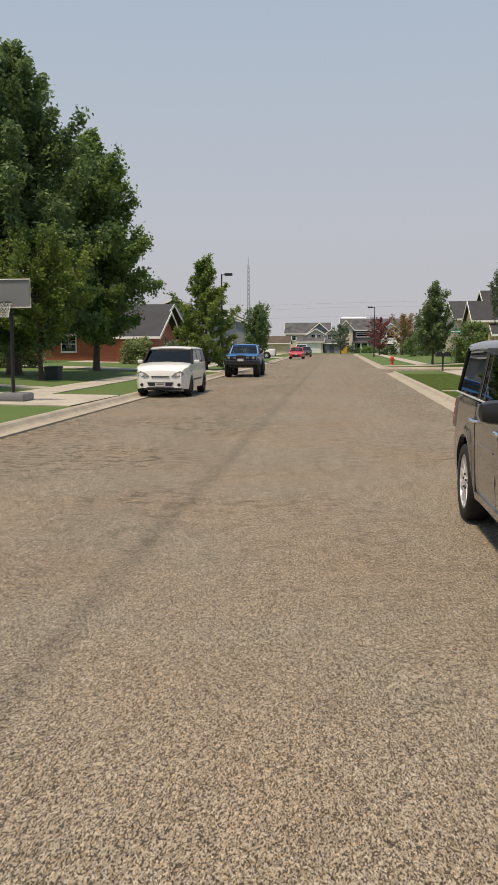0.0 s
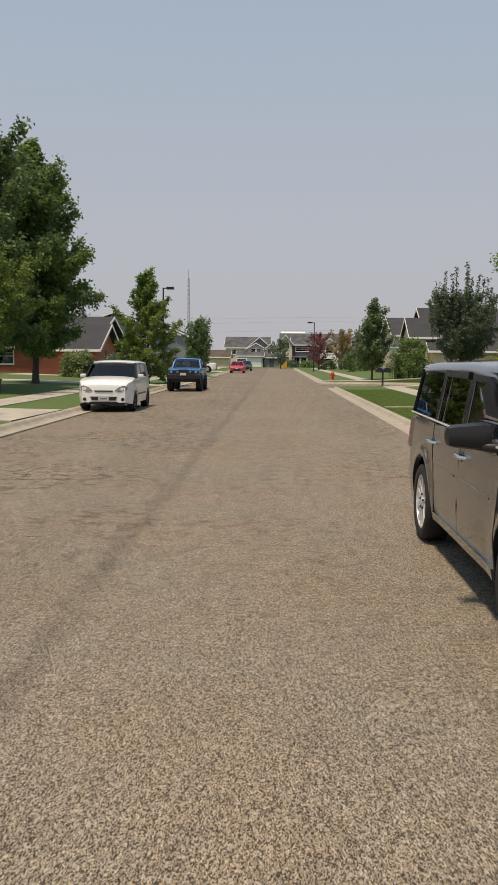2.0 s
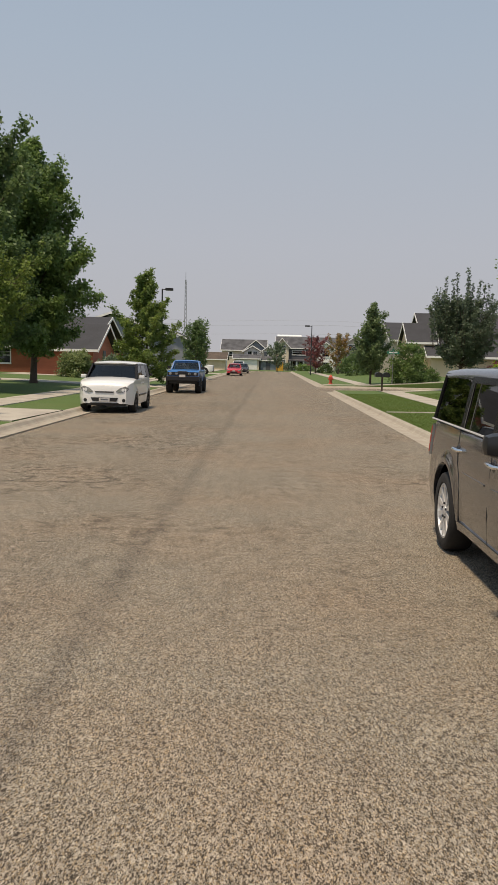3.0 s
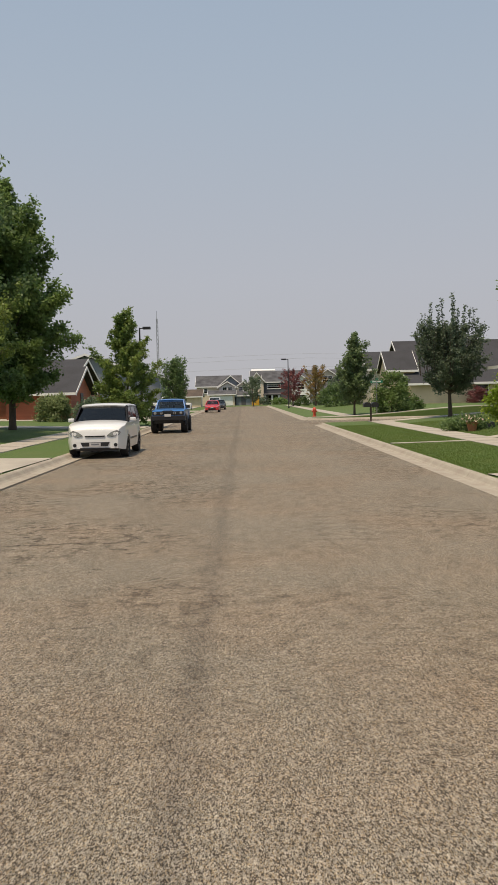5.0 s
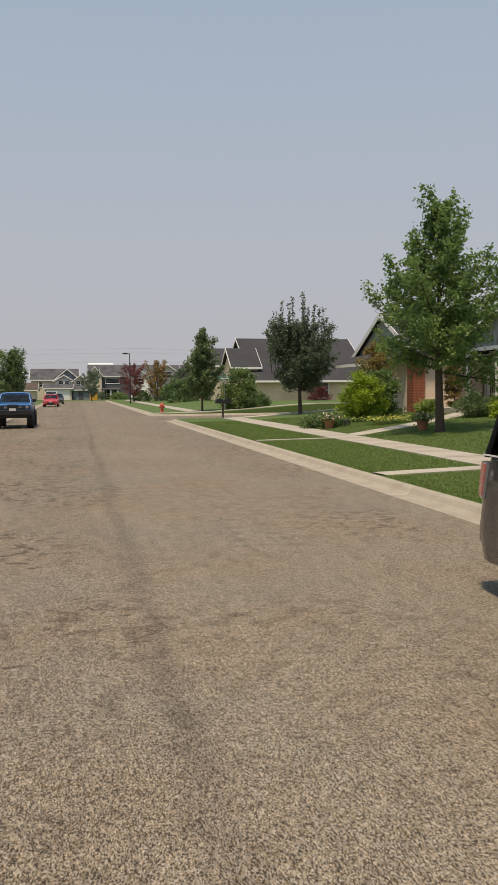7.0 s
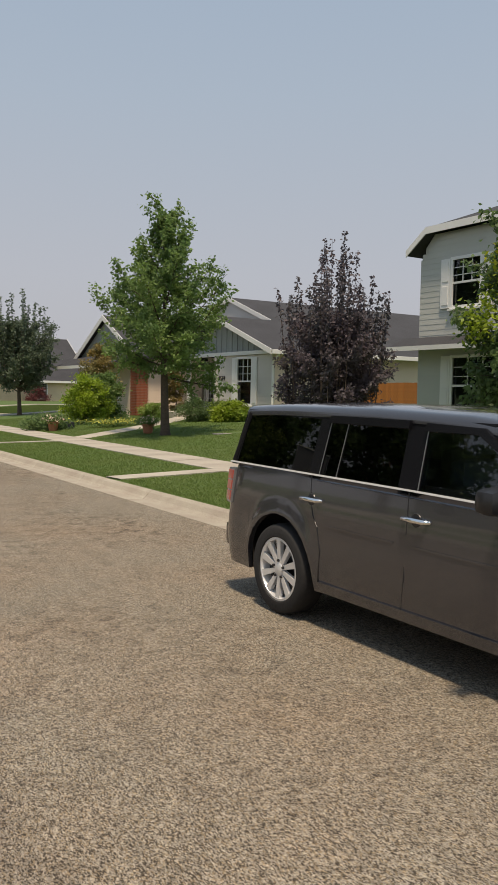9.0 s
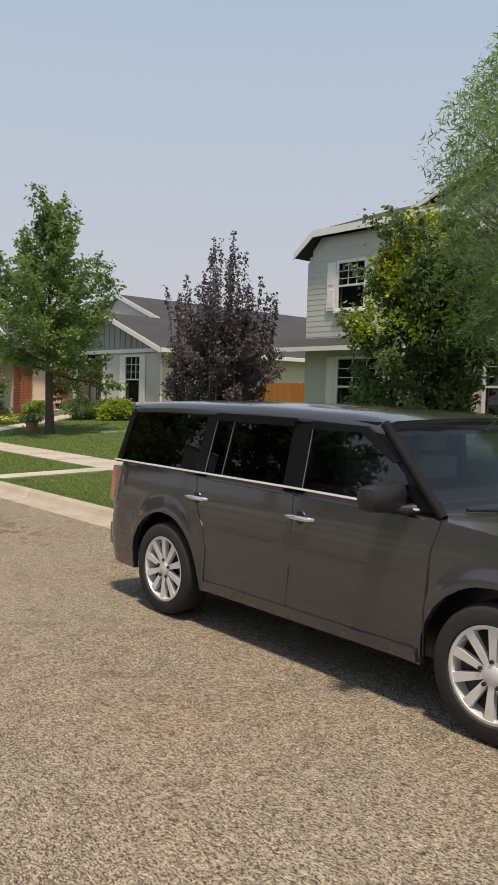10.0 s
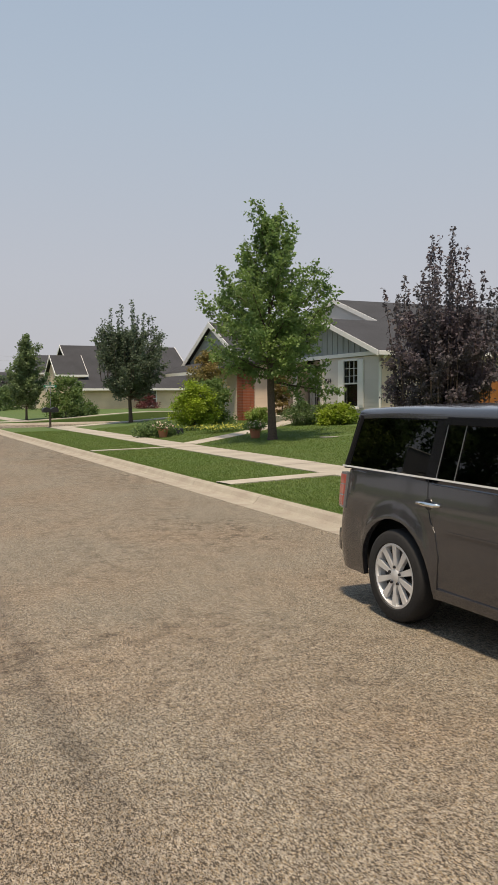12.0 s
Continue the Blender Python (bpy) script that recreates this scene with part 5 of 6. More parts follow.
def wheel(parent, m, R, width, rim_r, spokes, material=ALLOY, label="", lugs=True, paddle=0.05, outer=1):
    """A wheel whose outer face looks along -x (outer=1) in its own frame."""
    w = width
    bm = bmesh.new()
    lathe(bm, [(rim_r * 0.98, -w * 0.40), (rim_r * 1.03, -w * 0.5), (R * 0.90, -w * 0.52), (R * 0.965, -w * 0.46), (R, -w * 0.32), (R, w * 0.32), (R * 0.95, w * 0.48), (rim_r, w * 0.45)], 40)
    tyre = part("wheel", bm, RUBBER, parent, label or "black tyre on an alloy rim", smooth=40)
    tyre.matrix_basis = m
    bm = bmesh.new()
    lathe(bm, [(rim_r * 1.0, -w * 0.46), (rim_r * 0.93, -w * 0.47), (rim_r * 0.90, -w * 0.40), (rim_r * 0.88, w * 0.3)], 40)
    part("rim", bm, material, tyre, smooth=40)
    # black backing disc: the dark behind the spokes, done in colour
    bm = bmesh.new()
    lathe(bm, [(rim_r * 0.9, -w * 0.12), (0.001, -w * 0.12)], 24)
    part("brake_disc", bm, TRIM, tyre)
    bm = bmesh.new()
    for k in range(spokes):
        a = 2 * math.pi * k / spokes
        rot = Matrix.Rotation(a, 4, "X")
        pts = [(-w * 0.40, -paddle * 0.62, rim_r * 0.12), (-w * 0.40, paddle * 0.62, rim_r * 0.12), (-w * 0.45, paddle * 1.1, rim_r * 0.92), (-w * 0.45, -paddle * 1.1, rim_r * 0.92)]
        n0 = len(bm.verts)
        prism(bm, [rot @ Vector(p) for p in pts], (w * 0.14, 0, 0))
    part("spoke", bm, material, tyre)
    bm = bmesh.new()
    lathe(bm, [(0.001, -w * 0.455), (rim_r * 0.13, -w * 0.455), (rim_r * 0.2, -w * 0.42), (rim_r * 0.2, -w * 0.2)], 20)
    part("hub", bm, material, tyre, smooth=30)
    if lugs:
        for k in range(5):
            a = 2 * math.pi * k / 5 + 0.3
            bm = bmesh.new()
            lathe(bm, [(0.001, -w * 0.47), (0.011, -w * 0.47), (0.013, -w * 0.38)], 8)
            o = part("lug_nut", bm, TRIM, tyre)
            o.matrix_basis = pose(0, math.cos(a) * rim_r * 0.27, math.sin(a) * rim_r * 0.27)
    return tyre


def car(name, m, label, S):
    """S: the numbers and colours of one car."""
    root = thing(name, m, label, "car")
    L, hw = S["L"], S["hw"]
    paint = S["paint"]
    zb, R = S["rocker"], S["R"]
    axles = S["axles"]
    AR = S.get("arch", R * 1.19)
    zc = R
    cols = {0.0, 0.03, 0.08, 0.16, 0.28, L - 0.28, L - 0.16, L - 0.08, L - 0.03, L}
    for a in axles:
        cols |= {a + AR * math.cos(math.pi * k / 14) for k in range(15)} | {a - AR - 0.012, a + AR + 0.012}
    cols |= {L * k / 26 for k in range(27)}
    cols = sorted(c for c in cols if 0 <= c <= L)
    cols = [c for i, c in enumerate(cols) if i == 0 or c - cols[i - 1] > 0.004]

    def top(s):
        return lerp_table(S["top"], s)

    def bottom(s):
        z = zb + S.get("lip", 0.10) * (max(0, 1 - s / 0.25) + max(0, 1 - (L - s) / 0.25)) * 0.5
        for a in axles:
            if abs(s - a) < AR:
                z = max(z, zc + math.sqrt(max(0, AR * AR - (s - a) ** 2)))
        return z

    def half(s):
        e = S.get("round", 0.35)
        f = 1.0
        q = S.get("nose", 0.16)
        if s < e:
            f -= q * ((e - s) / e) ** 2.2
        if s > L - e:
            f -= S.get("tail", q * 0.6) * ((s - L + e) / e) ** 2.4
        return hw * f

    def side(s, z):
        zt = top(s)
        mid = S.get("wide", 0.62)
        k = (z - mid) / (0.55 if z > mid else 0.40)
        flare = 0.0
        for a in axles:
            d = math.hypot(s - a, z - zc)
            if d < AR + 0.09:
                flare = S.get("flare", 0.018) * max(0, min(1, (AR + 0.09 - d) / 0.05))
        return half(s) * (1 - 0.045 * k * k) + flare
    rows = [0, 0.06, 0.16, 0.3, 0.45, 0.6, 0.75, 0.88, 0.96]
    bm = bmesh.new()
    sec = []
    for s in cols:
        b, t = bottom(s), top(s)
        pts = [(side(s, b) - 0.05, b + 0.001)] if b < zb + 0.2 else [(side(s, b) - 0.05, b)]
        for v in rows:
            z = b + (t - b) * v
            pts.append((side(s, z), z))
        x = side(s, t)
        r = S.get("shoulder", 0.07)
        pts += [(x - r * 0.30, t - 0.012), (x - r, t + 0.008), (x * 0.55, t + S.get("crown", 0.03)), (0, t + S.get("crown", 0.03) * 1.3)]
        lean = S.get("lean", 0.0) * max(0.0, (s - L + 0.6) / 0.6)
        along = [s - lean * max(0.0, (p[1] - 0.5) / (t - 0.5)) ** 1.4 for p in pts]
        ring = [bm.verts.new((-p[0], q, p[1])) for p, q in zip(pts, along)] + [bm.verts.new((p[0], q, p[1])) for p, q in list(zip(pts, along))[-2::-1]]
        sec.append(ring)
    for p, q in zip(sec, sec[1:]):
        for i in range(len(p) - 1):
            bm.faces.new((p[i], p[i + 1], q[i + 1], q[i]))
    bm.faces.new(sec[0])
    bm.faces.new(sec[-1][::-1])
    bmesh.ops.recalc_face_normals(bm, faces=bm.faces)
    body = part("body", bm, paint, root, smooth=32)
    bm = bmesh.new()
    box(bm, -hw + 0.27, hw - 0.27, 0.2, L - 0.2, zb - 0.03, 0.78)
    part("underbody", bm, TRIM, root)
    for a in axles:
        for sg in (-1, 1):
            wheel(root, pose(sg * (hw - S.get("tuck", 0.11)), a, R, 0, 0, 0 if sg < 0 else 180), R, S.get("tyre_w", 0.235), S["rim"], S["spokes"], S.get("rim_mat", ALLOY), paddle=S.get("paddle", 0.05))
    # greenhouse
    tum = S["tumble"]
    belt = S["belt"]

    def gx(z, s):
        return S["gw"] - (z - belt) * tum

    def panel(nm, poly, material, t=0.012, off=0.0, par=root, lab=""):
        for sg in (-1, 1):
            bm = bmesh.new()
            a = [bm.verts.new((sg * (gx(z, s) + off), s, z)) for s, z in poly]
            b = [bm.verts.new((sg * (gx(z, s) + off - t), s, z)) for s, z in poly]
            bm.faces.new(a)
            bm.faces.new(b[::-1])
            for i in range(len(a)):
                j = (i + 1) % len(a)
                bm.faces.new((a[j], a[i], b[i], b[j]))
            bmesh.ops.recalc_face_normals(bm, faces=bm.faces)
            o = part(nm, bm, material, par, lab)
            if material in (TINT, CLEAR, SMOKE):
                o.visible_shadow = False
    for poly, glass in S["glass"]:
        panel("side_window", poly, glass, 0.006, -0.004)
    for poly in S["pillars"]:
        panel("pillar", poly, S["pillar_mat"], 0.05, 0.0)
    for poly in S.get("strips", ()):
        panel("belt_trim", poly, BRIGHT, 0.012, 0.020, lab="thin chrome belt line")
    for poly in S.get("bars", ()):
        panel("window_bar", poly, GALV, 0.005, 0.004, lab="thin bright window edge")
    for poly in S.get("visors", ()):
        panel("window_visor", poly, GLOSSB, 0.03, 0.028, lab="smoked plastic rain visor")
    # roof with rounded edges
    rt = S["roof"]
    bm = bmesh.new()
    ss = [rt[0][0] + (rt[-1][0] - rt[0][0]) * k / 16 for k in range(17)]
    secs = []
    bow0 = S["screens"][0][4]
    for i, s in enumerate(ss):
        z = lerp_table(rt, s)
        x = gx(z, s) + 0.012
        bw = bow0 * max(0.0, 1 - i / 5)
        pts = [(x - 0.05, z - 0.085), (x + 0.004, z - 0.085), (x, z - 0.05), (x - 0.02, z - 0.018), (x - 0.07, z), (x * 0.5, z + 0.022), (0, z + 0.03)]
        secs.append([bm.verts.new((-p, s + bw * (p / x) ** 2, q)) for p, q in pts] + [bm.verts.new((p, s + bw * (p / x) ** 2, q)) for p, q in pts[-2::-1]])
    for p, q in zip(secs, secs[1:]):
        for i in range(len(p) - 1):
            bm.faces.new((p[i], p[i + 1], q[i + 1], q[i]))
    bm.faces.new(secs[0])
    bm.faces.new(secs[-1][::-1])
    bmesh.ops.recalc_face_normals(bm, faces=bm.faces)
    part("roof", bm, S.get("roof_mat", paint), root, smooth=40)
    # black plate over the body's lid, standing in for the cabin's inner shade
    s0, s1 = S["screens"][0][1][0], S["screens"][1][1][0]
    bm = bmesh.new()
    box(bm, -S["gw"] + 0.09, S["gw"] - 0.09, s0 + 0.22, s1 - 0.12, belt - 0.06, belt + 0.03, 0.01)
    part("cabin_floor", bm, TRIM, root)
    # windscreen and rear window, bowed sheets
    for nm, (s0, z0), (s1, z1), mt, bow in S["screens"]:
        bm = bmesh.new()
        grid = []
        for j in range(7):
            v = j / 6
            s, z = s0 + (s1 - s0) * v, z0 + (z1 - z0) * v
            w = gx(max(z, belt), s) - 0.035
            grid.append([bm.verts.new((w * u, s + bow * (u * u), z)) for u in (-1, -0.8, -0.5, -0.2, 0.2, 0.5, 0.8, 1)])
        for p, q in zip(grid, grid[1:]):
            for i in range(7):
                bm.faces.new((p[i], p[i + 1], q[i + 1], q[i]))
        o = part(nm, bm, mt, root, smooth=60)
        o.visible_shadow = False
        for sg in (-1, 1):
            bm = bmesh.new()
            pts = []
            for v in (0, 0.33, 0.66, 1):
                s, z = s0 + (s1 - s0) * v, z0 + (z1 - z0) * v
                pts.append((sg * (gx(max(z, belt), s) - 0.015), s + bow * 0.9, z))
            tube(bm, pts, 0.030, 8)
            part("screen_pillar", bm, MATTEB if S["pillar_mat"] is GLOSSB else S["pillar_mat"], root, smooth=60)
    # seats and dashboard
    if S.get("cabin", True):
        zf = belt - 0.02
        for s in S["seats"]:
            for sg in (-1, 1):
                bm = bmesh.new()
                box(bm, sg * 0.40 - 0.24, sg * 0.40 + 0.24, s, s + 0.14, zf - 0.35, zf + 0.22, 0.05)
                box(bm, sg * 0.40 - 0.13, sg * 0.40 + 0.13, s + 0.03, s + 0.12, zf + 0.25, zf + 0.40, 0.03)
                part("seat", bm, SEATC, root)
    S["_gx"] = gx
    S["_side"] = side
    S["_panel"] = panel
    return root


def sides(nm, par, material, make, lab="", smooth=None):
    for sg in (-1, 1):
        bm = bmesh.new()
        make(bm, sg)
        part(nm, bm, material, par, lab, smooth)


# --- the grey van ---
VAN = dict(L=5.02, hw=0.965, paint=GREYPAINT, rocker=0.29, R=0.372, axles=(1.0, 4.015), rim=0.262, spokes=10, paddle=0.026, arch=0.46,
           top=[(0, 0.86), (0.06, 0.95), (0.2, 1.02), (0.8, 1.09), (1.30, 1.14), (1.4, 1.155), (4.0, 1.19), (4.9, 1.205), (5.02, 1.19)],
           belt=1.19, gw=0.925, tumble=0.16, wide=0.70, round=0.30, nose=0.13, crown=0.02, lip=0.06,
           roof=[(1.68, 1.665), (2.0, 1.70), (3.0, 1.725), (4.2, 1.72), (4.68, 1.70)],
           pillar_mat=GLOSSB,
           glass=[([(4.50, 1.205), (4.36, 1.645), (3.60, 1.655), (3.66, 1.20)], TINT), ([(3.56, 1.20), (3.48, 1.64), (2.62, 1.63), (2.66, 1.195)], TINT),
                  ([(2.48, 1.19), (2.46, 1.625), (2.0, 1.61), (1.62, 1.36), (1.52, 1.19)], SMOKE), ([(4.74, 1.205), (4.60, 1.64), (4.35, 1.645), (4.49, 1.205)], TINT)],
           pillars=[[(3.67, 1.18), (3.60, 1.66), (3.46, 1.66), (3.53, 1.18)], [(2.67, 1.18), (2.64, 1.65), (2.45, 1.65), (2.47, 1.18)],
                    [(4.82, 1.18), (4.68, 1.66), (4.60, 1.66), (4.74, 1.18)], [(1.56, 1.18), (1.66, 1.36), (1.97, 1.60), (1.87, 1.645), (1.62, 1.40), (1.40, 1.16)],
                    [(4.70, 1.635), (4.66, 1.67), (1.9, 1.655), (1.95, 1.605)]],
           strips=[[(4.82, 1.195), (4.82, 1.207), (3.60, 1.200), (3.60, 1.188)], [(3.595, 1.188), (3.595, 1.200), (2.57, 1.194), (2.57, 1.182)], [(2.565, 1.182), (2.565, 1.194), (1.52, 1.180), (1.52, 1.168)]],
           bars=[[(3.541, 1.20), (3.534, 1.20), (3.469, 1.61), (3.476, 1.61)], [(3.336, 1.20), (3.329, 1.20), (3.269, 1.60), (3.276, 1.60)], [(2.483, 1.19), (2.476, 1.19), (2.456, 1.59), (2.463, 1.59)]],
           visors=[[(3.50, 1.60), (3.46, 1.655), (2.62, 1.65), (2.62, 1.595)], [(2.48, 1.585), (2.46, 1.64), (1.98, 1.625), (1.70, 1.43), (1.74, 1.42), (2.02, 1.585)]],
           screens=[("windscreen", (1.22, 1.14), (1.72, 1.645), CLEAR, 0.17), ("rear_window", (4.84, 1.21), (4.68, 1.64), TINT, -0.06)],
           seats=(2.35, 3.2), lean=0.17, tail=0.16)
van = car("station_wagon", pose(2.825, 4.085, 0), "dark grey boxy station wagon with tinted windows and alloy wheels", VAN)
sd_ = VAN["_side"]


def on_side(bm, sg, s0, s1, z0, z1, t=0.012, off=0.0, n=10):
    """A thin strip lying on the flank of the van."""
    rows_ = []
    for k in range(n + 1):
        s = s0 + (s1 - s0) * k / n
        row = []
        for z, o in ((z0, -0.02), (z0, t), (z1, t), (z1, -0.02)):
            row.append(bm.verts.new((sg * (sd_(s, z) + o + off), s, z)))
        rows_.append(row)
    for p, q in zip(rows_, rows_[1:]):
        for i in range(4):
            bm.faces.new((p[i], p[(i + 1) % 4], q[(i + 1) % 4], q[i]))
    bm.faces.new(rows_[0])
    bm.faces.new(rows_[-1][::-1])
    bmesh.ops.recalc_face_normals(bm, faces=bm.faces)


sides("sill_trim", van, GREYPAINT, lambda bm, sg: on_side(bm, sg, 1.49, 3.50, 0.30, 0.375, 0.014))
for s0 in (2.46, 3.59):
    def handle(bm, sg, s0=s0):
        x = sd_(s0, 1.0)
        tube(bm, [(sg * (x - 0.01), s0 - 0.12, 1.0), (sg * (x + 0.035), s0 - 0.09, 1.003), (sg * (x + 0.042), s0, 1.005), (sg * (x + 0.035), s0 + 0.09, 1.003), (sg * (x - 0.01), s0 + 0.12, 1.0)], [0.012, 0.017, 0.018, 0.017, 0.012], 10)
    sides("door_handle", van, CHROME, handle, "chrome door handle", 60)

    def cup(bm, sg, s0=s0):
        x = sd_(s0, 1.0)
        lathe(bm, [(0.001, 0.004), (0.045, 0.004), (0.052, -0.01)], 20)
        for v in bm.verts:
            v.co = Vector((sg * (x + v.co.x), s0 + v.co.y, 1.0 + v.co.z))
    sides("handle_cup", van, TRIM, cup)
# door shut lines: narrow dark gaps
for pts in ([(2.60, 0.34), (2.55, 0.6), (2.54, 1.0), (2.55, 1.18)], [(1.44, 0.36), (1.43, 0.6), (1.42, 0.95), (1.36, 1.14)], [(3.50, 0.36), (3.46, 0.62), (3.50, 0.80), (3.56, 0.88), (3.60, 1.0), (3.62, 1.18)]):
    def gap(bm, sg, pts=pts):
        tube(bm, [(sg * (sd_(s, z) + 0.0005), s, z) for s, z in pts], 0.0045, 6)
    sides("shut_line", van, TRIM, gap)
# groove along the doors
sides("door_crease", van, GREYPAINT, lambda bm, sg: on_side(bm, sg, 1.62, 2.46, 0.815, 0.829, 0.006))
sides("door_crease", van, GREYPAINT, lambda bm, sg: on_side(bm, sg, 2.66, 3.36, 0.815, 0.829, 0.006))


def mirror(bm, sg):
    x = sd_(1.66, 1.15)
    box(bm, -0.155, 0.155, -0.075, 0.075, -0.085, 0.085, 0.06)
    for v in bm.verts:
        v.co = Vector((sg * (x + 0.17 + v.co.x), 1.66 + v.co.y - 0.03 * abs(v.co.x) / 0.12 + 0.03, 1.235 + v.co.z * (1 - 0.15 * v.co.x / 0.12)))
    tube(bm, [(sg * (x - 0.06), 1.55, 1.17), (sg * (x + 0.02), 1.60, 1.165), (sg * (x + 0.12), 1.65, 1.175)], [0.04, 0.034, 0.03], 8)


sides("wing_mirror", van, TRIM, mirror, "black door mirror", 50)


def mirror_glass(bm, sg):
    x = sd_(1.66, 1.15) + 0.17
    box(bm, sg * x - 0.08, sg * x + 0.08, 1.72, 1.745, 1.19, 1.28)


sides("mirror_glass", van, CHROME, mirror_glass)


def tail(bm, sg, ex=0.0):
    pts = [(4.76, 0.83), (4.90, 0.83), (4.87, 1.14), (4.73, 1.14)]
    a = []
    for o in (0.012 + ex, -0.05):
        a.append([bm.verts.new((sg * (sd_(s, z) + o), s, z)) for s, z in pts])
    bm.faces.new(a[0])
    bm.faces.new(a[1][::-1])
    for i in range(4):
        j = (i + 1) % 4
        bm.faces.new((a[0][j], a[0][i], a[1][i], a[1][j]))
    bmesh.ops.recalc_face_normals(bm, faces=bm.faces)


def tail_inner(z0, z1):
    def f(bm, sg):
        k0, k1 = (z0 - 0.83) * 0.1, (z1 - 0.83) * 0.1
        pts = [(4.78 - k0, z0), (4.885 - k0, z0), (4.885 - k1, z1), (4.78 - k1, z1)]
        a = [[bm.verts.new((sg * (sd_(s, z) + o), s, z)) for s, z in pts] for o in (0.018, -0.02)]
        bm.faces.new(a[0])
        bm.faces.new(a[1][::-1])
        for i in range(4):
            j = (i + 1) % 4
            bm.faces.new((a[0][j], a[0][i], a[1][i], a[1][j]))
        bmesh.ops.recalc_face_normals(bm, faces=bm.faces)
    return f


sides("tail_light", van, LAMPC, tail, "tall tail light with a bright surround")
for a, b in ((0.855, 0.94), (0.95, 1.035), (1.045, 1.125)):
    sides("tail_lens", van, TAILRED, tail_inner(a, b), "red tail light lens")


def wiper(bm, sg):
    if sg < 0:
        tube(bm, [(-0.75, 1.33, 1.185), (-0.3, 1.20, 1.17), (0.1, 1.15, 1.165)], 0.012, 6)
    else:
        tube(bm, [(-0.05, 1.14, 1.17), (0.35, 1.20, 1.175), (0.7, 1.30, 1.185)], 0.012, 6)


sides("wiper", van, TRIM, wiper)
bm = bmesh.new()
box(bm, -0.80, 0.80, -0.005, 0.06, 0.62, 0.86, 0.02)
part("grille", bm, TRIM, van)
for i in range(3):
    bm = bmesh.new()
    box(bm, -0.78, 0.78, -0.02, 0.0, 0.65 + i * 0.07, 0.685 + i * 0.07, 0.008)
    part("grille_bar", bm, CHROME, van)
sides("headlight", van, LAMPC, lambda bm, sg: box(bm, min(sg * 0.62, sg * 0.86), max(sg * 0.62, sg * 0.86), 0.0, 0.09, 0.66, 0.86, 0.03))
bm = bmesh.new()
box(bm, -0.84, 0.84, -0.03, 0.12, 0.36, 0.58, 0.05)
part("bumper", bm, GREYPAINT, van)
bm = bmesh.new()
box(bm, -0.86, 0.86, 4.9, 5.04, 0.40, 0.62, 0.05)
part("rear_bumper", bm, GREYPAINT, van)
bm = bmesh.new()
box(bm, -0.78, 0.78, 1.30, 1.9, 1.0, 1.15, 0.04)
part("dashboard", bm, DASH, van)

# --- the white hatchback ---
KIA = dict(L=4.10, hw=0.89, paint=WHITEPAINT, rocker=0.26, R=0.325, axles=(0.80, 3.35), rim=0.23, spokes=5, paddle=0.05, arch=0.39, rim_mat=BLACKM,
           top=[(0, 0.80), (0.05, 0.90), (0.18, 0.985), (0.6, 1.06), (0.98, 1.10), (1.1, 1.08), (3.9, 1.14), (4.05, 1.12), (4.1, 1.0)],
           belt=1.09, gw=0.86, tumble=0.22, wide=0.62, round=0.5, nose=0.22, crown=0.04,
           roof=[(1.55, 1.58), (1.8, 1.635), (2.6, 1.65), (3.85, 1.60)], pillar_mat=GLOSSB,
           glass=[([(1.30, 1.11), (2.28, 1.12), (2.30, 1.54), (1.72, 1.53)], TINT), ([(2.36, 1.12), (3.2, 1.16), (3.2, 1.53), (2.38, 1.54)], TINT)],
           pillars=[[(3.18, 1.08), (4.02, 1.10), (3.84, 1.56), (3.18, 1.55)], [(2.26, 1.08), (2.38, 1.08), (2.40, 1.56), (2.28, 1.56)], [(1.05, 1.08), (1.32, 1.08), (1.74, 1.52), (1.6, 1.56)], [(1.6, 1.515), (3.85, 1.53), (3.85, 1.59), (1.6, 1.58)]],
           screens=[("windscreen", (0.98, 1.09), (1.60, 1.575), TINT, 0.16), ("rear_window", (4.0, 1.12), (3.86, 1.56), TINT, -0.05)], seats=(1.95, 2.8))
kia = car("hatchback", pose(-5.12, 25.9, -0.02), "white boxy hatchback parked at the kerb", KIA)
ks = KIA["_side"]


def front_piece(bm, pts, depth=0.04, y0=-0.015):
    """A plate standing proud of the nose, wrapped back towards the corners."""
    a = [bm.verts.new((x, y0 + 0.30 * max(0, abs(x) - 0.52) ** 1.5, z)) for x, z in pts]
    b = [bm.verts.new((x * 0.99, y0 + depth + 0.12 + 0.30 * max(0, abs(x) - 0.52) ** 1.5, z)) for x, z in pts]
    bm.faces.new(a)
    for i in range(len(pts)):
        j = (i + 1) % len(pts)
        bm.faces.new((a[j], a[i], b[i], b[j]))
    bmesh.ops.recalc_face_normals(bm, faces=bm.faces)


def klamp(bm, sg, k=1.0, y0=-0.02):
    pts = [(0.38, 0.70), (0.52, 0.665), (0.70, 0.70), (0.76, 0.79), (0.66, 0.855), (0.50, 0.80)]
    cx, cz = 0.57, 0.755
    front_piece(bm, [(sg * (cx + (x - cx) * k), cz + (z - cz) * k) for x, z in pts], 0.04, y0)


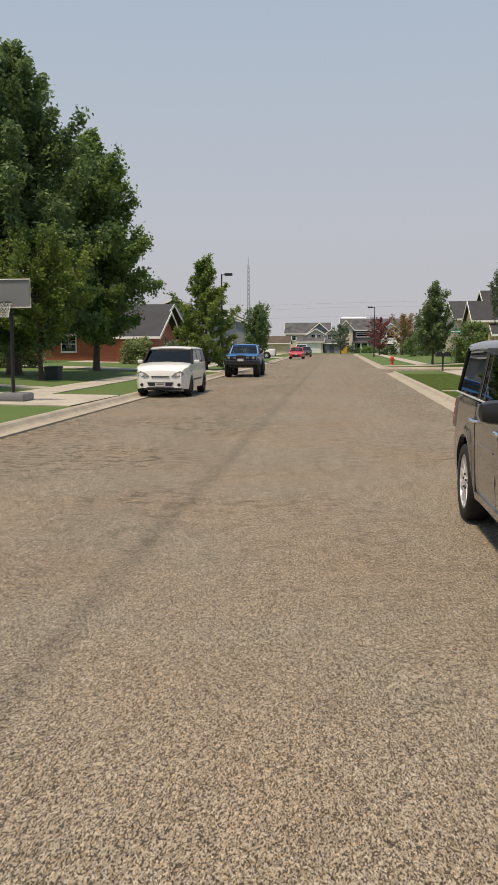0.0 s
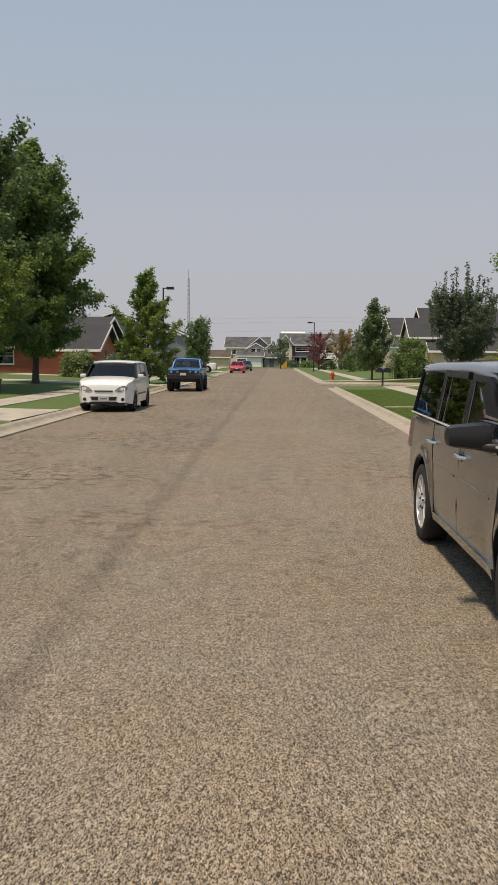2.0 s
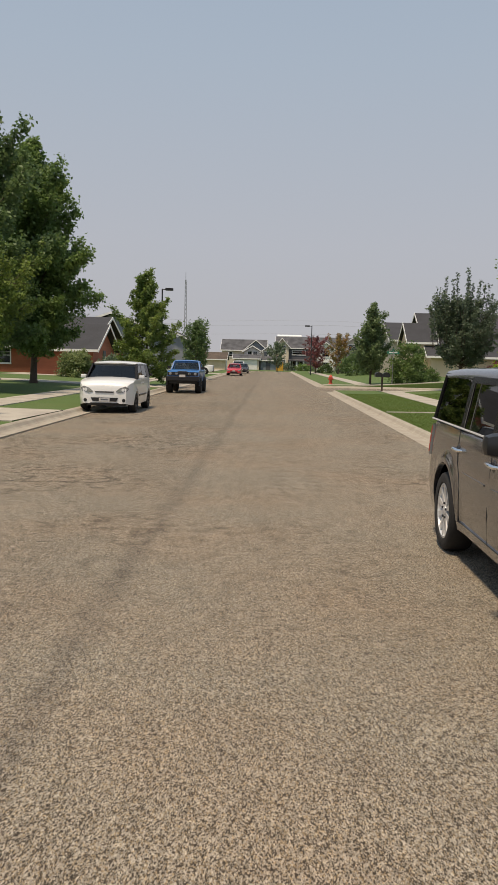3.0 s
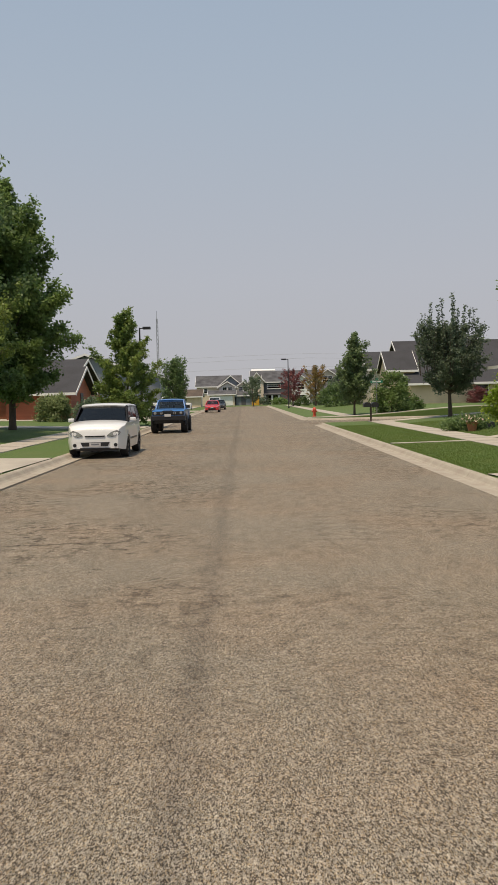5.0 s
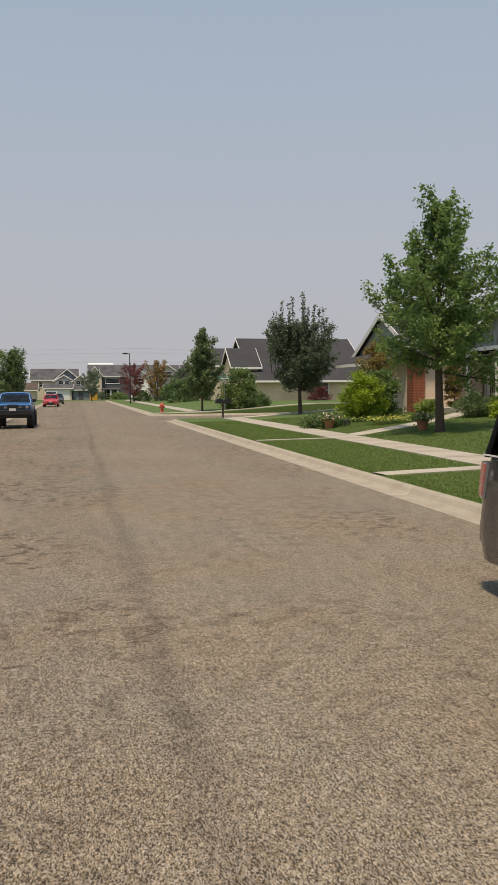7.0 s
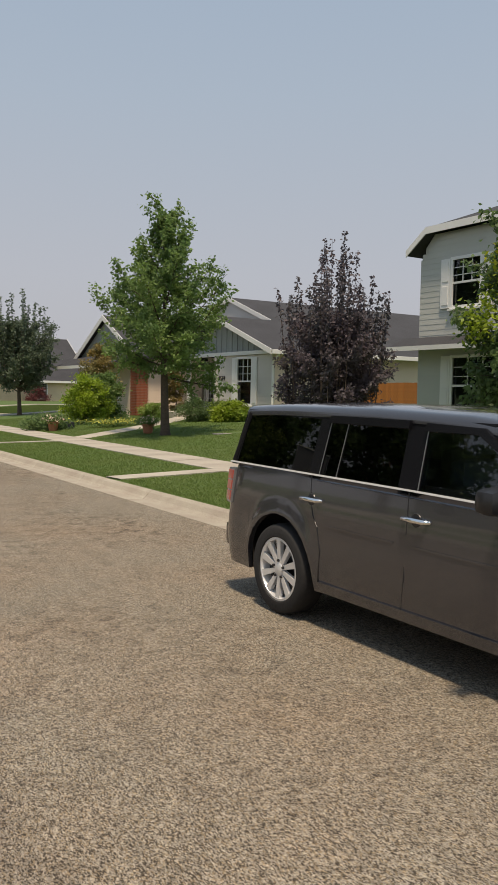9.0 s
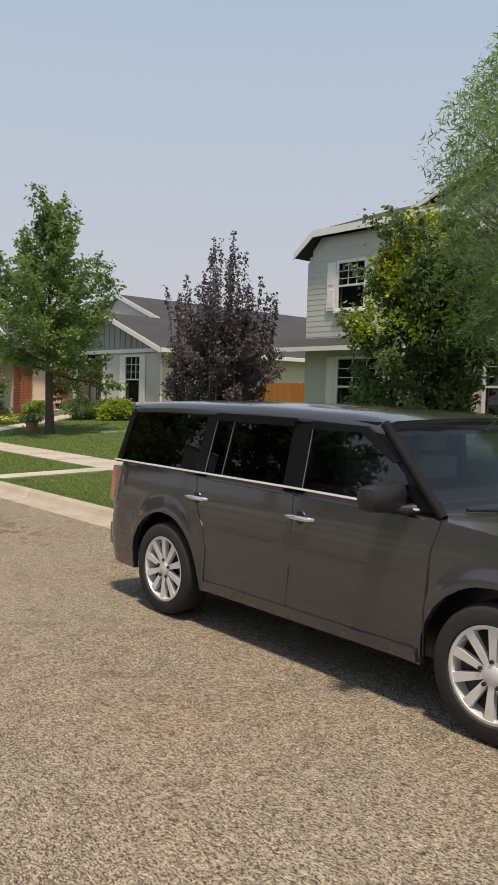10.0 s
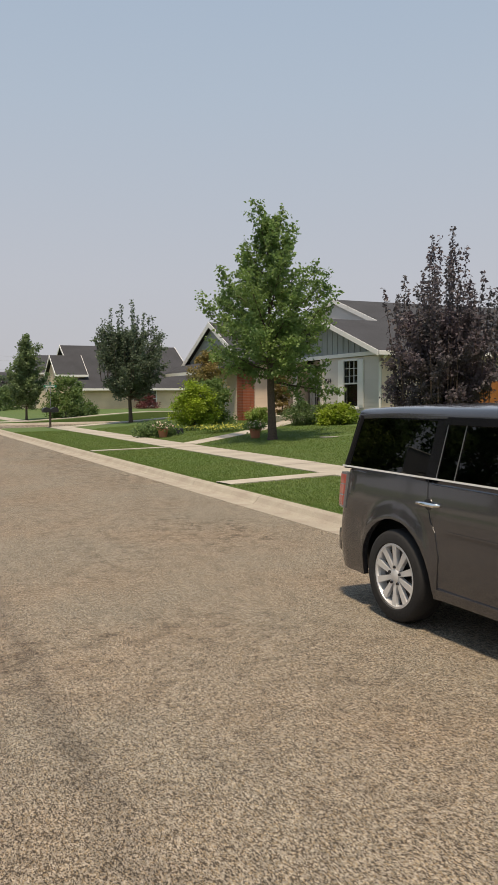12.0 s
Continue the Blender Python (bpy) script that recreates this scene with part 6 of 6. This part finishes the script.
sides("headlight", kia, LAMPC, klamp, "large swept headlight")
sides("headlight_surround", kia, TRIM, lambda bm, sg: klamp(bm, sg, 1.08, -0.012))
sides("headlight_bulb", kia, BRIGHT, lambda bm, sg: front_piece(bm, [(sg * (0.60 + 0.05 * math.cos(a)), 0.75 + 0.05 * math.sin(a)) for a in (2 * math.pi * q / 10 for q in range(10))], 0.03, -0.03))
for nm, pts, mt, y0 in (("upper_grille", [(-0.31, 0.70), (0.31, 0.70), (0.28, 0.66), (-0.28, 0.66)], TRIM, -0.02), ("lower_grille", [(-0.44, 0.50), (0.44, 0.50), (0.38, 0.38), (-0.38, 0.38)], TRIM, -0.02),
                        ("number_plate", [(-0.17, 0.485), (0.17, 0.485), (0.17, 0.375), (-0.17, 0.375)], PLATE, -0.04), ("bumper_slot", [(-0.46, 0.335), (0.46, 0.335), (0.46, 0.31), (-0.46, 0.31)], TRIM, -0.02)):
    bm = bmesh.new()
    front_piece(bm, pts, 0.03, y0)
    part(nm, bm, mt, kia)
bm = bmesh.new()
lathe(bm, [(0.001, -0.02), (0.05, -0.015), (0.055, 0.02)], 16)
o = part("badge", bm, BRIGHT, kia)
o.matrix_basis = pose(0, 0.02, 0.765, 0, 0, 90) @ Matrix.Diagonal((1, 1.5, 0.8, 1))
bm = bmesh.new()
for zz in (0.45, 0.425):
    box(bm, -0.12, 0.12, -0.046, -0.0405, zz, zz + 0.012)
part("plate_lettering", bm, TRIM, kia)
sides("fog_light", kia, TRIM, lambda bm, sg: front_piece(bm, [(sg * (0.62 + 0.055 * math.cos(a)), 0.415 + 0.055 * math.sin(a)) for a in (2 * math.pi * q / 12 for q in range(12))], 0.03, -0.022))
sides("wing_mirror", kia, WHITEPAINT, lambda bm, sg: box(bm, min(sg * 0.88, sg * 1.08), max(sg * 0.88, sg * 1.08), 1.28, 1.40, 1.08, 1.21, 0.04), "white door mirror")
sides("door_strip", kia, TRIM, lambda bm, sg: box(bm, min(sg * 0.87, sg * 0.905), max(sg * 0.87, sg * 0.905), 1.35, 2.85, 0.52, 0.58, 0.008))
sides("door_handle", kia, WHITEPAINT, lambda bm, sg: box(bm, min(sg * 0.86, sg * 0.905), max(sg * 0.86, sg * 0.905), 2.08, 2.24, 0.93, 0.96, 0.01))

# --- the lifted blue truck ---
BLUE = dict(L=4.4, hw=0.83, paint=BLUEPAINT, rocker=0.62, R=0.43, axles=(0.72, 3.35), rim=0.2, spokes=6, paddle=0.05, arch=0.55, tyre_w=0.32, tuck=0.06, rim_mat=BLACKM,
            top=[(0, 1.12), (0.08, 1.17), (1.25, 1.24), (1.4, 1.22), (2.7, 1.22), (2.8, 1.20), (4.4, 1.20)], belt=1.23, gw=0.80, tumble=0.24, wide=0.95, round=0.12, nose=0.05, crown=0.02,
            roof=[(1.75, 1.69), (2.0, 1.735), (2.6, 1.73)], pillar_mat=BLUEPAINT,
            glass=[([(1.55, 1.24), (2.5, 1.24), (2.5, 1.66), (1.85, 1.66)], TINT)], pillars=[[(1.28, 1.2), (1.55, 1.2), (1.87, 1.66), (1.75, 1.68)], [(2.48, 1.2), (2.68, 1.2), (2.62, 1.68), (2.48, 1.68)]],
            screens=[("windscreen", (1.28, 1.235), (1.76, 1.68), CLEAR, 0.08), ("rear_window", (2.66, 1.22), (2.58, 1.68), TINT, -0.02)], seats=(2.1,))
blue = car("pickup_truck", pose(-4.45, 42.5, -0.02), "lifted bright blue pickup truck with big black tyres", BLUE)
bm = bmesh.new()
box(bm, -0.80, 0.80, -0.03, 0.04, 0.94, 1.12, 0.01)
part("grille", bm, TRIM, blue)
for x in (-0.66, -0.34, 0.34, 0.66):
    bm = bmesh.new()
    lathe(bm, [(0.001, -0.02), (0.07, -0.01), (0.085, 0.03)], 16)
    o = part("headlight", bm, LAMPC, blue)
    o.matrix_basis = pose(x, -0.035, 1.03, 0, 0, 90)
bm = bmesh.new()
box(bm, -0.88, 0.88, -0.24, -0.04, 0.66, 0.90, 0.03)
part("bumper", bm, BLACKM, blue, "heavy black steel bumper")
bm = bmesh.new()
for sg in (-1, 1):
    tube(bm, [(sg * 0.35, -0.16, 0.88), (sg * 0.35, -0.16, 1.08), (sg * 0.2, -0.16, 1.15)], 0.025, 8)
tube(bm, [(-0.2, -0.16, 1.15), (0.2, -0.16, 1.15)], 0.025, 8)
part("bull_bar", bm, BLACKM, blue)
bm = bmesh.new()
box(bm, -0.16, 0.16, -0.27, -0.25, 0.86, 0.99)
part("number_plate", bm, PLATE, blue)
sides("fender_flare", blue, TRIM, lambda bm, sg: tube(bm, [(sg * 0.86, 0.72 + 0.55 * math.cos(a), 0.43 + 0.55 * math.sin(a)) for a in (math.pi * k / 8 for k in range(9))], 0.05, 6))
bm = bmesh.new()
box(bm, -0.75, 0.75, 0.3, 4.1, 0.5, 0.66)
part("chassis", bm, TRIM, blue)
sides("wing_mirror", blue, TRIM, lambda bm, sg: box(bm, min(sg * 0.84, sg * 1.02), max(sg * 0.84, sg * 1.02), 1.5, 1.58, 1.26, 1.42, 0.02))


def sedan(name, m, paint, label, pickup=False):
    S = dict(L=4.6, hw=0.89, paint=paint, rocker=0.25, R=0.32, axles=(0.9, 3.6), rim=0.21, spokes=5, arch=0.38,
             top=[(0, 0.62), (0.08, 0.70), (0.3, 0.78), (1.15, 0.90), (1.3, 0.92), (3.8, 0.96), (4.4, 0.98), (4.6, 0.86)], belt=0.93, gw=0.84, tumble=0.42, wide=0.55, round=0.5, nose=0.2, crown=0.03,
             roof=[(1.75, 1.38), (2.1, 1.44), (2.8, 1.44), (3.2, 1.40)], pillar_mat=paint,
             glass=[([(1.45, 0.95), (3.6, 0.97), (3.15, 1.35), (1.85, 1.35)], TINT)], pillars=[[(1.15, 0.92), (1.45, 0.92), (1.87, 1.36), (1.72, 1.37)], [(3.55, 0.94), (3.95, 0.96), (3.25, 1.38), (3.1, 1.36)], [(2.35, 0.92), (2.45, 0.92), (2.45, 1.37), (2.35, 1.37)]],
             screens=[("windscreen", (1.12, 0.92), (1.76, 1.37), CLEAR, 0.12), ("rear_window", (3.95, 0.97), (3.2, 1.39), TINT, -0.05)], seats=(2.1,))
    if pickup:
        S.update(L=5.4, axles=(1.0, 4.3), hw=0.98, R=0.38, arch=0.46, rocker=0.4, top=[(0, 0.95), (0.08, 1.05), (1.4, 1.15), (1.5, 1.15), (5.4, 1.15)], belt=1.16, gw=0.93, tumble=0.2,
                 roof=[(2.0, 1.75), (2.3, 1.80), (3.3, 1.78)], glass=[([(1.8, 1.18), (3.3, 1.18), (3.25, 1.70), (2.15, 1.70)], TINT)],
                 pillars=[[(1.45, 1.14), (1.8, 1.14), (2.17, 1.7), (1.98, 1.74)], [(3.28, 1.14), (3.45, 1.14), (3.38, 1.74), (3.24, 1.72)]],
                 screens=[("windscreen", (1.42, 1.15), (2.02, 1.73), CLEAR, 0.1), ("rear_window", (3.44, 1.16), (3.34, 1.73), TINT, -0.02)])
    c = car(name, m, label, S)
    sides("headlight", c, LAMPC, lambda bm, sg: box(bm, min(sg * 0.5, sg * 0.78), max(sg * 0.5, sg * 0.78), -0.01, 0.25, S["top"][1][1] - 0.14, S["top"][1][1] - 0.02, 0.03))
    bm = bmesh.new()
    box(bm, -0.45, 0.45, -0.03, 0.1, 0.32, 0.5, 0.02)
    part("grille", bm, TRIM, c)
    bm = bmesh.new()
    box(bm, -0.16, 0.16, -0.045, -0.03, 0.5, 0.62)
    part("number_plate", bm, PLATE, c)
    return c


sedan("red_car", pose(-4.3, 97.0, 0), REDPAINT, "small bright red car parked by the kerb")
sedan("dark_car", pose(-4.0, 116.0, 0), DARKPAINT, "dark car parked behind the red one")
sedan("white_pickup", pose(-5.2, 130.0, 0, 0, 0, 0), WHITEPAINT, "white pickup parked near the street's end", True)
sedan("white_truck", pose(-6.5, 93.5, 0.12, 0, 0, 90), WHITEPAINT, "white pickup truck standing in a driveway", True)
sedan("blue_car", pose(-9.3, 60.4, 0.2, 0, 0, 45), DARKPAINT, "dark blue car standing in a driveway")

# ---------- small things ----------
hoop = thing("basketball_hoop", pose(-8.25, 21.4, ground_z(-8.25, 21.4)), "portable basketball hoop with a dark grey backboard", "basketball hoop")
bm = bmesh.new()
tube(bm, [(0, 0, 0.25), (0.02, 0, 2.2), (0.03, 0, 2.75)], 0.05, 10)
part("pole", bm, BLACKM, hoop, smooth=60)
bm = bmesh.new()
box(bm, -0.40, 0.45, -0.4, 0.4, 0, 0.24, 0.08)
part("base", bm, BOARDC, hoop)
bm = bmesh.new()
box(bm, -0.58, 0.58, -0.03, 0.03, -0.36, 0.36, 0.02)
o = part("backboard", bm, BOARDC, hoop)
o.matrix_basis = pose(0.10, -0.25, 2.92)
bm = bmesh.new()
tube(bm, [(-0.60, -0.04, -0.37), (0.60, -0.04, -0.37), (0.60, -0.04, 0.37), (-0.60, -0.04, 0.37), (-0.60, -0.04, -0.37)], 0.022, 6)
part("board_rim", bm, NETC, o)
bm = bmesh.new()
for sg in (-1, 1):
    tube(bm, [(0, 0.02, 2.7), (sg * 0.28, -0.18, 3.2)], 0.02, 6)
    tube(bm, [(0, 0.02, 2.5), (sg * 0.1, -0.2, 2.75)], 0.02, 6)
part("brace", bm, BLACKM, hoop)
bm = bmesh.new()
tube(bm, [(0.02 + 0.23 * math.cos(a), -0.52 + 0.23 * math.sin(a), 2.68) for a in (2 * math.pi * k / 20 for k in range(21))], 0.012, 6)
part("ring", bm, BLACKM, hoop)
bm = bmesh.new()
for k in range(12):
    a = 2 * math.pi * k / 12
    for d in (1, -1):
        b2 = a + d * 0.5
        tube(bm, [(0.02 + 0.23 * math.cos(a), -0.52 + 0.23 * math.sin(a), 2.67), (0.02 + 0.17 * math.cos(b2), -0.52 + 0.17 * math.sin(b2), 2.46), (0.02 + 0.13 * math.cos(a), -0.52 + 0.13 * math.sin(a), 2.28)], 0.007, 4)
part("net", bm, NETC, hoop)

wb = thing("storage_box", pose(-11.4, 33.2, ground_z(-11.4, 33.2)), "low dark plastic storage box on the lawn", "box")
bm = bmesh.new()
prism(bm, [(-0.27, -0.28, 0.0), (0.27, -0.28, 0.0), (0.30, -0.33, 0.5), (-0.30, -0.33, 0.5)], (0, 0.6, 0))
part("body", bm, BINP, wb)
bm = bmesh.new()
box(bm, -0.32, 0.32, -0.36, 0.34, 0.5, 0.58, 0.03)
part("lid", bm, BINP, wb)


def street_lamp(x, y, h, arm):
    s = thing("street_lamp", pose(x, y, ground_z(x, y)), "dark street lamp with a flat box head on a short arm", "street lamp")
    bm = bmesh.new()
    tube(bm, [(0, 0, 0), (0, 0, 0.3), (0, 0, h)], [0.11, 0.075, 0.055], 10)
    part("pole", bm, BLACKM, s, smooth=60)
    bm = bmesh.new()
    tube(bm, [(0, 0, h - 0.06), (arm * 0.35, 0, h - 0.04)], 0.035, 8)
    part("arm", bm, BLACKM, s)
    bm = bmesh.new()
    box(bm, min(arm * 0.3, arm * 1.0), max(arm * 0.3, arm * 1.0), -0.2, 0.2, h - 0.12, h + 0.06, 0.02)
    part("head", bm, BLACKM, s)


street_lamp(5.5, 107.0, 6.5, -0.9)
street_lamp(-8.0, 60.0, 6.8, 0.8)

mast = thing("radio_mast", pose(-19.7, 183.5, 0.1), "tall thin steel lattice radio mast", "mast")
bm = bmesh.new()
for k in range(3):
    a = 2 * math.pi * k / 3
    tube(bm, [(0.35 * math.cos(a), 0.35 * math.sin(a), 0), (0.2 * math.cos(a), 0.2 * math.sin(a), 19.8)], 0.06, 5)
for i in range(20):
    for k in range(3):
        a, b = 2 * math.pi * k / 3, 2 * math.pi * (k + 1) / 3
        r0, r1 = 0.35 - 0.15 * i / 22, 0.35 - 0.15 * (i + 1) / 22
        tube(bm, [(r0 * math.cos(a), r0 * math.sin(a), i * 0.975), (r1 * math.cos(b), r1 * math.sin(b), i * 0.975 + 0.975)], 0.03, 4)
part("lattice", bm, GALV, mast)
bm = bmesh.new()
tube(bm, [(0, 0, 19.2), (0, 0, 21.6)], 0.05, 6)
part("antenna", bm, GALV, mast)

hyd = thing("fire_hydrant", pose(4.85, 62.4, 0.13), "red fire hydrant on the corner verge", "hydrant")
bm = bmesh.new()
lathe(bm, [(0.001, 0), (0.17, 0), (0.17, 0.05), (0.11, 0.08), (0.11, 0.5), (0.15, 0.52), (0.15, 0.56), (0.12, 0.62), (0.06, 0.72), (0.001, 0.74)], 16, "z")
part("barrel", bm, HYDR, hyd, smooth=40)
for d in ((-1, 0), (1, 0), (0, -1)):
    bm = bmesh.new()
    tube(bm, [(0.08 * d[0], 0.08 * d[1], 0.42), (0.21 * d[0], 0.21 * d[1], 0.42)], 0.065, 10)
    part("nozzle", bm, HYDR, hyd)

mb = thing("mailbox", pose(6.7, 47.2, ground_z(6.7, 47.2)), "dark cluster of mailboxes on a post", "mailbox")
bm = bmesh.new()
box(bm, -0.05, 0.05, -0.05, 0.05, 0, 0.85)
part("post", bm, BARK, mb)
for i in range(2):
    bm = bmesh.new()
    x = -0.42 + i * 0.44
    prism(bm, [(x, -0.25, 0.85), (x + 0.4, -0.25, 0.85), (x + 0.4, -0.25, 1.02), (x + 0.33, -0.25, 1.10), (x + 0.2, -0.25, 1.13), (x + 0.07, -0.25, 1.10), (x, -0.25, 1.02)], (0, 0.5, 0))
    part("box", bm, BLACKM, mb)

sg_ = thing("street_sign", pose(9.3, 60.5, 0.2), "green street name sign on a steel post", "sign")
bm = bmesh.new()
tube(bm, [(0, 0, 0), (0, 0, 2.7)], 0.035, 8)
part("post", bm, GALV, sg_)
for dz, rot in ((2.45, 0), (2.65, 90)):
    bm = bmesh.new()
    box(bm, -0.45, 0.45, -0.012, 0.012, -0.09, 0.09)
    bl = part("blade", bm, SIGNG, sg_)
    bl.matrix_basis = pose(0, 0, dz, 0, 0, rot)
    bm = bmesh.new()
    box(bm, -0.32, 0.32, -0.016, -0.0125, -0.03, 0.035)
    part("lettering", bm, WHITE, bl)


def pot(x, y, seed, label, h=0.34):
    rng = np.random.default_rng(seed)
    t = thing("flower_pot", pose(x, y, ground_z(x, y)), label, "flower pot")
    bm = bmesh.new()
    lathe(bm, [(0.001, 0), (0.15, 0), (0.2, h - 0.06), (0.23, h - 0.06), (0.23, h), (0.19, h), (0.18, h - 0.05), (0.001, h - 0.05)], 18, "z")
    part("pot", bm, TERRA, t, smooth=40)
    q = rng.normal(size=(700, 3)) * np.array((0.16, 0.16, 0.07)) + np.array((0, 0, h + 0.08))
    v, f = leaves(rng, q, 0.09)
    raw_np("foliage", v, f, MAPLE, t)
    q = rng.normal(size=(160, 3)) * np.array((0.16, 0.16, 0.06)) + np.array((0, 0, h + 0.13))
    v, f = leaves(rng, q, 0.07, 0.9)
    raw_np("blossom", v, f, FLOWER, t)


pot(8.3, 32.7, 1, "terracotta pot of pink and white flowers on the lawn")
pot(10.2, 28.2, 2, "terracotta pot of pink flowers beside the tree")
bush("flower_bush", 8.4, 33.6, 0.55, 0.9, DARKLEAF, 0.08, 2500, 65, "low dark flower bed plant by the pot")


def flower_bed(x, y, rx_, ry_, seed, label, m1=MAPLE, m2=FLOWY):
    rng = np.random.default_rng(seed)
    t = thing("flower_bed", pose(x, y, ground_z(x, y)), label, "flower bed")
    q = rng.normal(size=(1600, 3)) * np.array((rx_ * 0.45, ry_ * 0.45, 0.07)) + np.array((0, 0, 0.14))
    v, f = leaves(rng, q, 0.09)
    raw_np("foliage", v, f, m1, t)
    q = rng.normal(size=(700, 3)) * np.array((rx_ * 0.5, ry_ * 0.5, 0.05)) + np.array((0, 0, 0.2))
    v, f = leaves(rng, q, 0.07, 0.9)
    raw_np("blossom", v, f, m2, t)


flower_bed(10.9, 32.6, 1.3, 0.7, 3, "bed of yellow and white flowers below the bushes")
bm = bmesh.new()
box(bm, 9.05, 9.35, 33.2, 33.5, 0.25, 0.55, 0.03)
tagged(part("planter_box", bm, BINP, None), "small dark square planter on the lawn", "planter")
# a ground plate in the lawn
bm = bmesh.new()
box(bm, 11.4, 12.6, 25.4, 25.75, 0.36, 0.47, 0.01)
tagged(part("lawn_slab", bm, CONCRETE, None), "low concrete slab in the lawn", "slab")
# power lines far behind
for z, y in ((9.6, 240), (12.4, 245), (14.0, 250)):
    bm = bmesh.new()
    tube(bm, [(-160 + 20 * k, y, z + 0.9 * math.sin(k * 0.9) ** 2) for k in range(22)], 0.022, 4)
    tagged(part("power_line", bm, WIRE, None), "thin power line far behind the houses", "cable")
for px_ in (-160, 260):
    bm = bmesh.new()
    tube(bm, [(px_, 245, 0), (px_, 245, 15)], [0.2, 0.13], 8)
    for z in (9.7, 12.5, 14.1):
        box(bm, px_ - 0.08, px_ + 0.08, 239, 251, z - 0.2, z)
    tagged(part("utility_pole", bm, BARK, None), "wooden utility pole carrying the power lines", "utility pole")
bm = bmesh.new()
box(bm, -7.2, -6.7, 44.0, 44.5, 0.1, 0.95, 0.05)
tagged(part("yellow_post", bm, YELLOWP, None), "yellow utility box on the verge", "utility box")
bm = bmesh.new()
box(bm, 1.2, 2.6, 155.9, 156.2, 0.02, 1.7, 0.02)
tagged(part("yellow_gate", bm, YELLOWP, None), "orange-yellow board fence panel at the street's end", "fence")

# ---------- groups of like things ----------
GROUPS = {"daylily_clump": "clumps below the window", "flower_pot": "flower pots on the lawn", "street_lamp": "street lamps", "far_hedge": "shrubs before the far houses", "pale_bush": "pale bushes by the brick house", "power_line": "power lines", "park_tree": "trees by the far houses", "utility_pole": "utility poles"}
for o in scene.objects:
    base = o.name.split(".")[0]
    if o.parent is None and base in GROUPS:
        o["group"] = GROUPS[base]
